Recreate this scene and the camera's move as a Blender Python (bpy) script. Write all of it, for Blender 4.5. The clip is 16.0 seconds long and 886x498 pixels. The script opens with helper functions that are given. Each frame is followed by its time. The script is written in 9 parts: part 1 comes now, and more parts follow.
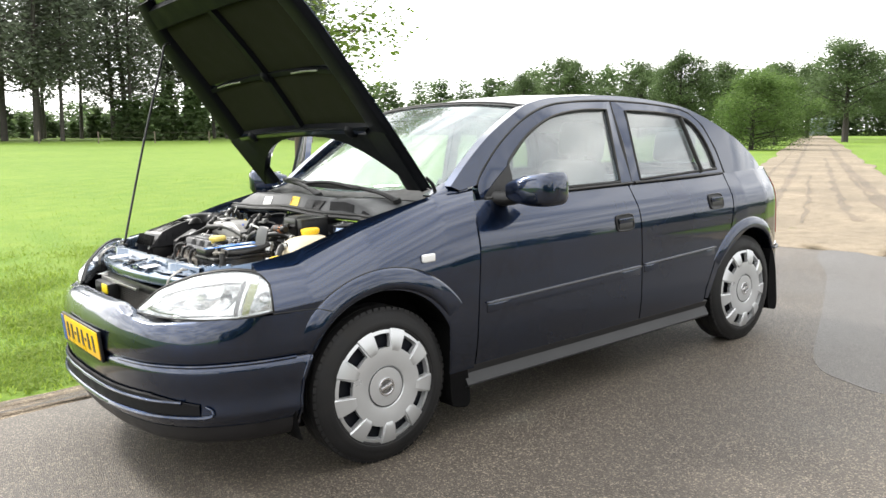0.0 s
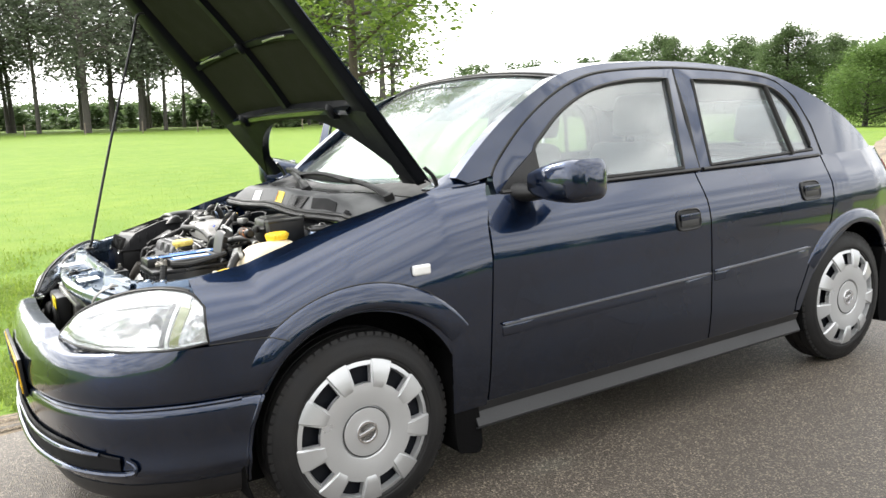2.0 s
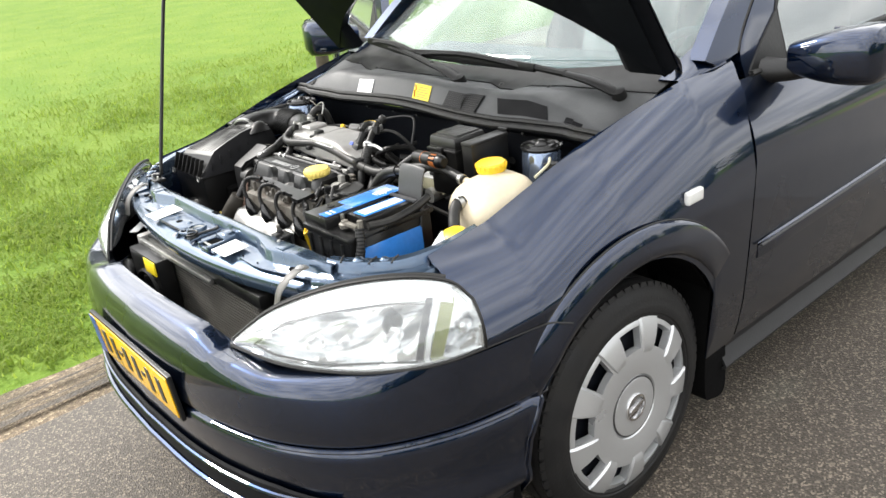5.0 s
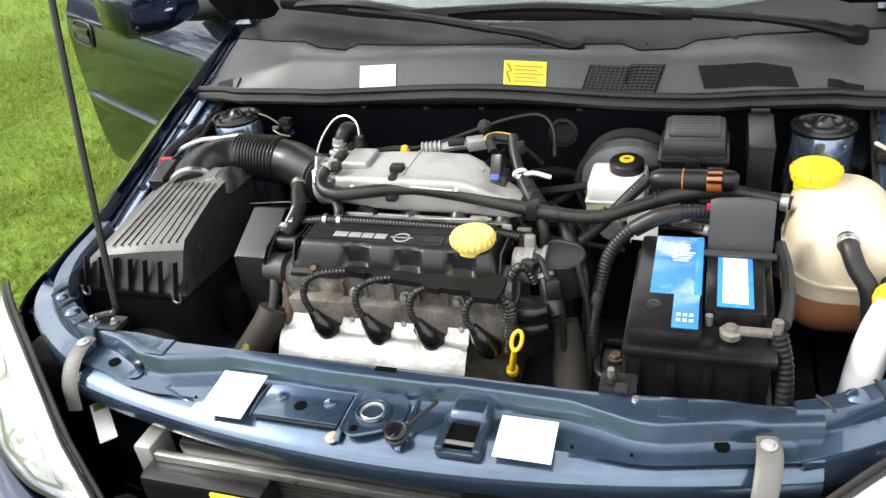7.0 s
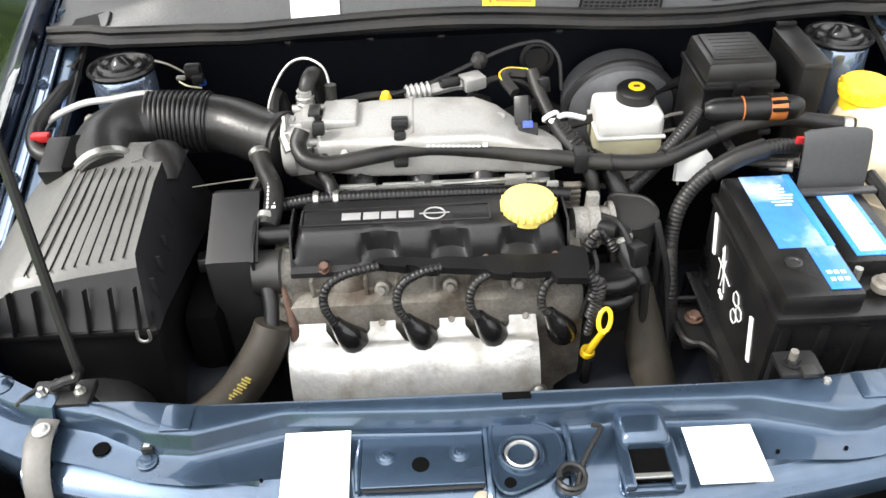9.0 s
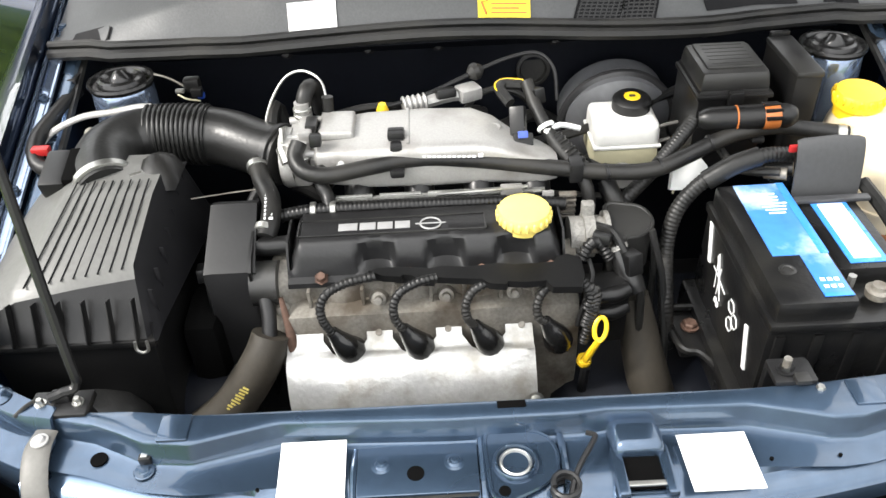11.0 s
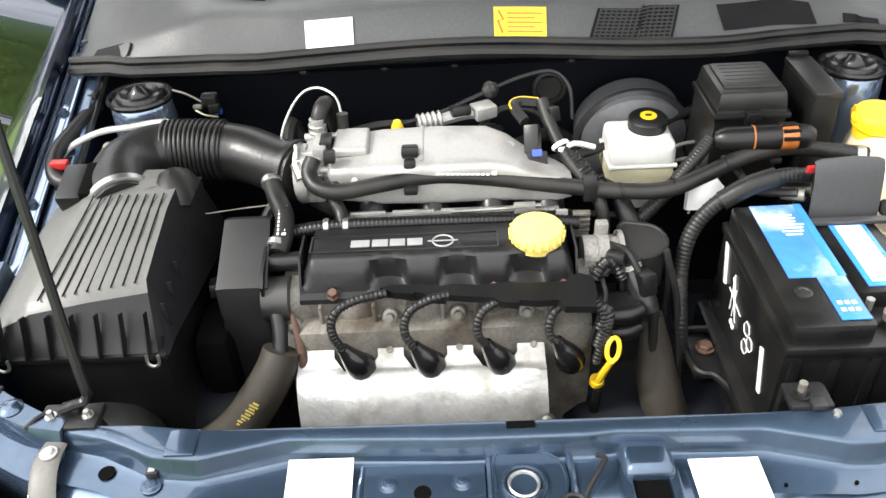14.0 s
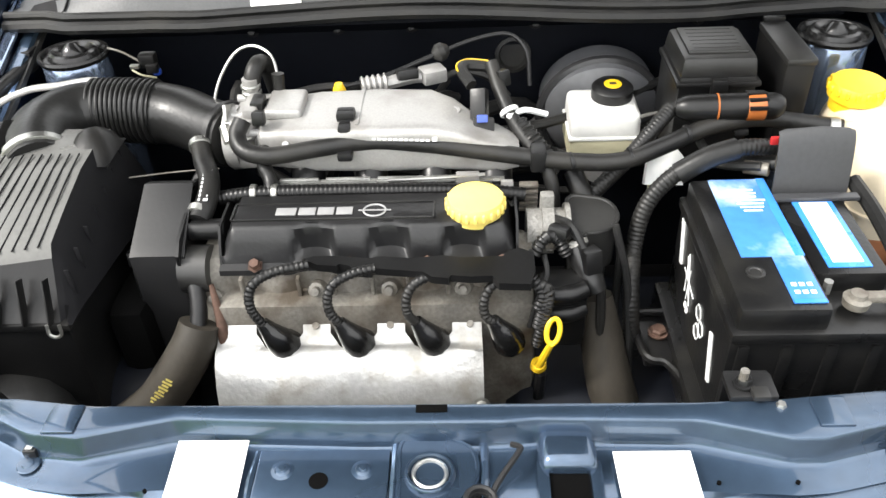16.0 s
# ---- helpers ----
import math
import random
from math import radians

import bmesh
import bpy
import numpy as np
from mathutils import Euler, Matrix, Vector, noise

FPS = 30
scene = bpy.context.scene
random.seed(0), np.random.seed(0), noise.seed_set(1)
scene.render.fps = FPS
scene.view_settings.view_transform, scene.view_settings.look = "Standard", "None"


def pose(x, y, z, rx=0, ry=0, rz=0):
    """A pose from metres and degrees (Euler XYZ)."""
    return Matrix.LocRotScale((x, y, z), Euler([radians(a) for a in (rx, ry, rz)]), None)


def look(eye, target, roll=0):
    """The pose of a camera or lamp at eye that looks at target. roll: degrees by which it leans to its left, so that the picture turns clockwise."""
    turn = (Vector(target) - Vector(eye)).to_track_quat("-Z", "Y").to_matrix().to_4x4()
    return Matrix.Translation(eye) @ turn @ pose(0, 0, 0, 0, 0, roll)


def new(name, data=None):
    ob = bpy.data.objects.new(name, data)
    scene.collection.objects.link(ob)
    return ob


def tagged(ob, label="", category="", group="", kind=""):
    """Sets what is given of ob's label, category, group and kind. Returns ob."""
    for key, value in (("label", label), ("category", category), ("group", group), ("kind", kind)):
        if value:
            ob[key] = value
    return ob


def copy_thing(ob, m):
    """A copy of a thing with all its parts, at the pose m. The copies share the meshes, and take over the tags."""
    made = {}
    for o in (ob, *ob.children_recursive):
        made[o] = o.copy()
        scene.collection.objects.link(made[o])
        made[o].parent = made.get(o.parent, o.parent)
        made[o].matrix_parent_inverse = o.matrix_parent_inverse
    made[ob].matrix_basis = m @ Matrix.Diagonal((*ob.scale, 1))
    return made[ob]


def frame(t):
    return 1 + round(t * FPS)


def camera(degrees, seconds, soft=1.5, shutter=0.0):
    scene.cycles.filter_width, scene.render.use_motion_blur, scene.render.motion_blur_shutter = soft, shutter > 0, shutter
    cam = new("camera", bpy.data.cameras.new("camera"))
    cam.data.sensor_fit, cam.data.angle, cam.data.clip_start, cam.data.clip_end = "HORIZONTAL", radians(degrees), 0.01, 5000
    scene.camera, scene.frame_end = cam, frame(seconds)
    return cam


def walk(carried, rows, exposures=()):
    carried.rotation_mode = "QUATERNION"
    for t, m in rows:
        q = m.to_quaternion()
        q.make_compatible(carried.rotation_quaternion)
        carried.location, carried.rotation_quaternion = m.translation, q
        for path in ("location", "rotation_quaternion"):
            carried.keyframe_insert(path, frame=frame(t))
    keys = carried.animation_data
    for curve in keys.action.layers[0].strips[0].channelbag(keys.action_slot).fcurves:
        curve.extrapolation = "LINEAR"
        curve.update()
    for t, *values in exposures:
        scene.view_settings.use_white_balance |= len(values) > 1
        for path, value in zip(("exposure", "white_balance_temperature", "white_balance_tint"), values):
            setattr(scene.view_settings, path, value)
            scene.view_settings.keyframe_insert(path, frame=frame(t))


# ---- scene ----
# The car stands on a cambered lane with its nose a little low: TILT turns the car's own frame upright.
UP = Vector((0.0271, -0.0304, 1.0)).normalized()
TILT = UP.rotation_difference(Vector((0, 0, 1))).to_matrix().to_4x4()
cam = camera(58.1, 16.0)
PATH = [
    (0, (-1.707, -3.394, 1.275), (-0.473, -1.845, 0.992), -2.3),
    (0.5, (-1.485, -3.219, 1.27), (-0.284, -1.648, 0.976), -2.9),
    (1, (-1.228, -3.141, 1.263), (-0.08, -1.531, 0.962), -2.0),
    (1.5, (-1.063, -3.074, 1.248), (0.007, -1.412, 0.942), -2.8),
    (2, (-1.023, -3.035, 1.244), (0.014, -1.354, 0.932), -3.4),
    (2.5, (-1.016, -3.026, 1.248), (-0.002, -1.333, 0.928), -2.9),
    (3, (-1.024, -3.03, 1.254), (-0.02, -1.331, 0.929), -2.6),
    (3.5, (-1.102, -2.924, 1.294), (-0.083, -1.237, 0.953), -2.1),
    (4, (-1.292, -2.684, 1.373), (-0.215, -1.056, 0.937), -3.7),
    (4.5, (-1.356, -2.337, 1.398), (-0.265, -0.774, 0.792), -4.2),
    (4.7, (-1.354, -2.163, 1.471), (-0.275, -0.629, 0.775), -5.9),
    (6.8, (-1.372, -0.486, 1.533), (0.214, 0.204, 0.528), -6.7),
    (7, (-1.342, -0.378, 1.506), (0.262, 0.229, 0.476), -7.2),
    (7.5, (-1.251, -0.181, 1.485), (0.37, 0.258, 0.398), -7.4),
    (8, (-1.182, -0.024, 1.483), (0.429, 0.212, 0.321), -6.6),
    (8.5, (-1.145, 0.067, 1.478), (0.435, 0.133, 0.255), -4.1),
    (9, (-1.141, 0.087, 1.475), (0.412, 0.068, 0.214), -2.2),
    (9.2, (-1.14, 0.116, 1.492), (0.39, 0.055, 0.205), -1.7),
    (11.5, (-1.149, 0.071, 1.475), (0.432, 0.074, 0.25), -2.8),
    (12, (-1.15, 0.071, 1.474), (0.438, 0.08, 0.258), -2.6),
    (12.5, (-1.145, 0.07, 1.474), (0.445, 0.088, 0.261), -2.8),
    (13, (-1.141, 0.069, 1.473), (0.451, 0.093, 0.262), -3.0),
    (13.5, (-1.142, 0.067, 1.473), (0.453, 0.097, 0.267), -3.1),
    (14, (-1.144, 0.067, 1.476), (0.453, 0.104, 0.272), -3.1),
    (14.5, (-1.147, 0.068, 1.475), (0.455, 0.112, 0.279), -3.3),
    (15, (-1.144, 0.07, 1.476), (0.463, 0.116, 0.286), -3.4),
    (15.5, (-1.131, 0.057, 1.461), (0.472, 0.112, 0.266), -3.7),
    (16, (-1.095, -0.033, 1.411), (0.481, 0.042, 0.183), -2.7),
]
EXPOSURE = ((0, 0.88), (1.0, 0.94), (2.0, 1.0), (3.2, 1.0), (4.7, 0.90), (6.8, 0.80), (8.2, 1.04), (16, 1.08))
walk(cam, [(t, TILT @ look(eye, target, roll)) for t, eye, target, roll in PATH], EXPOSURE)

# ---- light ----
SUN_AZ, SUN_EL = radians(108), radians(42)   # direction towards the sun, from +x to +y
world = bpy.data.worlds.new("sky")
scene.world = world
world.use_nodes = True
wn, wl = world.node_tree.nodes, world.node_tree.links
wn.clear()
w_out = wn.new("ShaderNodeOutputWorld")
w_bg = wn.new("ShaderNodeBackground")
w_sky = wn.new("ShaderNodeTexSky")
w_sky.sky_type, w_sky.sun_disc = "NISHITA", False
w_sky.sun_elevation, w_sky.sun_rotation = SUN_EL, math.pi / 2 - SUN_AZ
w_sky.dust_density, w_sky.air_density = 2.0, 1.0
w_tc = wn.new("ShaderNodeTexCoord")
w_map = wn.new("ShaderNodeMapping")
w_map.inputs["Scale"].default_value = (1.3, 1.3, 3.6)
w_noise = wn.new("ShaderNodeTexNoise")
w_noise.inputs["Scale"].default_value = 2.1
w_noise.inputs["Detail"].default_value = 4.0
w_noise.inputs["Roughness"].default_value = 0.58
w_ramp = wn.new("ShaderNodeValToRGB")
w_ramp.color_ramp.elements[0].position, w_ramp.color_ramp.elements[1].position = 0.33, 0.56
w_ramp.color_ramp.elements[0].color = (0.72, 0.72, 0.72, 1)
w_ramp.color_ramp.elements[1].color = (1, 1, 1, 1)
w_tone = wn.new("ShaderNodeTexNoise")
w_tone.inputs["Scale"].default_value = 4.3
w_tone.inputs["Detail"].default_value = 3.0
w_cloud = wn.new("ShaderNodeValToRGB")
w_cloud.color_ramp.elements[0].position, w_cloud.color_ramp.elements[1].position = 0.35, 0.62
w_cloud.color_ramp.elements[0].color = (8.2, 8.3, 8.5, 1)
w_cloud.color_ramp.elements[1].color = (15.0, 14.9, 14.6, 1)
w_mix = wn.new("ShaderNodeMixRGB")
wl.new(w_tc.outputs["Generated"], w_map.inputs["Vector"])
wl.new(w_map.outputs["Vector"], w_noise.inputs["Vector"])
wl.new(w_map.outputs["Vector"], w_tone.inputs["Vector"])
wl.new(w_noise.outputs["Fac"], w_ramp.inputs["Fac"])
wl.new(w_tone.outputs["Fac"], w_cloud.inputs["Fac"])
wl.new(w_ramp.outputs["Color"], w_mix.inputs["Fac"])
wl.new(w_sky.outputs["Color"], w_mix.inputs["Color1"])
wl.new(w_cloud.outputs["Color"], w_mix.inputs["Color2"])
# the cloud is brighter round the veiled sun
w_dot, w_glow, w_lit = wn.new("ShaderNodeVectorMath"), wn.new("ShaderNodeMapRange"), wn.new("ShaderNodeVectorMath")
w_dot.operation, w_lit.operation = "DOT_PRODUCT", "SCALE"
w_dot.inputs[1].default_value = (math.cos(SUN_EL) * math.cos(SUN_AZ), math.cos(SUN_EL) * math.sin(SUN_AZ), math.sin(SUN_EL))
w_glow.inputs["From Min"].default_value, w_glow.inputs["From Max"].default_value = -0.5, 1.0
w_glow.inputs["To Min"].default_value, w_glow.inputs["To Max"].default_value = 0.85, 1.8
wl.new(w_tc.outputs["Generated"], w_dot.inputs[0])
wl.new(w_dot.outputs["Value"], w_glow.inputs["Value"])
wl.new(w_mix.outputs["Color"], w_lit.inputs[0])
wl.new(w_glow.outputs["Result"], w_lit.inputs["Scale"])
wl.new(w_lit.outputs["Vector"], w_bg.inputs["Color"])
w_bg.inputs["Strength"].default_value = 0.1
wl.new(w_bg.outputs["Background"], w_out.inputs["Surface"])
sun = new("sun", bpy.data.lights.new("sun", "SUN"))
sun.data.energy, sun.data.angle, sun.data.color = 2.6, radians(10), (1.0, 0.96, 0.9)
sun_way = Vector((math.cos(SUN_EL) * math.cos(SUN_AZ), math.cos(SUN_EL) * math.sin(SUN_AZ), math.sin(SUN_EL)))
sun.matrix_world = look(sun_way * 60, (0, 0, 0))

# ---- materials ----
def mat(name, base, rough=0.5, metal=0.0, coat=0.0, vary=0.12, scale=8.0, fine=90.0, bump=0.0, spec=0.5, flake=0.0, dark=None, dark_at=(0.45, 0.7)):
    """A procedural surface: two scales of colour and gloss variation, stains of a second colour, fine relief."""
    m = bpy.data.materials.new(name)
    m.use_nodes = True
    n, l = m.node_tree.nodes, m.node_tree.links
    b = n["Principled BSDF"]
    b.inputs["Metallic"].default_value = metal
    b.inputs["Coat Weight"].default_value = coat
    b.inputs["Coat Roughness"].default_value = 0.035
    b.inputs["Coat IOR"].default_value = 1.66
    b.inputs["Specular IOR Level"].default_value = spec
    tc = n.new("ShaderNodeTexCoord")
    big, small = n.new("ShaderNodeTexNoise"), n.new("ShaderNodeTexNoise")
    big.inputs["Scale"].default_value, small.inputs["Scale"].default_value = scale, fine
    big.inputs["Detail"].default_value, small.inputs["Detail"].default_value = 5.0, 3.0
    l.new(tc.outputs["Object"], big.inputs["Vector"])
    l.new(tc.outputs["Object"], small.inputs["Vector"])
    add = n.new("ShaderNodeMath")
    add.operation = "ADD"
    l.new(big.outputs["Fac"], add.inputs[0])
    l.new(small.outputs["Fac"], add.inputs[1])
    ramp = n.new("ShaderNodeMapRange")
    ramp.inputs["From Min"].default_value, ramp.inputs["From Max"].default_value = 0.6, 1.4
    ramp.inputs["To Min"].default_value, ramp.inputs["To Max"].default_value = 1 - vary, 1 + vary
    l.new(add.outputs[0], ramp.inputs["Value"])
    mul = n.new("ShaderNodeVectorMath")
    mul.operation = "SCALE"
    mul.inputs[0].default_value = base
    l.new(ramp.outputs["Result"], mul.inputs["Scale"])
    colour = mul.outputs["Vector"]
    if dark:
        st = n.new("ShaderNodeMapRange")
        st.inputs["From Min"].default_value, st.inputs["From Max"].default_value = dark_at
        l.new(big.outputs["Fac"], st.inputs["Value"])
        mix = n.new("ShaderNodeMixRGB")
        mix.inputs["Color2"].default_value = (*dark, 1)
        l.new(st.outputs["Result"], mix.inputs["Fac"])
        l.new(colour, mix.inputs["Color1"])
        colour = mix.outputs["Color"]
    l.new(colour, b.inputs["Base Color"])
    rr = n.new("ShaderNodeMapRange")
    rr.inputs["From Min"].default_value, rr.inputs["From Max"].default_value = 0.3, 0.7
    rr.inputs["To Min"].default_value, rr.inputs["To Max"].default_value = max(rough * 0.8, 0.02), min(rough * 1.2, 1)
    l.new(big.outputs["Fac"], rr.inputs["Value"])
    l.new(rr.outputs["Result"], b.inputs["Roughness"])
    if bump:
        bp = n.new("ShaderNodeBump")
        bp.inputs["Strength"].default_value = bump
        bp.inputs["Distance"].default_value = 0.01
        l.new(small.outputs["Fac"], bp.inputs["Height"])
        l.new(bp.outputs["Normal"], b.inputs["Normal"])
    return m


def glass(name, tint, gloss_rough=0.0, ior=0.05, film=0.0):
    """A thin pane: clear with a tint, and a mirror gloss that grows at a slant; film is a pale veil painted for dust
    and sky haze.
    """
    m = bpy.data.materials.new(name)
    m.use_nodes = True
    n, l = m.node_tree.nodes, m.node_tree.links
    n.clear()
    out, mix = n.new("ShaderNodeOutputMaterial"), n.new("ShaderNodeMixShader")
    tr, gl, lw = n.new("ShaderNodeBsdfTransparent"), n.new("ShaderNodeBsdfGlossy"), n.new("ShaderNodeLayerWeight")
    tr.inputs["Color"].default_value = (*tint, 1)
    gl.inputs["Roughness"].default_value = gloss_rough
    lw.inputs["Blend"].default_value = 0.5
    pw, mr = n.new("ShaderNodeMath"), n.new("ShaderNodeMapRange")
    pw.operation = "POWER"
    pw.inputs[1].default_value = 4.0
    mr.inputs["To Min"].default_value, mr.inputs["To Max"].default_value = ior, 0.95
    l.new(lw.outputs["Facing"], pw.inputs[0])
    l.new(pw.outputs[0], mr.inputs["Value"])
    l.new(mr.outputs["Result"], mix.inputs["Fac"])
    l.new(tr.outputs["BSDF"], mix.inputs[1])
    l.new(gl.outputs["BSDF"], mix.inputs[2])
    last = mix.outputs["Shader"]
    if film:
        df, m2 = n.new("ShaderNodeBsdfDiffuse"), n.new("ShaderNodeMixShader")
        df.inputs["Color"].default_value = (0.75, 0.77, 0.78, 1)
        m2.inputs["Fac"].default_value = film
        l.new(last, m2.inputs[1])
        l.new(df.outputs["BSDF"], m2.inputs[2])
        last = m2.outputs["Shader"]
    l.new(last, out.inputs["Surface"])
    return m


PAINT = mat("navy_paint", (0.0058, 0.0155, 0.044), 0.30, 0.95, 1.0, 0.10, 3.0, 1400.0, spec=0.05)
# bay paint: body navy with sky sheen put into a lighter base
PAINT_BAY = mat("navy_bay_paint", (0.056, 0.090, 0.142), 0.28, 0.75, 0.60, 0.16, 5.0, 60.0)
METAL_DARK = mat("dark_bay_steel", (0.004, 0.005, 0.008), 0.55, 0.0, 0.0, 0.3, 7.0, 60.0, spec=0.18)
# near-black that paints shade in holes, slots and the bay's depth
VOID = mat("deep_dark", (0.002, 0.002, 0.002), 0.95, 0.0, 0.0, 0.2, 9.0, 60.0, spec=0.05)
HOOD_STEEL = mat("hood_inner_steel", (0.0035, 0.0042, 0.0055), 0.5, 0.0, 0.0, 0.3, 7.0, 60.0, spec=0.07)
TRIM = mat("black_trim", (0.008, 0.008, 0.0085), 0.42, 0.0, 0.0, 0.25, 9.0, 120.0, 0.05, spec=0.4)
TRIM_GREY = mat("grey_trim", (0.036, 0.037, 0.040), 0.38, 0.0, 0.0, 0.15, 6.0, 200.0, 0.04)
SILL = mat("dark_grey_sill_plastic", (0.017, 0.0175, 0.019), 0.42, 0.0, 0.0, 0.2, 6.0, 160.0, 0.03, spec=0.4)
COWL = mat("grey_cowl_plastic", (0.070, 0.072, 0.074), 0.5, 0.0, 0.0, 0.18, 7.0, 260.0, 0.06, spec=0.35, dark=(0.052, 0.054, 0.056))
STRAP = mat("grey_strap_plastic", (0.095, 0.092, 0.085), 0.5, 0.0, 0.0, 0.15, 14.0, 160.0, 0.05)
BEIGE = mat("waxed_bolt", (0.34, 0.29, 0.22), 0.5, 0.2, 0.0, 0.2, 40.0, 160.0)
PLASTIC = mat("black_moulded_plastic", (0.0060, 0.0060, 0.0062), 0.36, 0.0, 0.0, 0.3, 9.0, 200.0, 0.015, spec=0.34, dark=(0.013, 0.0122, 0.011), dark_at=(0.52, 0.72))
# lid top: the box plastic greyed to stand in for sky sheen
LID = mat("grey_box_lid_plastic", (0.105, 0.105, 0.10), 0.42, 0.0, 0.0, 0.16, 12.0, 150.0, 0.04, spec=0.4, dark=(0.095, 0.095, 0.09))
PLASTIC_GREY = mat("dusty_black_plastic", (0.0115, 0.0115, 0.0115), 0.38, 0.0, 0.0, 0.25, 12.0, 150.0, 0.015, dark=(0.024, 0.0235, 0.022))
RUBBER = mat("black_rubber", (0.009, 0.009, 0.009), 0.5, 0.0, 0.0, 0.3, 12.0, 160.0, 0.06, spec=0.4, dark=(0.020, 0.019, 0.017))
HOSE_BIG = mat("thick_rubber_hose", (0.011, 0.011, 0.0108), 0.36, 0.0, 0.0, 0.2, 14.0, 140.0, 0.05, spec=0.4)
HOSE = mat("rubber_hose", (0.0105, 0.0105, 0.0105), 0.42, 0.0, 0.0, 0.3, 14.0, 140.0, 0.06, spec=0.34, dark=(0.020, 0.019, 0.017))
HOSE_OLD = mat("dusty_rubber_hose", (0.027, 0.0225, 0.016), 0.7, 0.0, 0.0, 0.25, 16.0, 140.0, 0.06)
ALLOY = mat("cast_aluminium", (0.36, 0.355, 0.345), 0.45, 0.4, 0.0, 0.12, 14.0, 300.0, 0.05, dark=(0.20, 0.19, 0.175), dark_at=(0.5, 0.78))
ALLOY_GREY = mat("weathered_cast_aluminium", (0.23, 0.225, 0.21), 0.6, 0.25, 0.0, 0.3, 24.0, 260.0, 0.3, dark=(0.10, 0.09, 0.075), dark_at=(0.46, 0.66))
VCOVER = mat("valve_cover_plastic", (0.0105, 0.0105, 0.011), 0.36, 0.0, 0.0, 0.2, 9.0, 200.0, 0.05, spec=0.42)
ALLOY_DIRTY = mat("stained_cast_aluminium", (0.20, 0.188, 0.165), 0.5, 0.3, 0.0, 0.35, 20.0, 220.0, 0.14, dark=(0.075, 0.060, 0.044), dark_at=(0.44, 0.66))
SHIELD = mat("pressed_aluminium_sheet", (0.45, 0.45, 0.44), 0.38, 0.65, 0.0, 0.12, 22.0, 160.0, 0.08, dark=(0.27, 0.26, 0.235), dark_at=(0.47, 0.68))
ZINC = mat("zinc_plated_steel", (0.42, 0.42, 0.40), 0.33, 0.9, 0.0, 0.2, 30.0, 300.0, 0.05)
SILVER = mat("silver_wheel_paint", (0.52, 0.53, 0.54), 0.32, 0.6, 0.4, 0.05, 6.0, 500.0)
CHROME = mat("chrome", (0.75, 0.75, 0.76), 0.08, 1.0, 0.0, 0.03, 6.0, 60.0)
REFLECTOR = mat("lamp_reflector", (0.78, 0.79, 0.80), 0.20, 0.85, 0.0, 0.04, 6.0, 60.0)
TYRE = mat("tyre_rubber", (0.0085, 0.0085, 0.009), 0.6, 0.0, 0.0, 0.25, 12.0, 180.0, 0.1, spec=0.3, dark=(0.014, 0.013, 0.012))
YELLOW = mat("yellow_plastic", (0.80, 0.52, 0.02), 0.38, 0.0, 0.0, 0.06, 20.0, 120.0)
YELLOW_PALE = mat("faded_yellow_plastic", (0.78, 0.62, 0.16), 0.42, 0.0, 0.0, 0.06, 20.0, 120.0)
STICKER_Y = mat("yellow_label", (0.80, 0.62, 0.02), 0.45, 0.0, 0.0, 0.05, 20.0, 160.0)
STICKER_W = mat("white_label", (0.78, 0.79, 0.78), 0.45, 0.0, 0.0, 0.04, 20.0, 160.0)
# black for print, and for shade painted into pockets and grooves
PRINT_RECESS = mat("black_print", (0.03, 0.03, 0.03), 0.5, 0.0, 0.0, 0.05)
PRINT_GREY = mat("silver_print", (0.32, 0.32, 0.32), 0.45, 0.2, 0.0, 0.08)
PRINT_WHITE = mat("white_print", (0.62, 0.63, 0.63), 0.5, 0.0, 0.0, 0.06)
PRINT_ORANGE = mat("orange_print", (0.55, 0.17, 0.03), 0.5, 0.0, 0.0, 0.05)
PRINT_YELLOW = mat("yellow_print", (0.55, 0.46, 0.12), 0.6, 0.0, 0.0, 0.2)
PLATE_Y = mat("plate_yellow", (0.85, 0.48, 0.01), 0.3, 0.0, 0.3, 0.04, 12.0, 120.0)
PLATE_B = mat("plate_blue", (0.02, 0.06, 0.35), 0.3, 0.0, 0.3, 0.04)
BLUE = mat("battery_label_blue", (0.04, 0.22, 0.66), 0.25, 0.0, 0.2, 0.1, 9.0, 80.0)
BATT = mat("battery_case_plastic", (0.0065, 0.0065, 0.0068), 0.30, 0.0, 0.0, 0.25, 12.0, 160.0, 0.05, spec=0.45, dark=(0.014, 0.0135, 0.012), dark_at=(0.5, 0.7))
BLUE_PALE = mat("battery_label_pale_blue", (0.05, 0.19, 0.56), 0.25, 0.0, 0.2, 0.15, 9.0, 60.0, dark=(0.48, 0.60, 0.76), dark_at=(0.53, 0.68))
TANK = mat("yellowed_tank_plastic", (0.58, 0.50, 0.36), 0.4, 0.0, 0.0, 0.08, 8.0, 90.0, 0.02)
TANK_RED = mat("coolant_stained_plastic", (0.36, 0.15, 0.07), 0.4, 0.0, 0.0, 0.12, 8.0, 90.0, 0.02)
WHITE_PLASTIC = mat("white_plastic", (0.70, 0.71, 0.70), 0.4, 0.0, 0.0, 0.06, 10.0, 90.0)
RES = mat("reservoir_plastic", (0.80, 0.80, 0.77), 0.38, 0.0, 0.0, 0.06, 12.0, 90.0)
RES_LOW = mat("yellowed_reservoir_plastic", (0.50, 0.47, 0.32), 0.38, 0.0, 0.0, 0.06, 12.0, 90.0)
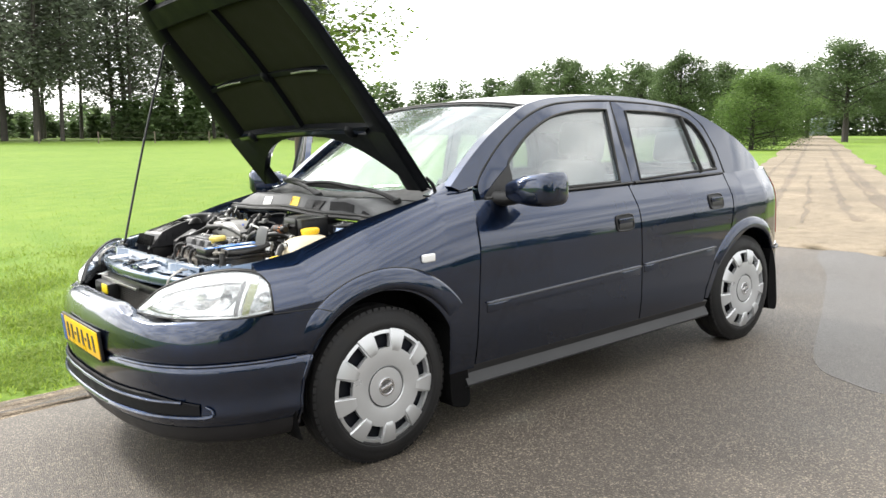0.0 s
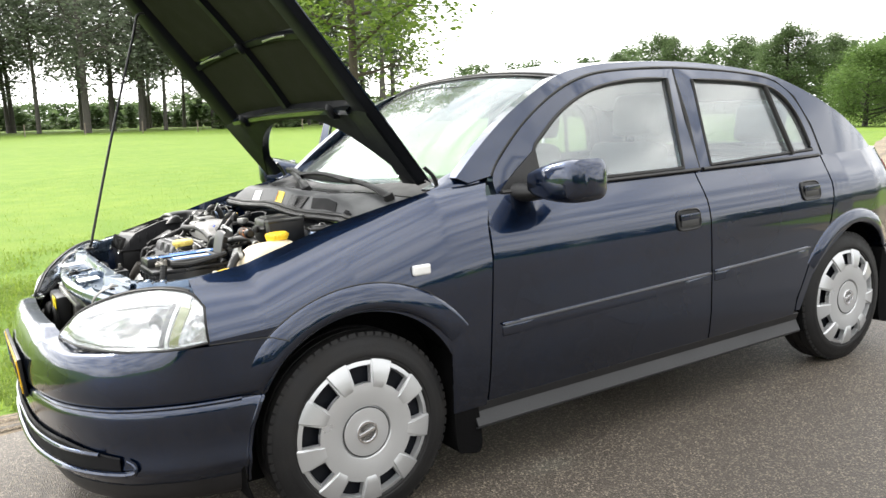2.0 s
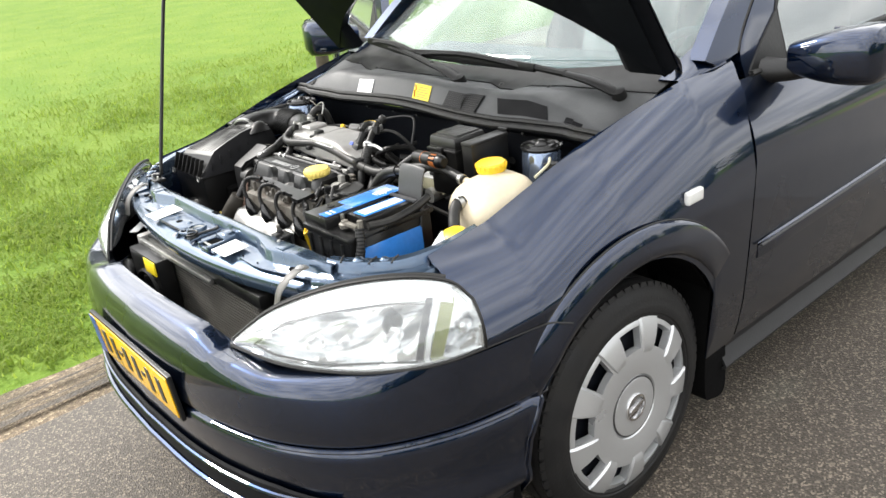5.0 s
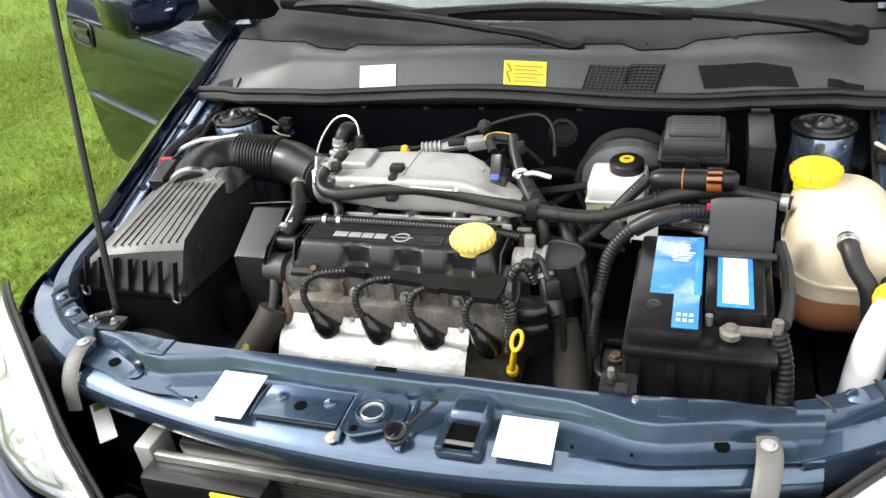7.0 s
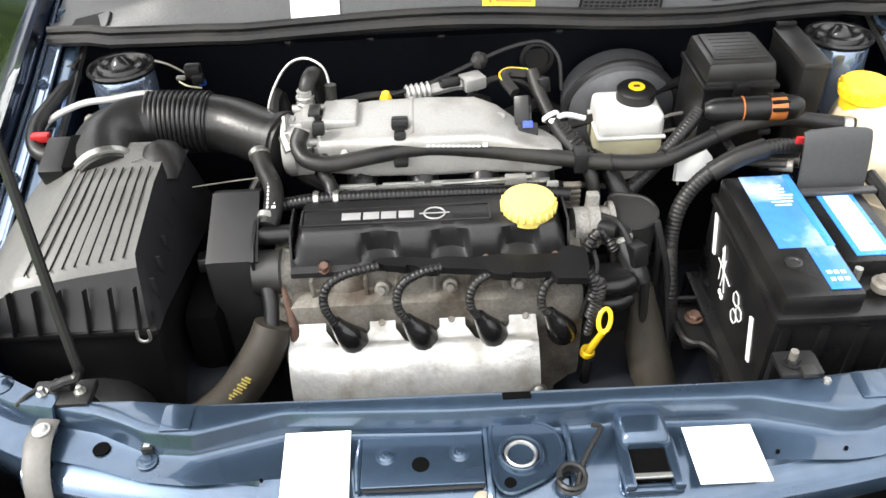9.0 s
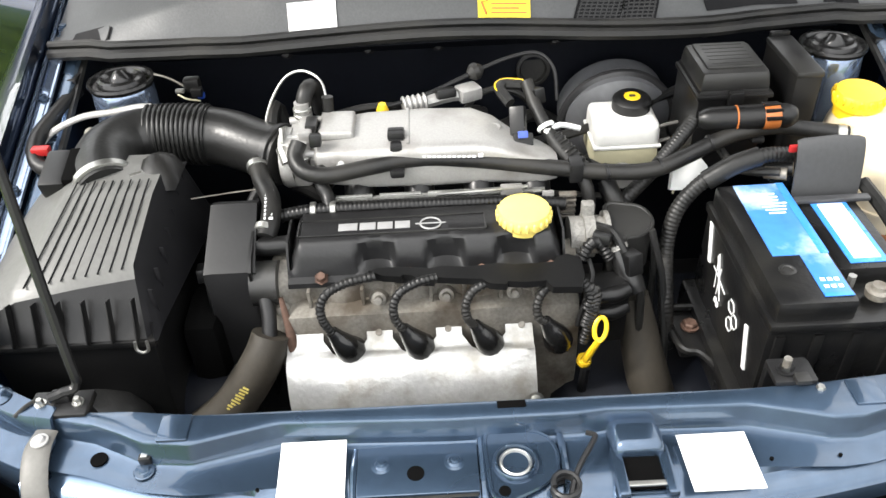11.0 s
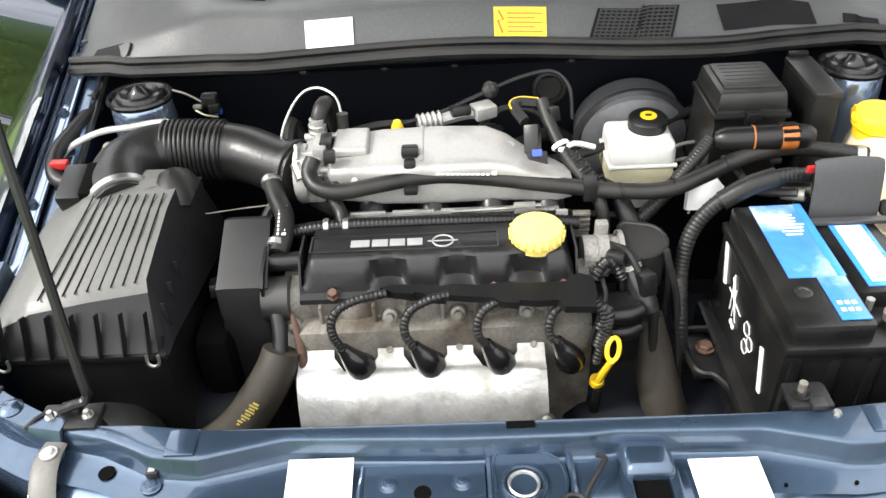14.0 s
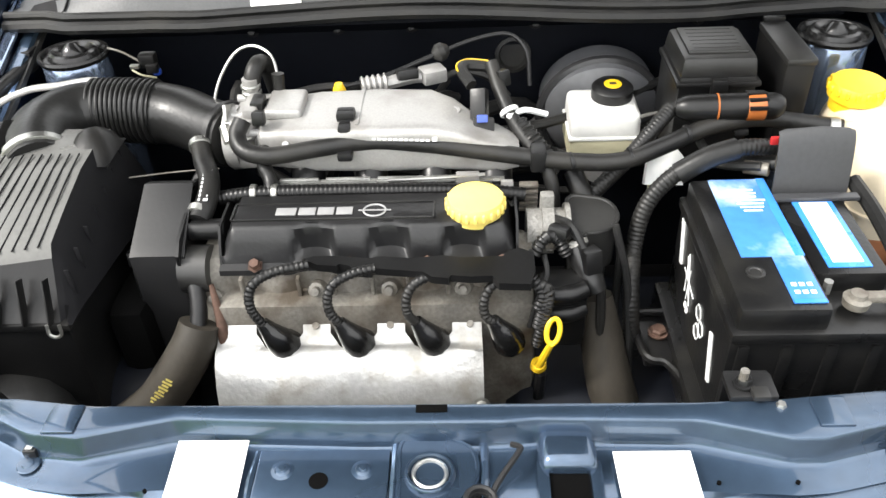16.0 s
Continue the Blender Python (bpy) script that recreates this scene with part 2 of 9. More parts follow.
RUST = mat("rusty_bolt", (0.10, 0.058, 0.042), 0.7, 0.3, 0.0, 0.3, 40.0, 200.0)
ORANGE = mat("orange_plastic", (0.36, 0.11, 0.025), 0.45, 0.0, 0.0, 0.1)
RED = mat("red_plastic", (0.36, 0.015, 0.015), 0.4, 0.0, 0.0, 0.1)
FIN = mat("radiator_fins", (0.10, 0.095, 0.085), 0.55, 0.5, 0.0, 0.25, 30.0, 400.0, 0.2)
# the bay paint once more, paled as where the sky lights it
BAY_LIT = mat("strut_tower_paint", (0.22, 0.28, 0.39), 0.16, 0.8, 0.6, 0.15, 8.0, 60.0)
INSULATION = mat("hood_felt", (0.013, 0.0155, 0.006), 0.95, 0.0, 0.0, 0.3, 10.0, 300.0, 0.3, spec=0.08)
CLOTH = mat("grey_seat_cloth", (0.20, 0.20, 0.205), 0.95, 0.0, 0.0, 0.2, 14.0, 400.0, 0.2)
CABIN = mat("cabin_plastic", (0.06, 0.06, 0.065), 0.6, 0.0, 0.0, 0.15, 10.0, 200.0, 0.05)
LINING = mat("roof_lining", (0.42, 0.42, 0.40), 0.95, 0.0, 0.0, 0.06, 10.0, 300.0)
# the film whitens the panes for mirrored sky as well as dust
WINDSCREEN = glass("windscreen_glass", (0.68, 0.79, 0.79), 0.0, 0.08, 0.05)
SIDE_GLASS = glass("side_glass", (0.83, 0.88, 0.88), 0.0, 0.17, 0.07)
LAMP_GLASS = glass("lamp_lens", (0.96, 0.97, 0.97), 0.0, 0.07, 0.06)
LAMP_WHITE = mat("lamp_bezel_silver", (0.74, 0.75, 0.76), 0.35, 0.35, 0.0, 0.04, 6.0, 60.0)
# olive puts mirrored grass into the indicator strip; also a label's green
LAMP_OLIVE = mat("indicator_lens", (0.20, 0.22, 0.06), 0.15, 0.2, 0.3, 0.08, 6.0, 60.0)
# near-black base stands in for the unlit depth of the wheel arches
LINER = mat("wheel_arch_felt", (0.004, 0.004, 0.0042), 0.9, 0.0, 0.0, 0.3, 9.0, 120.0, 0.1, spec=0.06)
SIDE_LAMP = mat("clear_lamp_lens", (0.70, 0.70, 0.68), 0.15, 0.0, 0.6, 0.05)
TAIL_RED = mat("tail_lamp_red", (0.20, 0.008, 0.008), 0.3, 0.0, 0.1, 0.1)

# ---- shaping tools ----
def part(name, bm, material, parent=None, label="", smooth=40):
    """Links a bmesh as one mesh object under its thing."""
    me = bpy.data.meshes.new(name)
    bmesh.ops.recalc_face_normals(bm, faces=bm.faces)
    bm.to_mesh(me)
    bm.free()
    me.materials.append(material)
    me.polygons.foreach_set("use_smooth", [True] * len(me.polygons))
    if smooth < 180:
        me.set_sharp_from_angle(angle=radians(smooth))
    ob = new(name, me)
    if parent:
        ob.parent = parent
    if label:
        ob["label"] = label
    return ob


def spline(pts, n=6, closed=False):
    """A Catmull-Rom curve through pts, n steps a span."""
    p = [Vector(q) for q in pts]
    m, out = len(p), []
    for i in range(m if closed else m - 1):
        a = p[(i - 1) % m] if closed or i else p[0] * 2 - p[1]
        b, c = p[i], p[(i + 1) % m]
        d = p[(i + 2) % m] if closed or i + 2 < m else c * 2 - b
        for k in range(n):
            t = k / n
            out.append(0.5 * (2 * b + (c - a) * t + (2 * a - 5 * b + 4 * c - d) * t * t + (3 * b - a - 3 * c + d) * t ** 3))
    if not closed:
        out.append(p[-1])
    return out


def loft(rows, ring=False, caps=False, bm=None):
    """A sheet through rows of points; ring joins each row's end to its start."""
    bm = bm or bmesh.new()
    v = [[bm.verts.new(p) for p in r] for r in rows]
    n = len(v[0])
    for a, b in zip(v, v[1:]):
        for j in range(n if ring else n - 1):
            k = (j + 1) % n
            bm.faces.new((a[j], a[k], b[k], b[j]))
    if caps:
        bm.faces.new(v[0]), bm.faces.new(v[-1])
    return bm


def thicken(bm, d):
    bmesh.ops.recalc_face_normals(bm, faces=bm.faces)
    bmesh.ops.solidify(bm, geom=list(bm.faces), thickness=d)
    return bm


def box(size, at=(0, 0, 0), bevel=0.0, turn=None, taper=1.0, bm=None, seg=2):
    """A block with rounded edges; taper narrows its top."""
    own = bmesh.new()
    bmesh.ops.create_cube(own, size=1.0)
    for q in own.verts:
        k = taper if q.co.z > 0 else 1.0
        q.co = Vector((q.co.x * size[0] * k, q.co.y * size[1] * k, q.co.z * size[2]))
    if bevel:
        bmesh.ops.bevel(own, geom=list(own.edges), offset=bevel, segments=seg, profile=0.6, affect="EDGES")
    m = Matrix.Translation(at) @ (turn or Matrix.Identity(4))
    own.transform(m)
    return join(own, bm)


def join(own, bm=None):
    if bm is None:
        return own
    tmp = bpy.data.meshes.new("tmp")
    own.to_mesh(tmp)
    own.free()
    bm.from_mesh(tmp)
    bpy.data.meshes.remove(tmp)
    return bm


def tube(pts, r, sides=10, steps=6, rib=0.0, pitch=0.008, bm=None, flat=1.0, smooth_path=True):
    """A hose or rod along pts; r is a number or one for each point; rib makes it corrugated."""
    path = spline(pts, steps) if smooth_path and len(pts) > 2 else [Vector(p) for p in pts]
    rad = [r] * len(pts) if not hasattr(r, "__len__") else list(r)
    if rib:
        fine, acc = [path[0]], 0.0
        for a, b in zip(path, path[1:]):
            k = max(1, int((b - a).length / (pitch / 4)))
            fine += [a.lerp(b, (i + 1) / k) for i in range(k)]
        path = fine
    own = bmesh.new()
    rows, run = [], 0.0
    up = None
    for i, p in enumerate(path):
        d = (path[min(i + 1, len(path) - 1)] - path[max(i - 1, 0)]).normalized()
        if up is None:
            up = Vector((0, 0, 1)) if abs(d.z) < 0.9 else Vector((1, 0, 0))
        side = d.cross(up).normalized()
        up = side.cross(d).normalized()
        if i:
            run += (p - path[i - 1]).length
        f = i / max(len(path) - 1, 1) * (len(rad) - 1)
        j = min(int(f), len(rad) - 2) if len(rad) > 1 else 0
        rr = rad[j] + (rad[min(j + 1, len(rad) - 1)] - rad[j]) * (f - j)
        rr *= 1 + rib * math.sin(run / pitch * 2 * math.pi)
        rows.append([p + (side * math.cos(a) + up * flat * math.sin(a)) * rr for a in (2 * math.pi * k / sides for k in range(sides))])
    loft(rows, ring=True, caps=True, bm=own)
    return join(own, bm)


def lathe(profile, at=(0, 0, 0), axis=(0, 0, 1), n=28, bm=None):
    """Turns a profile of (radius, height) round an axis through at."""
    q = Vector((0, 0, 1)).rotation_difference(Vector(axis).normalized()).to_matrix().to_4x4()
    m = Matrix.Translation(at) @ q
    rows = [[m @ Vector((max(r, 1e-4) * math.cos(a), max(r, 1e-4) * math.sin(a), h)) for a in (2 * math.pi * k / n for k in range(n))] for r, h in profile]
    own = loft(rows, ring=True, caps=True)
    return join(own, bm)


def plate(outline, holes, place, depth, bm=None):
    """A flat panel with openings, drawn in two numbers, put in space by place(u, v), then thickened by the vector depth."""
    own = bmesh.new()
    edges = []
    for ring in (outline, *holes):
        v = [own.verts.new((p[0], p[1], 0)) for p in ring]
        edges += [own.edges.new((v[i], v[(i + 1) % len(v)])) for i in range(len(v))]
    bmesh.ops.triangle_fill(own, use_beauty=True, use_dissolve=False, edges=edges, normal=(0, 0, 1))
    for q in own.verts:
        q.co = place(q.co.x, q.co.y)
    res = bmesh.ops.extrude_face_region(own, geom=list(own.faces))
    for q in res["geom"]:
        if isinstance(q, bmesh.types.BMVert):
            q.co += Vector(depth)
    return join(own, bm)


def ease(x, xs, ys):
    return float(np.interp(x, xs, ys))


def thing(name, label, category, at=Matrix.Identity(4), group="", kind=""):
    ob = new(name)
    ob.matrix_world = at
    ob.empty_display_size = 0.1
    return tagged(ob, label, category, group, kind)

# ---- ground ----
def height(x, y):
    """The lie of the land: cambered under the car, level further off."""
    return 0.0271 * 8 * math.tanh(x / 8) - 0.0304 * 4 * math.tanh(y / 4) - 0.016


def ground_mat():
    m = bpy.data.materials.new("meadow")
    m.use_nodes = True
    n, l = m.node_tree.nodes, m.node_tree.links
    b = n["Principled BSDF"]
    b.inputs["Roughness"].default_value = 0.9
    b.inputs["Specular IOR Level"].default_value = 0.2
    tc = n.new("ShaderNodeTexCoord")
    big, mid, fine = (n.new("ShaderNodeTexNoise") for _ in range(3))
    for q, s in ((big, 0.12), (mid, 1.7), (fine, 28.0)):
        q.inputs["Scale"].default_value, q.inputs["Detail"].default_value = s, 6.0
        l.new(tc.outputs["Object"], q.inputs["Vector"])
    r1, r2, r3 = (n.new("ShaderNodeValToRGB") for _ in range(3))
    for r, (p0, c0), (p1, c1) in ((r1, (0.35, (0.086, 0.154, 0.012)), (0.65, (0.130, 0.203, 0.019))),
                                  (r2, (0.35, (0.062, 0.135, 0.010)), (0.72, (0.20, 0.245, 0.040))),
                                  (r3, (0.3, (0.045, 0.095, 0.012)), (0.7, (0.18, 0.26, 0.045)))):
        r.color_ramp.elements[0].position, r.color_ramp.elements[0].color = p0, (*c0, 1)
        r.color_ramp.elements[1].position, r.color_ramp.elements[1].color = p1, (*c1, 1)
    l.new(big.outputs["Fac"], r1.inputs["Fac"])
    l.new(mid.outputs["Fac"], r2.inputs["Fac"])
    l.new(fine.outputs["Fac"], r3.inputs["Fac"])
    m1, m2 = n.new("ShaderNodeMixRGB"), n.new("ShaderNodeMixRGB")
    m1.inputs["Fac"].default_value, m2.inputs["Fac"].default_value = 0.4, 0.3
    l.new(r1.outputs["Color"], m1.inputs["Color1"])
    l.new(r2.outputs["Color"], m1.inputs["Color2"])
    l.new(m1.outputs["Color"], m2.inputs["Color1"])
    l.new(r3.outputs["Color"], m2.inputs["Color2"])
    l.new(m2.outputs["Color"], b.inputs["Base Color"])
    bp = n.new("ShaderNodeBump")
    bp.inputs["Strength"].default_value, bp.inputs["Distance"].default_value = 0.6, 0.04
    l.new(fine.outputs["Fac"], bp.inputs["Height"])
    l.new(bp.outputs["Normal"], b.inputs["Normal"])
    return m


def speckle(name, c0, c1, c2, rough, grain=230.0, bump=0.5, stain=None, wet=0.0):
    """Stony surface: grain of light and dark chips, broad patches, some damp and smoother."""
    m = bpy.data.materials.new(name)
    m.use_nodes = True
    n, l = m.node_tree.nodes, m.node_tree.links
    b = n["Principled BSDF"]
    tc = n.new("ShaderNodeTexCoord")
    vor, big, mid = n.new("ShaderNodeTexVoronoi"), n.new("ShaderNodeTexNoise"), n.new("ShaderNodeTexNoise")
    vor.inputs["Scale"].default_value = grain
    big.inputs["Scale"].default_value, big.inputs["Detail"].default_value = 0.55, 6.0
    mid.inputs["Scale"].default_value, mid.inputs["Detail"].default_value = 6.0, 5.0
    for q in (vor, big, mid):
        l.new(tc.outputs["Object"], q.inputs["Vector"])
    sep = n.new("ShaderNodeSeparateColor")
    l.new(vor.outputs["Color"], sep.inputs["Color"])
    r = n.new("ShaderNodeValToRGB")
    r.color_ramp.elements[0].position, r.color_ramp.elements[0].color = 0.15, (*c0, 1)
    r.color_ramp.elements[1].position, r.color_ramp.elements[1].color = 0.97, (*c2, 1)
    e = r.color_ramp.elements.new(0.75)
    e.color = (*c1, 1)
    l.new(sep.outputs["Red"], r.inputs["Fac"])
    s1 = n.new("ShaderNodeMapRange")
    s1.inputs["From Min"].default_value, s1.inputs["From Max"].default_value = 0.3, 0.7
    s1.inputs["To Min"].default_value, s1.inputs["To Max"].default_value = 0.75, 1.25
    l.new(big.outputs["Fac"], s1.inputs["Value"])
    sc = n.new("ShaderNodeVectorMath")
    sc.operation = "SCALE"
    l.new(r.outputs["Color"], sc.inputs[0])
    l.new(s1.outputs["Result"], sc.inputs["Scale"])
    col = sc.outputs["Vector"]
    if stain:
        s2, mx = n.new("ShaderNodeMapRange"), n.new("ShaderNodeMixRGB")
        s2.inputs["From Min"].default_value, s2.inputs["From Max"].default_value = 0.48, 0.68
        s2.inputs["To Max"].default_value = 0.8
        l.new(mid.outputs["Fac"], s2.inputs["Value"])
        mx.inputs["Color2"].default_value = (*stain, 1)
        l.new(s2.outputs["Result"], mx.inputs["Fac"])
        l.new(col, mx.inputs["Color1"])
        col = mx.outputs["Color"]
    l.new(col, b.inputs["Base Color"])
    s3 = n.new("ShaderNodeMapRange")
    s3.inputs["From Min"].default_value, s3.inputs["From Max"].default_value = 0.35, 0.65
    s3.inputs["To Min"].default_value, s3.inputs["To Max"].default_value = rough - wet, rough
    l.new(big.outputs["Fac"], s3.inputs["Value"])
    l.new(s3.outputs["Result"], b.inputs["Roughness"])
    bp = n.new("ShaderNodeBump")
    bp.inputs["Strength"].default_value, bp.inputs["Distance"].default_value = bump, 0.006
    l.new(vor.outputs["Distance"], bp.inputs["Height"])
    l.new(bp.outputs["Normal"], b.inputs["Normal"])
    return m


MEADOW = ground_mat()
ASPHALT = speckle("worn_asphalt", (0.036, 0.029, 0.0215), (0.064, 0.052, 0.040), (0.195, 0.162, 0.124), 0.66, 185.0, 0.7, wet=0.16)
ASPHALT_NEW = speckle("smooth_asphalt_patch", (0.048, 0.044, 0.040), (0.066, 0.060, 0.054), (0.125, 0.112, 0.098), 0.64, 220.0, 0.45, wet=0.16)
SAND = speckle("sandy_track", (0.150, 0.120, 0.080), (0.19, 0.152, 0.103), (0.25, 0.205, 0.145), 0.9, 120.0, 0.5, stain=(0.115, 0.09, 0.06))
RUT = speckle("damp_sand", (0.095, 0.073, 0.048), (0.122, 0.094, 0.063), (0.17, 0.132, 0.092), 0.8, 100.0, 0.6)
EARTH = speckle("bare_earth", (0.10, 0.075, 0.05), (0.17, 0.13, 0.085), (0.30, 0.24, 0.16), 0.9, 110.0, 0.8, stain=(0.06, 0.05, 0.03))


def sheet(xs, ys, lift, rough=0.0):
    """A piece of ground over the grid xs, ys; lift is a number or a function of place."""
    rows = []
    for y in ys:
        rows.append([Vector((x, y, height(x, y) + (lift(x, y) if callable(lift) else lift) + rough * noise.noise((x * 1.3, y * 1.3, 3)))) for x in xs])
    return loft(rows)


def spread(lo, hi, near, step, grow=1.18):
    """Steps that are fine near a place and widen away from it."""
    out, d, x = [near], step, near
    while x > lo:
        x -= d
        d *= grow
        out.insert(0, max(x, lo))
    d, x = step, near
    while x < hi:
        x += d
        d *= grow
        out.append(min(x, hi))
    return out


ground = part("ground", sheet(spread(-900, 900, 1, 0.5), spread(-900, 900, 2, 0.4), lambda x, y: -0.035 + 0.02 * noise.noise((x * 0.7, y * 0.7, 0))), MEADOW, smooth=180)
tagged(ground, "bright green mown meadow with patchy grass", "ground", kind="structure")


def edge_y(x):
    """Where the asphalt ends against the verge."""
    return 0.90 + 0.04 * noise.noise((x * 1.1, 0.3, 5)) + 0.02 * noise.noise((x * 6, 0.3, 5))


road_rows = []
for x in [-40, -30, -20, -14, -10, -8] + [-6 + 0.25 * i for i in range(52)] + [7.2, 9, 12, 16, 22, 30]:
    # added unseen asphalt past x = 7, so doors mirror grey, not meadow
    hi = edge_y(x) if x < 7 else -5.0
    # widened far beyond view, again for the doors' reflections
    lo = -13.0
    row = [Vector((x, y, height(x, y) + 0.006)) for y in np.linspace(lo, hi, 26)]
    row.append(Vector((x, hi + 0.015, height(x, hi) - 0.03)))
    road_rows.append(row)
road = part("road", loft(road_rows), ASPHALT, smooth=180)
tagged(road, "worn grey asphalt lane with coarse stone chippings", "road", kind="structure")

verge_rows = []
for x in [-30, -20, -14, -10, -8] + [-6 + 0.2 * i for i in range(62)]:
    lo = edge_y(x) + 0.004
    w = 0.42 + 0.12 * noise.noise((x * 0.8, 2, 1)) + 0.05 * noise.noise((x * 4, 2, 1))
    verge_rows.append([Vector((x, lo + w * k / 7, height(x, lo + w * k / 7) - 0.012 + 0.02 * noise.noise((x * 5, k * 0.6, 4)) - 0.012 * (k == 7))) for k in range(8)])
verge = part("verge_earth", loft(verge_rows), EARTH, smooth=180)
tagged(verge, "strip of bare brown earth along the asphalt edge", "verge", kind="structure")

# the smooth repair in the lane, with a rounded corner
ring = spline([(2.15, -2.05, 0), (2.2, -1.65, 0), (2.45, -1.36, 0), (3.4, -0.93, 0), (4.8, -0.30, 0), (6.35, 0.42, 0), (6.4, -1.2, 0), (6.4, -3.2, 0), (4.2, -3.4, 0), (2.4, -3.2, 0)], 5, True)
mid = Vector((4.5, -1.8, 0))
patch_rows = [[mid + (p - mid) * k for p in ring] for k in (0.02, 0.4, 0.75, 1.0)] + [[Vector((p.x, p.y, -0.02)) for p in ring]]
patch_bm = loft([[Vector((p.x, p.y, height(p.x, p.y) + 0.0075 + p.z)) for p in r] for r in patch_rows], ring=True, caps=True)
patch_road = part("asphalt_patch", patch_bm, ASPHALT_NEW)
tagged(patch_road, "smooth blue-grey asphalt repair in the lane", "road patch", kind="structure")


# the sand track leads away from the lane's end
def track_c(s):
    """Middle of the track at s metres beyond the lane's end."""
    return Vector((6.4 + s * 0.896, 0.55 + s * 0.444, 0))


def track_w(s):
    return ease(s, (0, 3, 8, 16, 40, 120), (5.2, 3.2, 2.1, 1.75, 1.9, 2.2))


TRACK_N = Vector((-0.444, 0.896, 0))
TRACK_S = [-0.5, 0] + [0.4 * 1.0 * k for k in range(1, 26)] + [11, 12, 13, 14, 15, 16.5, 18, 19.5, 21, 23, 25, 27.5, 30, 33, 36, 39.5, 43, 47, 52, 57, 63, 69, 76, 84, 92, 102, 112, 125, 140, 175]


def track_pt(s, o, lift=0.0):
    """A place on the track, o metres to the side of its middle."""
    p = track_c(s) + TRACK_N * o
    if s < 0.3:
        p.x = 6.30 + 0.5 * noise.noise((p.y * 1.1, 2, 2)) + 0.15 * noise.noise((p.y * 6, 2, 2)) + max(s, 0)
    p.z = height(p.x, p.y) + (0.0085 if s < 0.3 else 0.012) + 0.02 * noise.noise((s * 0.4, 1, 7)) * (s > 3) + lift
    return p


track_rows = []
for s in TRACK_S:
    w = track_w(s)
    row = []
    for k in range(49):
        u = -1 + k / 24
        p = track_pt(s, w * u + 0.3 * noise.noise((s * 0.5, u, 8)) * abs(u))
        p.z -= 0.03 if abs(u) == 1 else 0
        row.append(p)
    track_rows.append(row)
track = part("sand_track", loft(track_rows), SAND, smooth=180)
tagged(track, "pale sandy farm track with wheel ruts", "track", kind="structure")
# wheel ruts as flat darker strips on the track
for o, s0, s1, wid in ((-0.95, 0.8, 64, 0.16), (-0.80, 1.7, 43, 0.06), (-0.35, 2.8, 30, 0.10), (0.15, 2.2, 15, 0.05), (0.62, 4, 112, 0.13), (1.2, 6, 52, 0.07), (-1.7, 1.2, 9.5, 0.09)):
    rows = []
    for s in [q for q in TRACK_S if s0 <= q <= s1]:
        bend = 0.5 * math.exp(-s / 4) * o
        ww = wid * max(0.12, 0.62 + 0.7 * noise.noise((s * 0.9, o * 3, 9)))
        bend += 0.10 * noise.noise((s * 0.9, o * 5, 4))
        rows.append([track_pt(s, o + bend + ww * (k - 2) / 2, 0.004) for k in range(5)])
    part("wheel_rut", loft(rows), RUT, track)
# tyre grooves along the verge, drawn as flat darker strips
GROOVE = speckle("wet_earth", (0.035, 0.027, 0.018), (0.055, 0.043, 0.030), (0.10, 0.08, 0.055), 0.7, 90.0, 0.8)
for o, w in ((0.12, 0.022), (0.17, 0.016), (0.26, 0.02)):
    rows = []
    for i in range(70):
        x = -5 + 0.16 * i
        y = edge_y(x) * 0.3 + 0.90 * 0.7 + o + 0.02 * noise.noise((x * 0.8, o * 9, 3))
        ww = w * max(0.05, 0.6 + 1.0 * noise.noise((x * 2.3, o * 20, 1)))
        rows.append([Vector((x, y + d * ww, height(x, y) + 0.006)) for d in (-1, 1)])
    part("tyre_groove", loft(rows), GROOVE, verge)


# grass blades on the nearer meadow and verge
def blades(name, count, area, size, seed, mats, label, dens=None):
    rng = np.random.default_rng(seed)
    vs, fs = [], []
    k = 0
    while k < count:
        x = area[0] + (area[1] - area[0]) * rng.random()
        y = area[2] + (area[3] - area[2]) * rng.random() ** 1.7
        if dens and rng.random() > dens(x, y):
            continue
        z = height(x, y) - 0.03
        h = size * (0.4 + rng.random()) * (1 + 0.5 * noise.noise((x * 1.4, y * 1.4, 2)))
        a, lean = rng.random() * 6.283, 0.5 + 0.9 * rng.random()
        dx, dy = math.cos(a), math.sin(a)
        w = h * 0.055 + 0.0012
        i = len(vs)
        vs += [(x - dy * w, y + dx * w, z), (x + dy * w, y - dx * w, z),
               (x + dx * h * lean * 0.4 + dy * w * 0.7, y + dy * h * lean * 0.4 - dx * w * 0.7, z + h * 0.5),
               (x + dx * h * lean * 0.4 - dy * w * 0.7, y + dy * h * lean * 0.4 + dx * w * 0.7, z + h * 0.5),
               (x + dx * h * lean, y + dy * h * lean, z + h * (1.0 - 0.5 * lean))]
        fs += [(i, i + 1, i + 2, i + 3), (i + 3, i + 2, i + 4)]
        k += 1
    me = bpy.data.meshes.new(name)
    me.from_pydata(vs, [], fs)
    me.materials.append(mats)
    ob = new(name, me)
    return tagged(ob, label, "grass", kind="stuff")


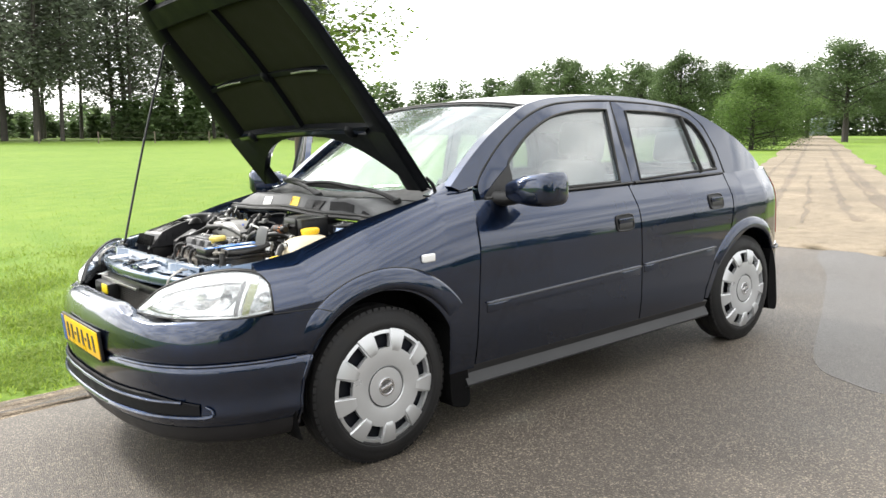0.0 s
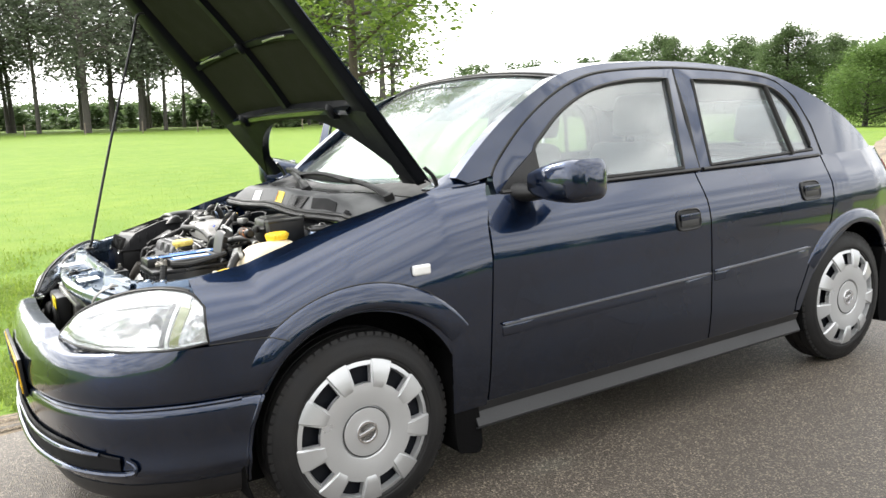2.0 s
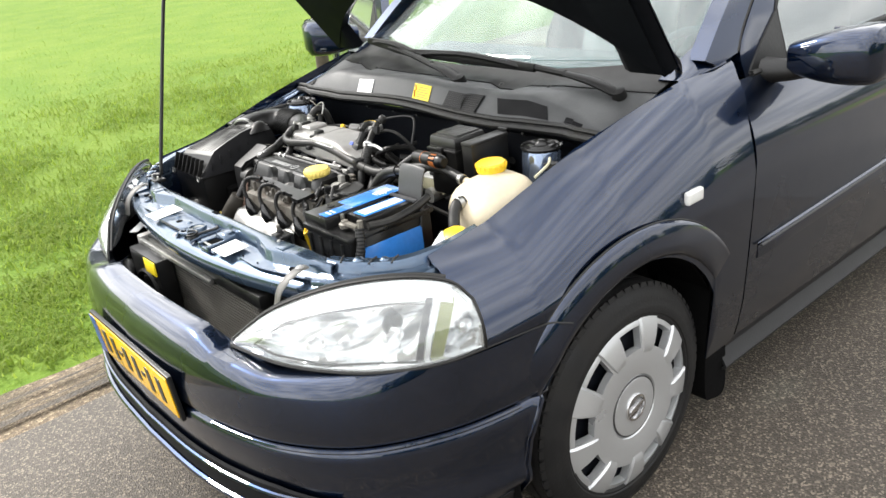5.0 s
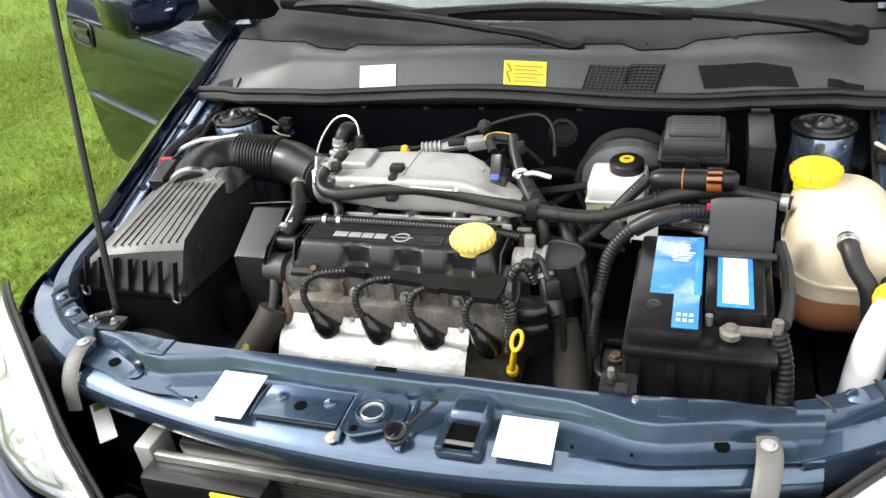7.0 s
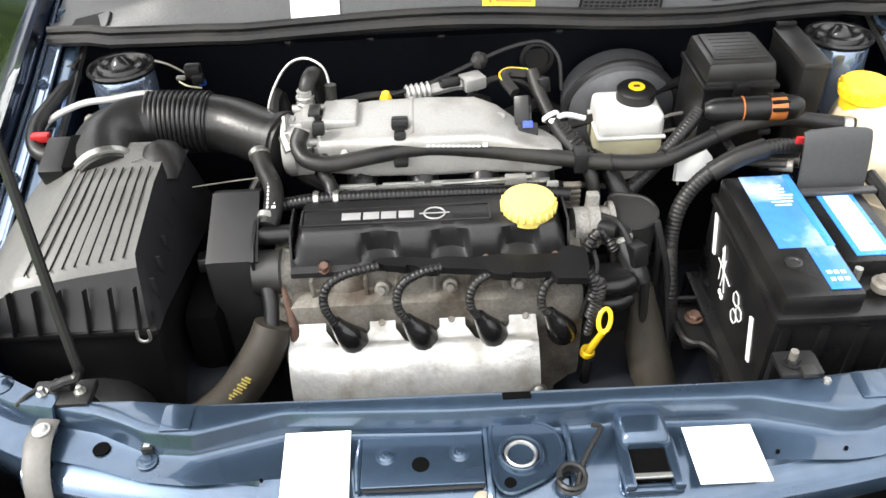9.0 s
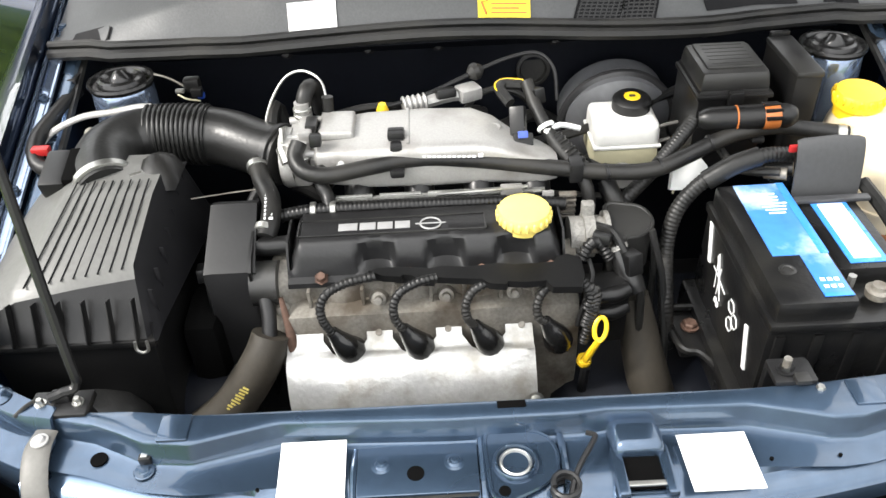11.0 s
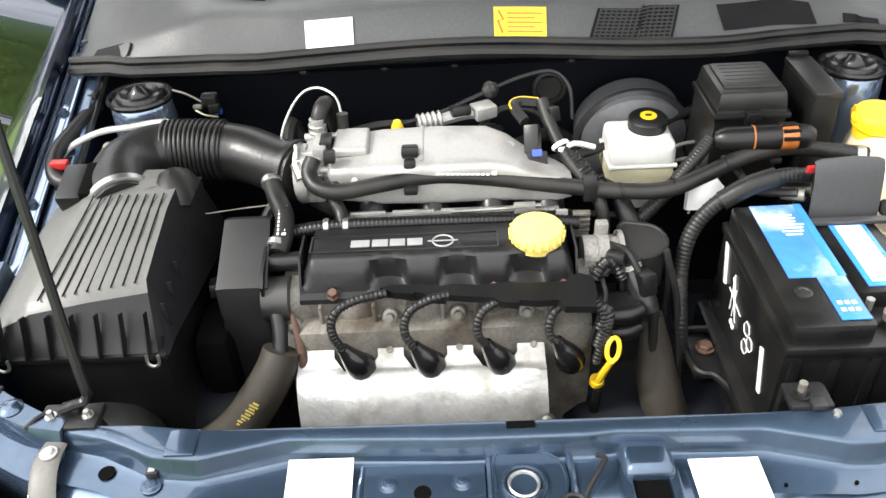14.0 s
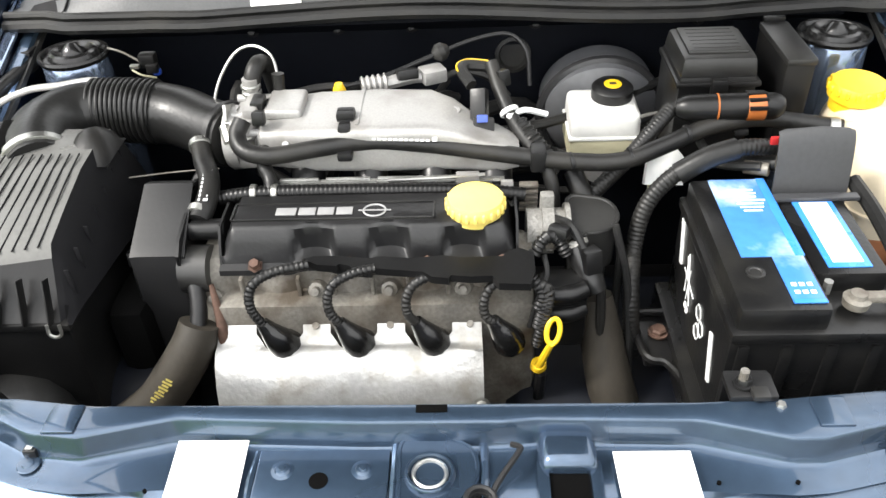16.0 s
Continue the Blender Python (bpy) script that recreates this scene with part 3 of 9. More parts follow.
def leaf_mat(name, c0, c1, rough=0.55, through_it=0.35):
    """Leaves: each its own shade of green, with some light coming through."""
    m = bpy.data.materials.new(name)
    m.use_nodes = True
    n, l = m.node_tree.nodes, m.node_tree.links
    b = n["Principled BSDF"]
    geo = n.new("ShaderNodeNewGeometry")
    mix = n.new("ShaderNodeMixRGB")
    mix.inputs["Color1"].default_value, mix.inputs["Color2"].default_value = (*c0, 1), (*c1, 1)
    l.new(geo.outputs["Random Per Island"], mix.inputs["Fac"])
    l.new(mix.outputs["Color"], b.inputs["Base Color"])
    b.inputs["Roughness"].default_value = rough
    b.inputs["Specular IOR Level"].default_value = 0.3
    tl, ms = n.new("ShaderNodeBsdfTranslucent"), n.new("ShaderNodeMixShader")
    l.new(mix.outputs["Color"], tl.inputs["Color"])
    ms.inputs["Fac"].default_value = through_it
    l.new(b.outputs["BSDF"], ms.inputs[1])
    l.new(tl.outputs["BSDF"], ms.inputs[2])
    l.new(ms.outputs["Shader"], n["Material Output"].inputs["Surface"])
    return m


GRASS = leaf_mat("grass_blade", (0.145, 0.225, 0.022), (0.23, 0.305, 0.05), 0.6, 0.6)
GRASS_TALL = leaf_mat("tall_grass_blade", (0.07, 0.17, 0.015), (0.20, 0.34, 0.05), 0.5, 0.4)
blades("verge_grass", 165000, (-8.0, 8.0, 1.10, 8.0), 0.052, 11, GRASS, "short bright green grass blades on the verge",
       lambda x, y: min(1, (8.0 - y) / 3.5) * min(1, max(0.0, (y - 1.30) / 0.35 + 0.5 * noise.noise((x * 3, y * 3, 1)))) * min(1, max(0.12, 0.62 + 1.1 * noise.noise((x * 1.3, y * 1.3, 6)) + 0.5 * noise.noise((x * 5, y * 5, 6)))))
blades("meadow_grass", 30000, (-12, 14, 7, 20), 0.036, 12, GRASS, "short green meadow grass")


# ---- trees ----
BARK = mat("bark", (0.075, 0.058, 0.043), 0.9, 0.0, 0.0, 0.35, 5.0, 30.0, 0.6)
# pine bark and needles are paled to paint distance haze
BARK_PINE = mat("pale_pine_bark", (0.062, 0.056, 0.050), 0.9, 0.0, 0.0, 0.35, 3.0, 12.0, 0.5)
BARK_FAR = mat("grey_bark", (0.038, 0.033, 0.029), 0.9, 0.0, 0.0, 0.35, 3.0, 12.0, 0.5)
LEAF_NEAR = leaf_mat("young_tree_leaf", (0.08, 0.145, 0.02), (0.21, 0.29, 0.055), 0.45, 0.5)
# oak leaves are lightened for haze as well
LEAF_OAK = leaf_mat("oak_leaf", (0.070, 0.115, 0.045), (0.135, 0.185, 0.080), 0.6, 0.5)
LEAF_PINE = leaf_mat("pine_needle", (0.115, 0.14, 0.10), (0.18, 0.205, 0.15), 0.7, 0.55)
LEAF_BUSH = leaf_mat("bush_leaf", (0.070, 0.13, 0.028), (0.14, 0.21, 0.058), 0.6, 0.5)


def leaves(centres, count, size, rng, spread_r, flat=0.75):
    """Many small leaf quads, clumped round the ends of twigs."""
    vs, fs = [], []
    c = np.array(centres)
    for _ in range(count):
        p = c[rng.integers(len(c))] + rng.normal(size=3) * np.array((spread_r, spread_r, spread_r * flat))
        a, t, s = rng.random() * 6.283, rng.normal() * 0.7, size * (0.6 + 0.8 * rng.random())
        u = np.array((math.cos(a), math.sin(a), 0.3 * math.sin(t))) * s
        v = np.array((-math.sin(a) * math.cos(t), math.cos(a) * math.cos(t), math.sin(t))) * s * 0.55
        i = len(vs)
        vs += [tuple(p - u), tuple(p + v), tuple(p + u), tuple(p - v)]
        fs.append((i, i + 1, i + 2, i + 3))
    return vs, fs


def tree(name, label, seed, tall, bole, crown_r, n_limbs, n_leaves, leaf, trunk_r, leafm, barkm, clump=0.5, droop=0.0, kind_crown="round", group=""):
    """A tapered trunk with limbs and twigs, and a crown of leaves clumped on them. Built at the origin."""
    rng = np.random.default_rng(seed)
    root = thing(name, label, "tree", group=group)
    lean = rng.normal(size=2) * 0.02 * tall
    bm = tube([(0, 0, -0.3), (lean[0] * 0.3, lean[1] * 0.3, tall * 0.3), (lean[0], lean[1], tall * 0.65), (lean[0] * 1.3, lean[1] * 1.3, tall * 0.96)],
              [trunk_r * 1.25, trunk_r * 0.85, trunk_r * 0.5, trunk_r * 0.08], 9, 5)
    ends = []
    for i in range(n_limbs):
        f = (i + 0.5) / n_limbs
        z0 = bole + (tall * 0.95 - bole) * f
        if kind_crown == "pine":
            r = crown_r * (1.05 - 0.75 * f) * (0.6 + 0.6 * rng.random())
        else:
            r = crown_r * math.sqrt(max(0.12, 1 - (2 * f - 0.75) ** 2 * 0.85)) * (0.6 + 0.5 * rng.random())
        a = i * 2.4 + rng.normal() * 0.4
        base = np.array((lean[0] * z0 / tall, lean[1] * z0 / tall, z0 * 0.93))
        tip = base + np.array((math.cos(a) * r, math.sin(a) * r, r * (0.45 - 0.5 * droop) + 0.1 * rng.normal()))
        mid = (base + tip) / 2 + rng.normal(size=3) * r * 0.08
        w = trunk_r * (0.42 - 0.25 * f)
        tube([base, mid, tip], [w, w * 0.6, w * 0.15], 5, 3, bm=bm)
        ends += [tip, mid * 0.35 + tip * 0.65]
        for j in range(3):
            t2 = mid + (tip - mid) * rng.random() + rng.normal(size=3) * r * 0.26
            tube([mid, (mid + t2) / 2 + rng.normal(size=3) * r * 0.04, t2], [w * 0.4, w * 0.25, w * 0.08], 4, 2, bm=bm)
            ends.append(t2)
    part("trunk", bm, barkm, root)
    vs, fs = leaves(ends, n_leaves, leaf, rng, clump)
    me = bpy.data.meshes.new("crown")
    me.from_pydata(vs, [], fs)
    me.materials.append(leafm)
    crown = new("crown", me)
    crown.parent = root
    return root


def stand(ob, x, y, turn=0, sc=1.0):
    m = Matrix.Translation((x, y, height(x, y) - 0.05)) @ Matrix.Rotation(turn, 4, "Z")
    ob.scale = (sc, sc, sc)
    ob.matrix_basis = m @ Matrix.Diagonal((sc, sc, sc, 1))
    return ob


# the young tree beyond the car
stand(tree("young_tree", "young leafy tree with light green leaves by the lane", 5, 5.4, 1.9, 1.16, 24, 12000, 0.036, 0.060, LEAF_NEAR, BARK, 0.21, 0.5), 2.95, 5.2)

# directions seen from the lane: azimuth in degrees from +x to +y, with distance
def polar(az, d):
    return -1.4 + d * math.cos(radians(az)), -3.2 + d * math.sin(radians(az))


pines = [tree("pine_tree", "tall pine with a bare dark trunk and ragged crown", 21 + i, 20 + 2 * i, (6.0, 4.0, 8.0, 5.0)[i], (3.6, 4.6, 4.0, 5.2)[i], 28, 6300, 0.215, (0.19, 0.25, 0.21, 0.30)[i], LEAF_PINE, BARK_PINE, 0.80, 0.25, "round", "pine wood") for i in range(4)]
rng = np.random.default_rng(3)
used = [False] * 4
wood = []
for i in range(34):
    az = 60 + 33 * (i + 0.5) / 34 + rng.normal() * 0.75
    d = 90 + 44 * rng.random()
    wood.append((az, d, (i * 3 + i // 4) % 4, rng.random() * 6.28, 1.0 + 0.3 * rng.random()))
for az, d, k, tn, sc in wood:
    x, y = polar(az, d)
    if not used[k]:
        used[k] = True
        stand(pines[k], x, y, tn, sc)
    else:
        copy_thing(pines[k], Matrix.Identity(4)).matrix_basis = Matrix.Translation((x, y, height(x, y) - 0.05)) @ Matrix.Rotation(tn, 4, "Z") @ Matrix.Diagonal((sc, sc, sc, 1))

oaks = [tree("oak_tree", "broad leafy oak with a full dark green crown", 41 + i, 12 + i, 3.0, 4.6, 30, 26000, 0.125, 0.32, LEAF_OAK, BARK_FAR, 0.58, 0.1, "round", "field oaks") for i in range(2)]
bush = tree("willow_bush", "large rounded green bush beside the sand track", 61, 6.2, 0.15, 3.0, 40, 34000, 0.075, 0.18, LEAF_BUSH, BARK_FAR, 0.50, 0.3)


def plant(proto, spots):
    first = True
    for az, d, sc, tn in spots:
        x, y = polar(az, d)
        m = Matrix.Translation((x, y, height(x, y) - 0.05)) @ Matrix.Rotation(tn, 4, "Z") @ Matrix.Diagonal((sc, sc, sc, 1))
        if first:
            proto.matrix_basis = m
            first = False
        else:
            copy_thing(proto, Matrix.Identity(4)).matrix_basis = m


plant(oaks[0], [(24.6, 95, 0.92, 0.3), (42.5, 120, 1.0, 1.3), (35.0, 115, 1.0, 2.2), (28.6, 120, 0.9, 4.0), (18.5, 110, 1.1, 5.0)])
plant(oaks[1], [(26.8, 130, 0.85, 2.5), (37.5, 125, 0.9, 0.8), (45.5, 130, 0.8, 2.0), (32.0, 120, 0.85, 3.5), (22.0, 125, 1.0, 1.0), (14.0, 100, 1.0, 1.8)])
plant(bush, [(30.2, 55, 0.80, 0.5), (28.7, 72, 0.92, 2.5)])


# hedges and woods that close the distance
def thicket(name, label, seed, line, tall, count, leaf, leafm, depth=3.0):
    """A belt of bushes along a line of (azimuth, distance, height factor)."""
    rng = np.random.default_rng(seed)
    pts = []
    for (a0, d0, h0), (a1, d1, h1) in zip(line, line[1:]):
        n = max(2, int(abs(a1 - a0) * d0 / 57 / 0.9))
        for k in range(n):
            t = (k + rng.random()) / n
            x, y = polar(a0 + (a1 - a0) * t, d0 + (d1 - d0) * t + rng.normal() * depth)
            top = tall * (h0 + (h1 - h0) * t) * (0.55 + 0.5 * rng.random() + 0.35 * noise.noise((x * 0.11, y * 0.11, seed)))
            for z in np.arange(0.3, top, max(0.9, tall * 0.16)):
                pts.append((x, y, z + height(x, y)))
    vs, fs = leaves(pts, count, leaf, rng, max(0.40, tall * 0.07))
    me = bpy.data.meshes.new(name)
    me.from_pydata(vs, [], fs)
    me.materials.append(leafm)
    return tagged(new(name, me), label, "hedge", kind="stuff")


thicket("undergrowth", "dark green bushes under the pine wood", 71, [(56, 138, 1), (66, 132, 1.1), (78, 134, 0.8), (95, 136, 1)], 4.6, 22000, 0.42, LEAF_OAK)
thicket("bush_clump", "dense dark green bushes at the edge of the wood", 74, [(67.5, 100, 1.0), (70.5, 98, 1.1), (73.5, 101, 0.8)], 6.2, 8000, 0.28, LEAF_OAK, 1.6)
thicket("distant_wood", "distant dark green tree line beyond the meadow", 72, [(8, 190, 1), (20, 200, 1), (33, 190, 1.15), (45, 180, 1.0), (56, 190, 0.8), (62, 230, 0.5), (96, 230, 0.5)], 13.5, 150000, 0.46, LEAF_OAK, 5.0)
thicket("field_crop", "tall green crop beside the sand track", 73, [(10, 40, 1), (16, 42, 1), (20.8, 60, 1)], 1.3, 9000, 0.10, GRASS_TALL, 6.0)

thicket("wood_behind", "dark green hedgerow behind the lane", 75, [(228, 14, 1), (240, 12, 1.1), (262, 10.5, 1.0), (300, 16, 0.6), (330, 22, 0.6), (350, 26, 0.6), (362, 30, 0.6)], 2.9, 45000, 0.13, LEAF_OAK, 0.8)

# fence along the meadow's far side
FENCE = mat("weathered_post", (0.16, 0.13, 0.10), 0.9, 0.0, 0.0, 0.25, 12.0, 80.0, 0.3)
fence = thing("field_fence", "low wire fence on weathered wooden posts across the meadow", "fence")
post_me = None
tops = []
for i in range(13):
    x, y = polar(50 + 3.5 * i, 78 + 0.4 * i)
    z = height(x, y)
    if post_me is None:
        ob = part("post", lathe([(0.05, -0.3), (0.05, 1.02), (0.03, 1.08)], n=7), FENCE, fence)
        post_me = ob.data
    else:
        ob = new("post", post_me)
        ob.parent = fence
    ob.location = (x, y, z)
    tops.append((x, y, z))
for hgt in (0.5, 0.95):
    part("wire", tube([(x, y, z + hgt) for x, y, z in tops], 0.004, 4, 1, smooth_path=False), FENCE, fence)
# a shed-shaped block added for the hazy bright gap at the track's end
shed = thing("shed", "pale grey block for the hazy gap at the track's end", "shed")
sx, sy = polar(26.0, 190)
sh = Matrix.Translation((sx, sy, height(sx, sy))) @ Matrix.Rotation(radians(24), 4, "Z")
SHED = mat("pale_sheet_metal", (0.33, 0.38, 0.42), 0.6, 0.2, 0.0, 0.1, 0.5, 5.0)
b1 = box((5, 4.4, 2.6), (0, 0, 1.3))
b1.transform(sh)
part("wall", b1, SHED, shed)
b2 = loft([[(-2.8, -2.5, 2.6), (0, -2.5, 3.8), (2.8, -2.5, 2.6)], [(-2.8, 2.5, 2.6), (0, 2.5, 3.8), (2.8, 2.5, 2.6)]])
thicken(b2, 0.15)
b2.transform(sh)
part("roof", b2, SHED, shed)

# ---- the car; all of it in its own frame, front axle at x = 0, rear at +x, left side at -y ----
car = thing("car", "dark metallic blue five-door hatchback with hood propped open", "car", TILT)
WX, WR = 2.60, 0.299            # rear axle, wheel radius
PX = (-0.46, -0.3, 0.0, 0.3, 0.6, 1.5, 2.6, 2.85, 3.0, 3.1, 3.17)
PY = (0.832, 0.856, 0.868, 0.872, 0.870, 0.870, 0.868, 0.852, 0.82, 0.77, 0.70)
DZ = (0.12, 0.20, 0.30, 0.40, 0.55, 0.70, 0.80, 0.86, 0.90, 0.94, 0.985, 1.03)
DY = (-0.07, -0.05, -0.02, -0.006, 0.0, 0.002, 0.0, -0.012, -0.032, -0.056, -0.083, -0.098)


def side(x, z):
    return ease(x, PX, PY) + ease(z, DZ, DY)


def pane_y(x, z):
    """Half width of the glasshouse."""
    y = 0.787 - 0.29 * (z - 0.985) - 0.9 * max(0, z - 1.36) ** 1.25 - 0.03 * max(0, x - 2.2)
    return y - 0.05 * max(0, 0.8 - x) * (z > 0.9) - 0.33 * max(0, x - 2.6) ** 2


def flip(pts, s):
    return [Vector((p[0], p[1] * s, p[2])) for p in pts]


def sheet_panel(rows, s, d=0.006):
    bm = loft([flip(r, s) for r in rows])
    return thicken(bm, d)


def arch(x, cx, r=0.386):
    return WR + math.sqrt(max(0, r * r - (x - cx) ** 2))


SEAM_F = lambda z: ease(z, (0.28, 0.43, 0.625, 0.80, 0.86, 0.90, 0.935, 0.96, 1.0, 1.05), (0.470, 0.479, 0.492, 0.506, 0.509, 0.514, 0.530, 0.540, 0.549, 0.588))
SEAM_R = lambda z: max(ease(z, (0.28, 0.36, 0.54, 0.68, 0.80, 1.0), (2.20, 2.20, 2.29, 2.43, 2.46, 2.475)), 0)
ZTOP = lambda x: ease(x, (-0.53, -0.29, 0.0, 0.34, 0.62), (0.826, 0.858, 0.945, 1.022, 1.050))
YIN = lambda x: ease(x, (-0.5, 0.0, 0.34, 0.62), (0.690, 0.705, 0.735, 0.752))


def bez(a, b, c, n):
    return [Vector(a) * (1 - t) ** 2 + Vector(b) * 2 * t * (1 - t) + Vector(c) * t * t for t in (k / n for k in range(n + 1))]


def fender(s):
    rows = []
    n = 56
    for i in range(n + 1):
        u = i / n
        xb = -0.455 + (0.512 + 0.455) * u
        zlo = 0.668 if xb < -0.30 else (arch(xb, 0) if xb < 0.345 else 0.27)
        if -0.30 <= xb < -0.2:
            zlo = max(zlo, 0.668 - (xb + 0.30))
        row = []
        zs, zt, yi, p = ease(xb, (-0.46, 0, 0.3, 0.6), (0.675, 0.715, 0.74, 0.78)), ZTOP(xb), YIN(xb), ease(xb, PX, PY)
        for k in range(9):
            z = zlo + (max(zs, zlo + 0.01) - zlo) * k / 8
            row.append((0, p + min(0, ease(z, DZ, DY)) + (0.002 if z > 0.6 else 0), z))
        row += [tuple(q) for q in bez((0, row[-1][1], row[-1][2]), (0, p - 0.030, zt - 0.075), (0, yi, zt), 16)[1:]]
        row.append((0, yi - 0.004, zt - 0.03))
        row = [(xb + u ** 4 * (SEAM_F(z) - 0.512), y, z) for _, y, z in row]
        rows.append(row)
    f = part("fender", sheet_panel(rows, s, 0.005), PAINT, car, smooth=50)
    # the fender's rear tip rises to the foot of the screen pillar
    tip = []
    for x in np.linspace(0.36, 0.55, 9):
        yo, zo, up = YIN(x), ZTOP(x), ease(x, (0.36, 0.45, 0.55), (0.0, 0.028, 0.058))
        tip.append([(x, yo + 0.004, zo - 0.010), (x, yo - 0.004, zo + 0.001 + 0.15 * up), (x, yo - 0.022, zo + 0.55 * up), (x, yo - 0.045, zo + 0.95 * up), (x, yo - 0.060, zo + up), (x, yo - 0.064, zo + up - 0.02)])
    part("fender_tip", sheet_panel(tip, s, 0.003), PAINT, f, smooth=60)
    # turn-signal repeater
    b = box((0.064, 0.018, 0.034), (0.229, s * 0.868, 0.786), 0.008, seg=3)
    part("side_repeater", b, SIDE_LAMP, f, "clear rounded side repeater")
    return f


def flare(s, cx, a0, a1, ri, ro, name="wheel_arch_flare"):
    """The raised lip round a wheel arch: a rounded band that fades out towards its rear end."""
    rows = []
    w = ro - ri
    for i in range(45):
        t = i / 44
        a = radians(a0 + (a1 - a0) * t)
        fade = min(1, 9 * t, 3.2 * (1 - t)) ** 0.7
        row = []
        for r, out in ((ri, -0.06), (ri, 0.006), (ri + 0.06 * w, 0.016), (ri + 0.16 * w, 0.021), (ri + 0.35 * w, 0.0205), (ri + 0.6 * w, 0.016), (ri + 0.85 * w, 0.009), (ri + 0.97 * w, 0.004), (ro, -0.003)):
            x, z = cx + math.cos(a) * r, WR + math.sin(a) * r
            yy = ease(x, PX, PY) + min(0, ease(z, DZ, DY)) * 0.5
            row.append((x, yy + (out if out < 0 else out * fade + 0.001), z))
        rows.append(row)
    f = part(name, sheet_panel(rows, s, 0.003), PAINT, car, smooth=60)
    edge = [Vector((r[-1][0], s * (r[-1][1] + 0.0035), r[-1][2])) for r in rows[3:-8]]
    part("flare_gap", tube(edge, 0.0026, 5, 1, smooth_path=False), RUBBER, f)
    return f


def liner(s, cx, lr):
    rows = []
    for i in range(29):
        a = radians(-18 + 216 * i / 28)
        row = []
        for y, r in ((0.838, lr), (0.825, lr + 0.006), (0.75, lr + 0.008), (0.625, lr + 0.008)):
            row.append((cx + r * math.cos(a), y, max(0.14, WR + r * math.sin(a))))
        rows.append(row)
    bm = sheet_panel(rows, s, 0.004)
    plate([(cx + 0.42 * math.cos(a), 0.20 + 0.10 + 0.44 * math.sin(a)) for a in (radians(-20 + 220 * k / 24) for k in range(25))], [], lambda u, v: Vector((u, s * 0.640, v)), (0, -s * 0.01, 0), bm)
    return part("wheel_arch_liner", bm, LINER, car)


def mudflap(s, x):
    b = plate([(p.x, p.y) for p in spline([(0.0, 0.50, 0), (0.045, 0.42, 0), (0.075, 0.28, 0), (0.085, 0.12, 0), (0.02, 0.115, 0), (-0.015, 0.15, 0), (-0.02, 0.35, 0)], 4, True)], [],
              lambda u, v: Vector((x + u, s * (0.845 - 0.02 * (0.5 - v)), v)), (0, -s * 0.17, 0))
    return part("mud_flap", b, LINER, car, "black rubber mud flap")


def frame_place(s, out=0.0):
    return lambda u, v: Vector((u, s * (pane_y(u, v) + out), v))


def curve2(pts, n=5, closed=False):
    return [(p.x, p.y) for p in spline([(a, b, 0) for a, b in pts], n, closed)]


F_OUT = curve2([(0.602, 0.985), (0.604, 1.05), (0.66, 1.117), (0.80, 1.235), (0.98, 1.336), (1.15, 1.388), (1.35, 1.408), (1.638, 1.412)]) + [(1.638, 0.985)]
F_HOLE = [(0.80, 1.004), (0.80, 1.128)] + curve2([(0.815, 1.150), (0.953, 1.252), (1.10, 1.322), (1.23, 1.355), (1.40, 1.371), (1.575, 1.371)]) + [(1.548, 1.004)]
R_OUT = [(1.645, 0.985)] + curve2([(1.648, 1.412), (2.0, 1.388), (2.25, 1.347), (2.378, 1.27), (2.458, 1.13), (2.492, 0.985)])
R_HOLE = [(1.712, 1.004)] + curve2([(1.722, 1.364), (2.0, 1.348), (2.20, 1.322), (2.315, 1.264), (2.39, 1.16), (2.432, 1.02)])


def rim_tube(ring, s, r, out, bm=None):
    pts = [frame_place(s, out)(u, v) for u, v in ring]
    return tube(pts + [pts[0]], r, 6, 1, bm=bm, smooth_path=False)


def handle(s, x, z, door):
    ring = [(math.copysign(abs(math.cos(a)) ** 0.45, math.cos(a)), math.copysign(abs(math.sin(a)) ** 0.45, math.sin(a))) for a in (2 * math.pi * k / 36 for k in range(36))]
    bowl = plate([(0.066 * u, 0.040 * v) for u, v in ring], [], lambda u, v: Vector((x + u, s * (side(x + u, z + v) + 0.0035), z + v)), (0, -s * 0.012, 0))
    h = part("door_handle", bowl, TRIM, door, "dark recessed door handle")
    part("handle_ring", tube([Vector((x + 0.066 * u, s * (side(x + 0.066 * u, z + 0.040 * v) + 0.003), z + 0.040 * v)) for u, v in ring + ring[:1]], 0.0045, 6, 1, smooth_path=False), TRIM, h)
    # flat black block painted in as the pocket's shade
    part("handle_pocket", box((0.100, 0.006, 0.026), (x, s * (side(x, z) + 0.0065), z - 0.013), 0.003), PRINT_RECESS, h)
    part("handle_flap", box((0.108, 0.010, 0.026), (x, s * (side(x, z) + 0.0065), z + 0.012), 0.0045), PAINT, h, "navy painted handle flap")
    return h


def lower_skin(xl, xr, zlo, zhi, s, n=24):
    rows = []
    for k in range(19):
        z = zlo + (zhi - zlo) * k / 18
        a, b = xl(z), xr(z)
        rows.append([(a + (b - a) * i / n, side(a + (b - a) * i / n, z), z) for i in range(n + 1)])
    return sheet_panel(rows, s, 0.012)


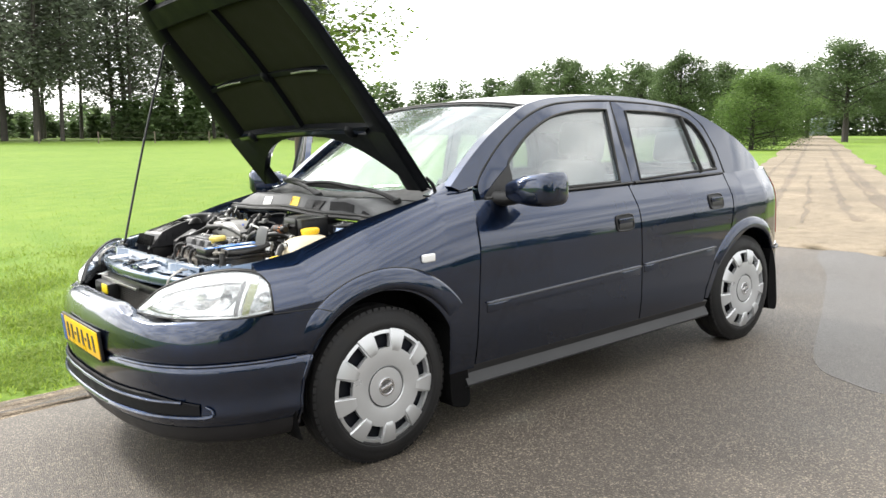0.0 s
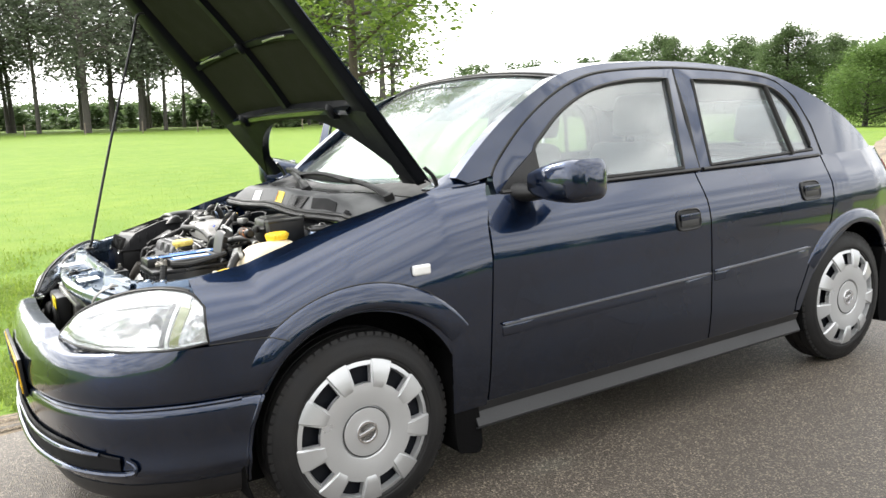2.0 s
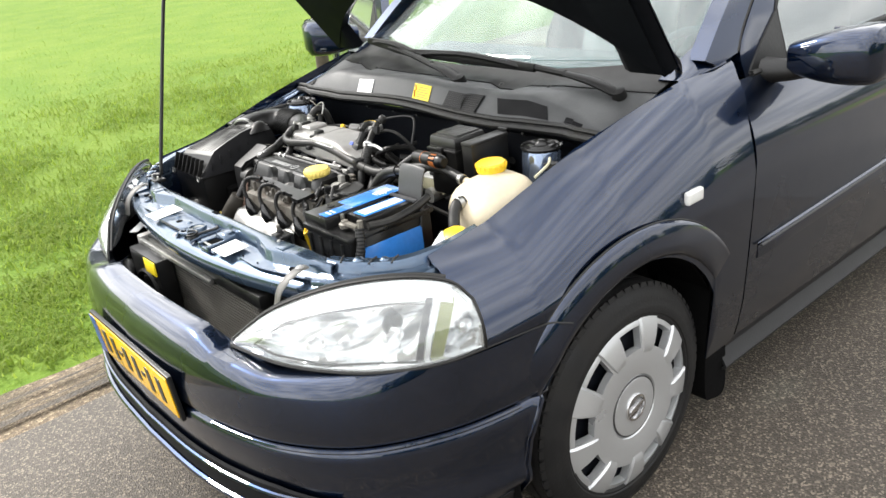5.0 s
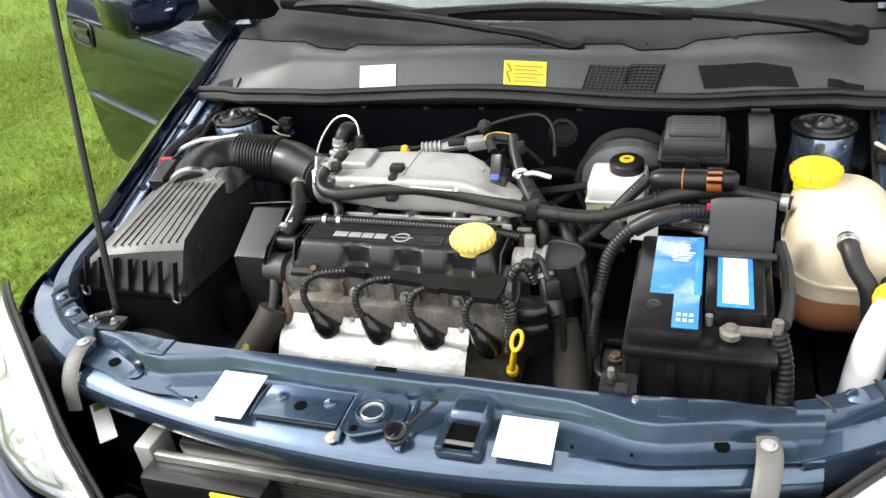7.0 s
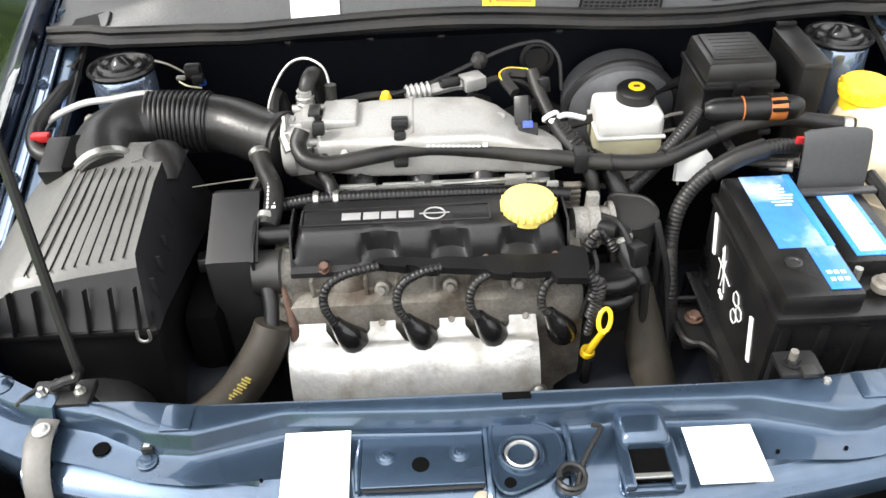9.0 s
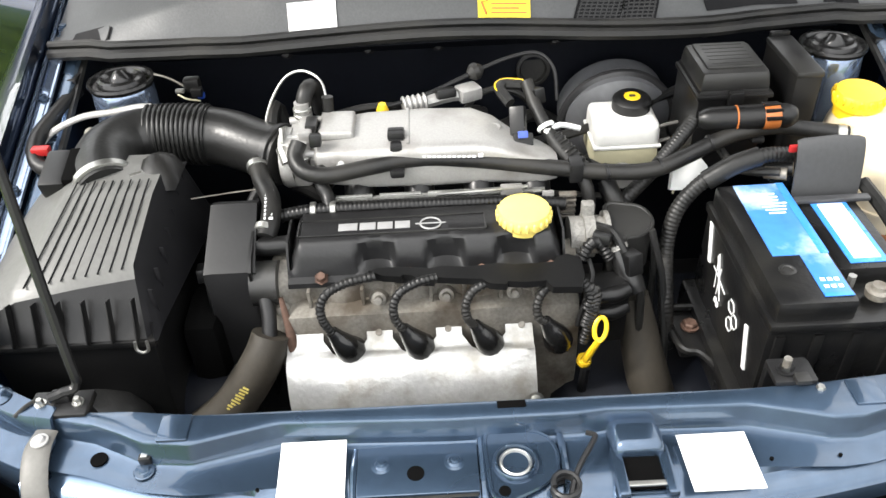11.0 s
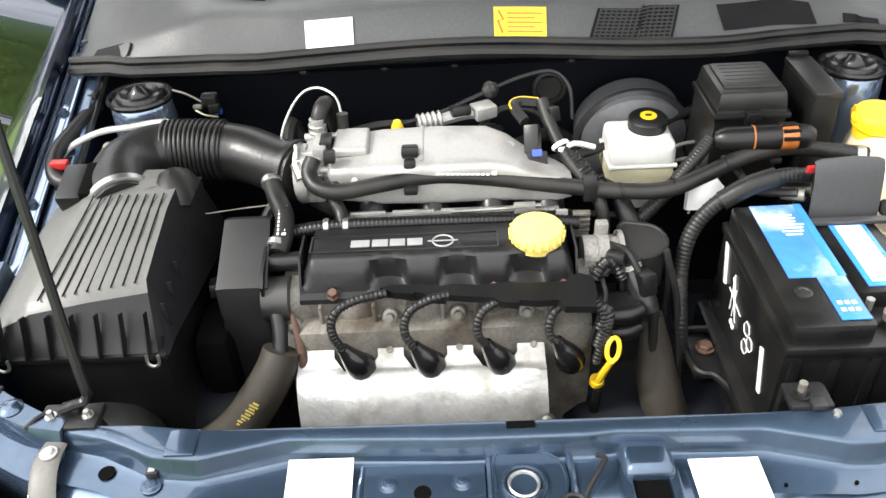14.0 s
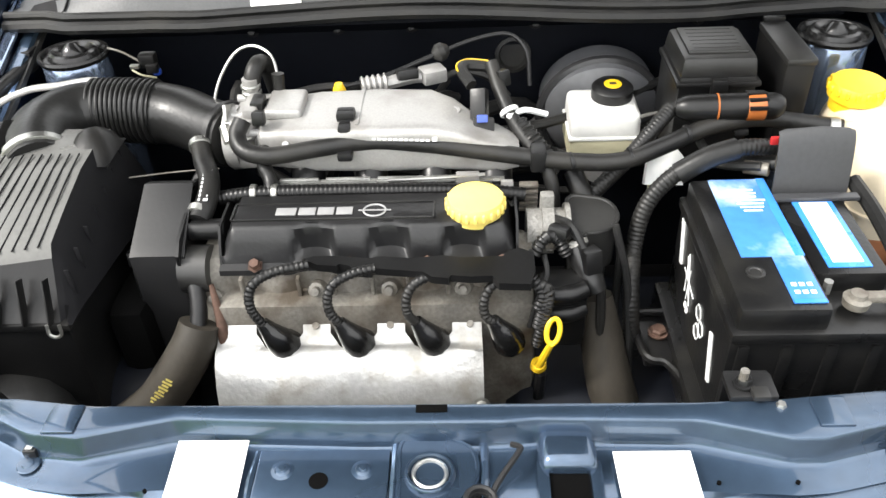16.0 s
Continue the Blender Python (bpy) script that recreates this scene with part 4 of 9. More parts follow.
def strip(x0, x1, z0, z1, s, door):
    rows = []
    for i in range(13):
        x = x0 + (x1 - x0) * i / 12
        z = z0 + (z1 - z0) * i / 12
        y, e = side(x, z), (0.15 if i in (0, 12) else 1.0)
        rows.append([(x, y - 0.002, z - 0.026), (x, y + 0.010 * e, z - 0.022), (x, y + 0.013 * e, z), (x, y + 0.011 * e, z + 0.017), (x, y + 0.004 * e, z + 0.023), (x, y - 0.002, z + 0.024)])
    part("rubbing_strip", loft([flip(r, s) for r in rows], caps=True), PAINT, door)
    # grey line painted along the strip's top edge as its highlight
    top = tube([Vector((x0 + (x1 - x0) * i / 12, s * (side(x0 + (x1 - x0) * i / 12, z0) + 0.011), z0 + (z1 - z0) * i / 12 + 0.018)) for i in range(13)], 0.0045, 6, 1, smooth_path=False)
    part("strip_insert", top, TRIM_GREY, door)


def mirror(s, door):
    """Wing mirror on a black foot."""
    rows = []
    for i in range(13):
        t = i / 12
        yy = 0.845 + 0.225 * t
        cx = 0.735 + 0.055 * t
        w = 0.050 + 0.034 * math.sin(min(1, t * 1.6) * 1.57)
        h = 0.040 + 0.034 * math.sin(min(1, t * 1.3) * 1.57)
        if t > 0.86:
            q = (t - 0.86) / 0.14
            w, h = w * math.sqrt(max(0.1, 1 - q * q * 0.75)), h * math.sqrt(max(0.1, 1 - q * q * 0.6))
        row = []
        for k in range(20):
            a = 2 * math.pi * k / 20
            ca, sa = math.cos(a), math.sin(a)
            e = 0.5
            row.append((cx + w * math.copysign(abs(ca) ** e, ca), yy, 1.020 + 0.010 * t + h * math.copysign(abs(sa) ** e, sa)))
        rows.append(flip(row, s))
    m = part("wing_mirror", loft(rows, ring=True, caps=True), PAINT, door, "blue painted wing mirror housing")
    part("mirror_foot", tube([(0.70, s * 0.77, 0.985), (0.715, s * 0.82, 0.985), (0.74, s * 0.875, 0.99)], [0.05, 0.042, 0.036], 12, 4, flat=0.75), TRIM, door, "black plastic mirror foot")
    part("mirror_glass", box((0.004, 0.15, 0.10), (0.866, s * 0.955, 1.026), 0.0015), CHROME, m)
    sail = plate([(0.618, 0.992), (0.795, 0.992), (0.795, 1.128), (0.70, 1.062), (0.632, 1.008)], [], frame_place(s, 0.006), (0, -s * 0.008, 0))
    part("mirror_sail", sail, TRIM, door)


def front_door(s):
    d = part("front_door", lower_skin(lambda z: SEAM_F(z) + 0.006, lambda z: 1.606 - 0.012 * (z - 0.3), 0.285, 0.988, s), PAINT, car, smooth=50)
    part("window_frame", plate(F_OUT, [F_HOLE], frame_place(s), (0, -s * 0.035, 0)), PAINT, d)
    part("window_seal", rim_tube(F_HOLE, s, 0.008, -0.002), RUBBER, d)
    part("waist_seal", tube([frame_place(s, 0.006)(x, 0.992) for x in np.linspace(0.62, 1.63, 9)], 0.010, 6, 1, flat=0.8), RUBBER, d)
    part("window_pane", plate(F_HOLE, [], frame_place(s, -0.012), (0, -s * 0.004, 0)), SIDE_GLASS, d)
    handle(s, 1.472, 0.806, d)
    strip(0.535, 1.590, 0.532, 0.552, s, d)
    mirror(s, d)
    part("door_lining", lower_skin(lambda z: SEAM_F(z) + 0.08, lambda z: 1.55, 0.33, 0.97, s * 0.93), CABIN, d)
    return d


def rear_door(s):
    d = part("rear_door", lower_skin(lambda z: 1.614 - 0.012 * (z - 0.3), lambda z: SEAM_R(z) - 0.006, 0.285, 0.988, s), PAINT, car, smooth=50)
    part("window_frame", plate(R_OUT, [R_HOLE], frame_place(s), (0, -s * 0.035, 0)), PAINT, d)
    part("window_seal", rim_tube(R_HOLE, s, 0.008, -0.002), RUBBER, d)
    part("waist_seal", tube([frame_place(s, 0.006)(x, 0.992) for x in np.linspace(1.65, 2.46, 8)], 0.010, 6, 1, flat=0.8), RUBBER, d)
    part("window_pane", plate(R_HOLE, [], frame_place(s, -0.012), (0, -s * 0.004, 0)), SIDE_GLASS, d)
    part("window_divider", tube([frame_place(s, 0.0)(2.275, 1.008), frame_place(s, 0.0)(2.19, 1.318)], 0.012, 8, 1), RUBBER, d)
    handle(s, 2.288, 0.846, d)
    strip(1.625, 2.262, 0.556, 0.572, s, d)
    return d


def quarter(s):
    """Rear wing behind the rear door, round to the tail."""
    rows = []
    n = 34
    for i in range(n + 1):
        u = i / n
        x = 2.25 + (3.172 - 2.25) * u
        row = []
        zl = arch(x, WX + 0.03, 0.360) if abs(x - WX - 0.03) < 0.33 else 0.30
        zl = max(zl, 0.50) if x > WX + 0.1 else zl
        for k in range(17):
            z = zl + (0.992 - zl) * k / 16
            xx = x
            if u < 0.45:
                xx = x + (SEAM_R(z) + 0.004 - 2.25) * (1 - u / 0.45)
            row.append((xx, side(xx, z), z))
        rows.append(row)
    q = part("rear_wing", sheet_panel(rows, s, 0.008), PAINT, car, smooth=50)
    lid = loft([flip([(2.47 + 0.62 * i / 10, side(2.47 + 0.62 * i / 10, 0.99) - 0.14 * t, 0.99 + 0.012 * math.sin(math.pi * t)) for t in (0, 0.5, 1)], s) for i in range(11)])
    part("rear_shoulder", thicken(lid, 0.006), PAINT, car)
    return q


A_LINE = [(0.455, 1.056), (0.58, 1.160), (0.72, 1.260), (0.86, 1.338), (0.985, 1.392), (1.12, 1.424), (1.3, 1.442), (1.6, 1.448), (1.9, 1.431), (2.2, 1.388), (2.38, 1.336), (2.53, 1.278), (2.74, 1.178), (2.93, 1.066), (3.03, 0.985)]
D_LINE = [(2.497, 0.985), (2.463, 1.135), (2.383, 1.275), (2.255, 1.352), (2.0, 1.393), (1.64, 1.417), (1.35, 1.413), (1.15, 1.393), (0.98, 1.341), (0.80, 1.240), (0.655, 1.120), (0.598, 1.052)]


def side_frame(s):
    ring = curve2(A_LINE) + curve2(D_LINE) + [(0.50, 1.035)]
    f = part("body_side_frame", plate(ring, [], frame_place(s, -0.001), (0, -s * 0.05, 0)), PAINT, car, smooth=30)
    zs = np.linspace(0.986, 1.372, 16)
    dz, dx = (0.985, 1.135, 1.275, 1.352, 1.372), (2.506, 2.472, 2.392, 2.268, 2.18)
    az, ax = (0.985, 1.066, 1.178, 1.278, 1.336, 1.372), (3.03, 2.93, 2.74, 2.53, 2.38, 2.25)
    rows = [[frame_place(1, 0.0025)(ease(z, dz, dx) + (ease(z, az, ax) - ease(z, dz, dx)) * k / 10, z) for k in range(11)] for z in zs]
    part("rear_quarter_panel", sheet_panel(rows, s, 0.003), PAINT, f, smooth=80)
    part("b_pillar_seal", tube([frame_place(s, -0.012)(1.6415, z) for z in (0.985, 1.2, 1.41)], 0.012, 6, 1), RUBBER, f)
    part("door_seal", tube([frame_place(s, -0.006)(u, v) for u, v in curve2(D_LINE)], 0.007, 6, 1, smooth_path=False), RUBBER, f)


def sill(s):
    rows = []
    for i in range(17):
        x = 0.425 + (2.235 - 0.425) * i / 16
        b = side(x, 0.28)
        rows.append([(x, b - 0.03, 0.288), (x, b - 0.004, 0.286), (x, b - 0.002, 0.282), (x, b - 0.014, 0.250), (x, b - 0.012, 0.244), (x, b + 0.008, 0.205), (x, b + 0.006, 0.196), (x, b - 0.01, 0.190), (x, b - 0.12, 0.186)])
    return part("sill", sheet_panel(rows, s, 0.006), SILL, car, "dark grey plastic sill cover", smooth=35)


for s in (-1, 1):
    fd = fender(s)
    part("bumper_seam", tube([(x, s * (ease(x, PX, PY) + o), z) for x, o, z in ((-0.452, 0.001, 0.667), (-0.36, 0.003, 0.666), (-0.29, 0.004, 0.663), (-0.262, 0.014, 0.656), (-0.234, 0.021, 0.646))], 0.0022, 6, 3), RUBBER, fd)
    flare(s, 0.012, 150, 36, 0.388, 0.474)
    flare(s, WX + 0.03, 150, 25, 0.360, 0.428)
    liner(s, 0, 0.392), liner(s, WX + 0.03, 0.366)
    mudflap(s, 0.36)
    mudflap(s, 2.92)
    rear_door(s)
    quarter(s)
    side_frame(s)
    sill(s)
front_door(-1)
door_open = front_door(1)
# the passenger door stands open on its hinge
HINGE = Vector((0.52, 0.855, 0.60))
door_open.matrix_basis = Matrix.Translation(HINGE) @ Matrix.Rotation(radians(64), 4, "Z") @ Matrix.Rotation(radians(-2.4), 4, "Y") @ Matrix.Translation(-HINGE)
door_open["label"] = "passenger door standing wide open"


# ---- roof, screens, tail ----
def roof_row(x):
    zg = ease(x, [p[0] for p in A_LINE], [p[1] for p in A_LINE])
    yg = pane_y(x, zg) - 0.004
    crown = ease(x, (0.9, 1.3, 2.2, 2.6), (0.022, 0.026, 0.022, 0.018))
    return [(x + 0.0 * t, yg * t, zg + 0.001 + crown * (1 - abs(t) ** 2.4)) for t in np.linspace(-1, 1, 25)]


rows = [[Vector((p[0] - 0.045 * (1 - (p[1] / 0.66) ** 2) * max(0, 1 - i / 4), p[1], p[2])) for p in roof_row(x)] for i, x in enumerate(np.linspace(1.02, 2.47, 22))]
part("roof", thicken(loft(rows), 0.02), PAINT, car, smooth=60)
part("roof_lining", loft([[Vector(p) + Vector((0, 0, -0.05)) for p in r] for r in rows]), LINING, car)


def screen(base, top, bulge, n=20, m=14):
    out = []
    for i in range(m + 1):
        v = i / m
        row = []
        for k in range(n + 1):
            t = -1 + 2 * k / n
            b, c = base(t), top(t)
            p = b.lerp(c, v)
            p += Vector((-0.6, 0, 1)).normalized() * bulge * math.sin(math.pi * v) * (1 - t * t)
            row.append(p)
        out.append(row)
    return out


WS_BASE = lambda t: Vector((0.33 + 0.170 * abs(t) ** 2.6, 0.715 * t, 1.018 + 0.036 * abs(t) ** 2))
WS_TOP = lambda t: Vector((0.975 + 0.045 * abs(t) ** 2.2, 0.640 * t, 1.436 - 0.040 * abs(t) ** 2.5))
ws = screen(WS_BASE, WS_TOP, 0.03)
wind = part("windscreen", thicken(loft(ws), 0.005), WINDSCREEN, car, "clear windscreen mirroring bright clouds", smooth=180)
part("windscreen_seal", tube([r[0] for r in ws] + ws[-1] + [r[-1] for r in reversed(ws)], 0.008, 6, 1, smooth_path=False), RUBBER, wind)
part("sun_strip", tube([p + Vector((-0.012, 0, -0.006)) for p in ws[-1]], 0.012, 6, 1, flat=0.4, smooth_path=False), RUBBER, wind)
rear_w = screen(lambda t: Vector((3.0 - 0.10 * t * t, 0.62 * t, 1.02)), lambda t: Vector((2.46 - 0.03 * t * t, 0.60 * t, 1.335 - 0.02 * t * t)), 0.02)
part("rear_window", thicken(loft(rear_w), 0.005), SIDE_GLASS, car, smooth=180)
for s in (-1, 1):
    edge = [p for p in curve2(A_LINE) if p[0] > 2.2]
    rows = []
    for i, (x, z) in enumerate(edge):
        v = i / (len(edge) - 1)
        a = Vector((x, pane_y(x, z) - 0.002, z))
        b = Vector((2.43, 0.60, 1.318)).lerp(Vector((2.96, 0.60, 1.02)), v)
        rows.append([a, a.lerp(b, 0.3) + Vector((0.010, 0.006, 0.008)), a.lerp(b, 0.65) + Vector((0.008, 0, 0.008)), b])
    part("rear_pillar", sheet_panel(rows, s, 0.006), PAINT, car, smooth=60)
tail_rows = []
for z, off in ((1.03, -0.19), (1.0, -0.10), (0.985, -0.05), (0.93, -0.03), (0.80, -0.015), (0.62, 0.0), (0.55, 0.03), (0.45, 0.035), (0.34, 0.02), (0.26, -0.04)):
    tail_rows.append([Vector((3.17 + off - 0.16 * abs(t) ** 3.2 - 0.02 * t * t, (0.78 if z < 0.95 else 0.70) * t, z)) for t in np.linspace(-1, 1, 23)])
part("tailgate", thicken(loft(tail_rows), 0.01), PAINT, car, smooth=60)
for s in (-1, 1):
    bm = sheet_panel([[(x, side(x, 0.4) + 0.012 - 0.35 * max(0, 0.30 - z), z) for z in (0.52, 0.50, 0.42, 0.34, 0.27, 0.22)] for x in np.linspace(2.945, 3.17, 9)], s, 0.006)
    part("rear_bumper_corner", bm, PAINT, car)
    part("bumper_bead", tube([(x, s * (side(x, 0.5) + 0.018), 0.50) for x in np.linspace(2.95, 3.16, 6)], 0.007, 6, 1), TRIM_GREY, car)
    bm = sheet_panel([[(x, side(x, z) + 0.004, z) for z in np.linspace(0.58, 0.93, 8)] for x in np.linspace(3.09, 3.168, 5)], s, 0.006)
    part("tail_lamp", bm, TAIL_RED, car, "red tail lamp on the rear corner")
part("floor_pan", box((3.6, 1.16, 0.06), (1.25, 0, 0.235), 0.02), TRIM, car)

# ---- front bumper ----
BX = spline([(-0.892, 0, 0), (-0.884, 0.24, 0), (-0.858, 0.42, 0), (-0.806, 0.58, 0), (-0.705, 0.72, 0), (-0.56, 0.808, 0), (-0.42, 0.848, 0), (-0.26, 0.866, 0)], 8)
BPROF = [(0.095, 0.688), (0.068, 0.691), (0.046, 0.684), (0.031, 0.668), (0.019, 0.645), (0.009, 0.61), (0.002, 0.57), (0.0, 0.522), (0.003, 0.512), (0.010, 0.506), (0.012, 0.500), (0.004, 0.494), (0.002, 0.47),
         (0.004, 0.425), (0.008, 0.405), (0.010, 0.345), (0.004, 0.325), (0.006, 0.305), (0.03, 0.27), (0.05, 0.235)]


def bumper_pt(i, inset, z, s):
    p = BX[i]
    a, b = BX[max(i - 1, 0)], BX[min(i + 1, len(BX) - 1)]
    d = (b - a).normalized()
    nrm = Vector((d.y, -d.x, 0)) if i else Vector((1, 0, 0))
    if nrm.x < 0 and i < 20:
        nrm = -nrm
    nrm = Vector((abs(nrm.x), -abs(nrm.y), 0))
    q = p + nrm * inset
    lim = -math.sqrt(max(0.0, 0.378 ** 2 - (z - WR) ** 2)) if abs(z - WR) < 0.378 else 0
    if z > 0.664:
        lim = min(lim, -0.455)
    return Vector((min(q.x, lim - 0.002), q.y * s, z))


idx = list(range(len(BX)))
rows = []
for j, (ins, z) in enumerate(BPROF):
    cap = [min(z, ease(BX[i].y, (0.28, 0.40, 0.56, 0.82), (0.693, 0.664, 0.650, 0.664)) - 0.004 * (j == 0)) for i in idx]
    roll = [ins * (ease(BX[i].y, (0.70, 0.80, 0.83), (1.0, 0.45, 0.10)) if j < 7 else 1.0) for i in idx]
    left = [bumper_pt(i, roll[i], cap[i], -1) for i in reversed(idx)]
    right = [bumper_pt(i, roll[i], cap[i], 1) for i in idx[1:]]
    rows.append(left + right)
bumper = part("front_bumper", thicken(loft(rows), 0.008), PAINT, car, smooth=50)


def bumper_line(ins, z, i0, i1, r, name, material, flat=1.0, bm=None):
    pts = [bumper_pt(i, ins, z, -1) for i in range(i1, i0, -1)] + [bumper_pt(i, ins, z, 1) for i in range(i0, i1 + 1)]
    return part(name, tube(pts, r, 8, 1, flat=flat, smooth_path=False), material, bumper)


# lower air intake: near-black sheet for its shaded opening, a bar, bright moulded edges
NEAR_BLACK = mat("dark_intake", (0.004, 0.004, 0.005), 0.7, 0.0, 0.0, 0.2, 9.0, 120.0, spec=0.2)
TRIM_CHIN = mat("dark_grey_chin_plastic", (0.008, 0.008, 0.0095), 0.5, 0.0, 0.0, 0.2, 6.0, 200.0, 0.04)


def slot_z(i, k):
    """Height in the intake, k from its lower to its upper edge; it narrows to a point at its ends."""
    w = 1 - max(0, i - 22) / 12 * 0.55
    return 0.322 + 0.004 * (1 - w) + 0.074 * k * w


slot_rows = [[bumper_pt(i, -0.003 if 0 < k < 1 else 0.002, slot_z(i, k), -1) for i in range(32, 0, -1)] + [bumper_pt(i, -0.003 if 0 < k < 1 else 0.002, slot_z(i, k), 1) for i in range(33)] for k in (1, 0.93, 0.5, 0.07, 0)]
part("lower_intake", thicken(loft(slot_rows), 0.004), NEAR_BLACK, bumper, "black lower air intake")
bumper_line(-0.008, 0.318, 0, 33, 0.009, "intake_lip", PAINT)
for s in (-1, 1):
    part("intake_corner", tube([bumper_pt(32, -0.008, 0.318, s), bumper_pt(34, -0.007, 0.322, s), bumper_pt(34, -0.005, 0.342, s), bumper_pt(33, -0.002, 0.356, s)], [0.009, 0.008, 0.006, 0.004], 8, 4), PAINT, bumper)
bumper_line(-0.004, 0.372, 0, 29, 0.006, "intake_bar", PAINT)
for s in (-1, 1):
    part("bumper_bead", tube([bumper_pt(i, 0.003, 0.502, s) for i in range(14, 51)], 0.0060, 8, 1, smooth_path=False), PAINT, bumper)
rows = []
for z, ins in ((0.270, 0.026), (0.245, 0.034), (0.215, 0.050), (0.196, 0.075), (0.192, 0.14)):
    rows.append([bumper_pt(i, ins, z, -1) for i in reversed(range(50))] + [bumper_pt(i, ins, z, 1) for i in range(1, 50)])
part("chin_spoiler", thicken(loft(rows), 0.006), TRIM_CHIN, bumper, "grey plastic chin spoiler")

# number plate, its characters as plain bars
NP = Matrix.Translation((-0.900, 0.0, 0.528)) @ Matrix.Rotation(radians(-4), 4, "Y")
b = box((0.012, 0.53, 0.125), (0.008, 0, 0), 0.004)
b.transform(NP)
plate_ob = part("number_plate", b, TRIM, bumper, "yellow number plate in a black holder")
b = box((0.003, 0.515, 0.108), (0.0, 0, 0.002), 0.001)
b.transform(NP)
part("plate_face", b, PLATE_Y, plate_ob)
b = box((0.002, 0.042, 0.108), (-0.002, 0.236, 0.002))
b.transform(NP)
part("plate_band", b, PLATE_B, plate_ob)
for y, w, h in ((0.165, 0.024, 0.066), (0.105, 0.024, 0.066), (0.062, 0.022, 0.012), (0.02, 0.024, 0.066), (-0.045, 0.024, 0.066), (-0.088, 0.022, 0.012), (-0.13, 0.024, 0.066), (-0.195, 0.024, 0.066)):
    b = box((0.002, w, h), (-0.0022, y, 0.002), 0)
    b.transform(NP)
    part("plate_bar", b, PRINT_RECESS, plate_ob)


# ---- headlamps ----
LAMP_LO = spline([(-0.782, 0.385, 0.664), (-0.735, 0.55, 0.656), (-0.660, 0.684, 0.654), (-0.580, 0.764, 0.656), (-0.515, 0.806, 0.661), (-0.452, 0.836, 0.672)], 8)
LAMP_HI = spline([(-0.776, 0.392, 0.682), (-0.705, 0.478, 0.752), (-0.620, 0.583, 0.798), (-0.535, 0.690, 0.817), (-0.470, 0.765, 0.806), (-0.445, 0.803, 0.768)], 8)


def lamp_pt(u, v, out, s):
    """Lens surface: u from the nose to the wing, v from bottom to top."""
    lo = LAMP_LO
    hi = LAMP_HI
    f = u * (len(lo) - 1)
    i = min(int(f), len(lo) - 2)
    a, b = lo[i].lerp(lo[i + 1], f - i), hi[i].lerp(hi[i + 1], f - i)
    p = a.lerp(b, v)
    nrm = Vector((-0.75 + 0.45 * u, 0.35 + 0.4 * u, 0.38)).normalized()
    p += nrm * (0.035 * math.sin(math.pi * (0.15 + 0.7 * v)) * min(1, 5 * u + 0.2) + out)
    return Vector((p.x, p.y * s, p.z))


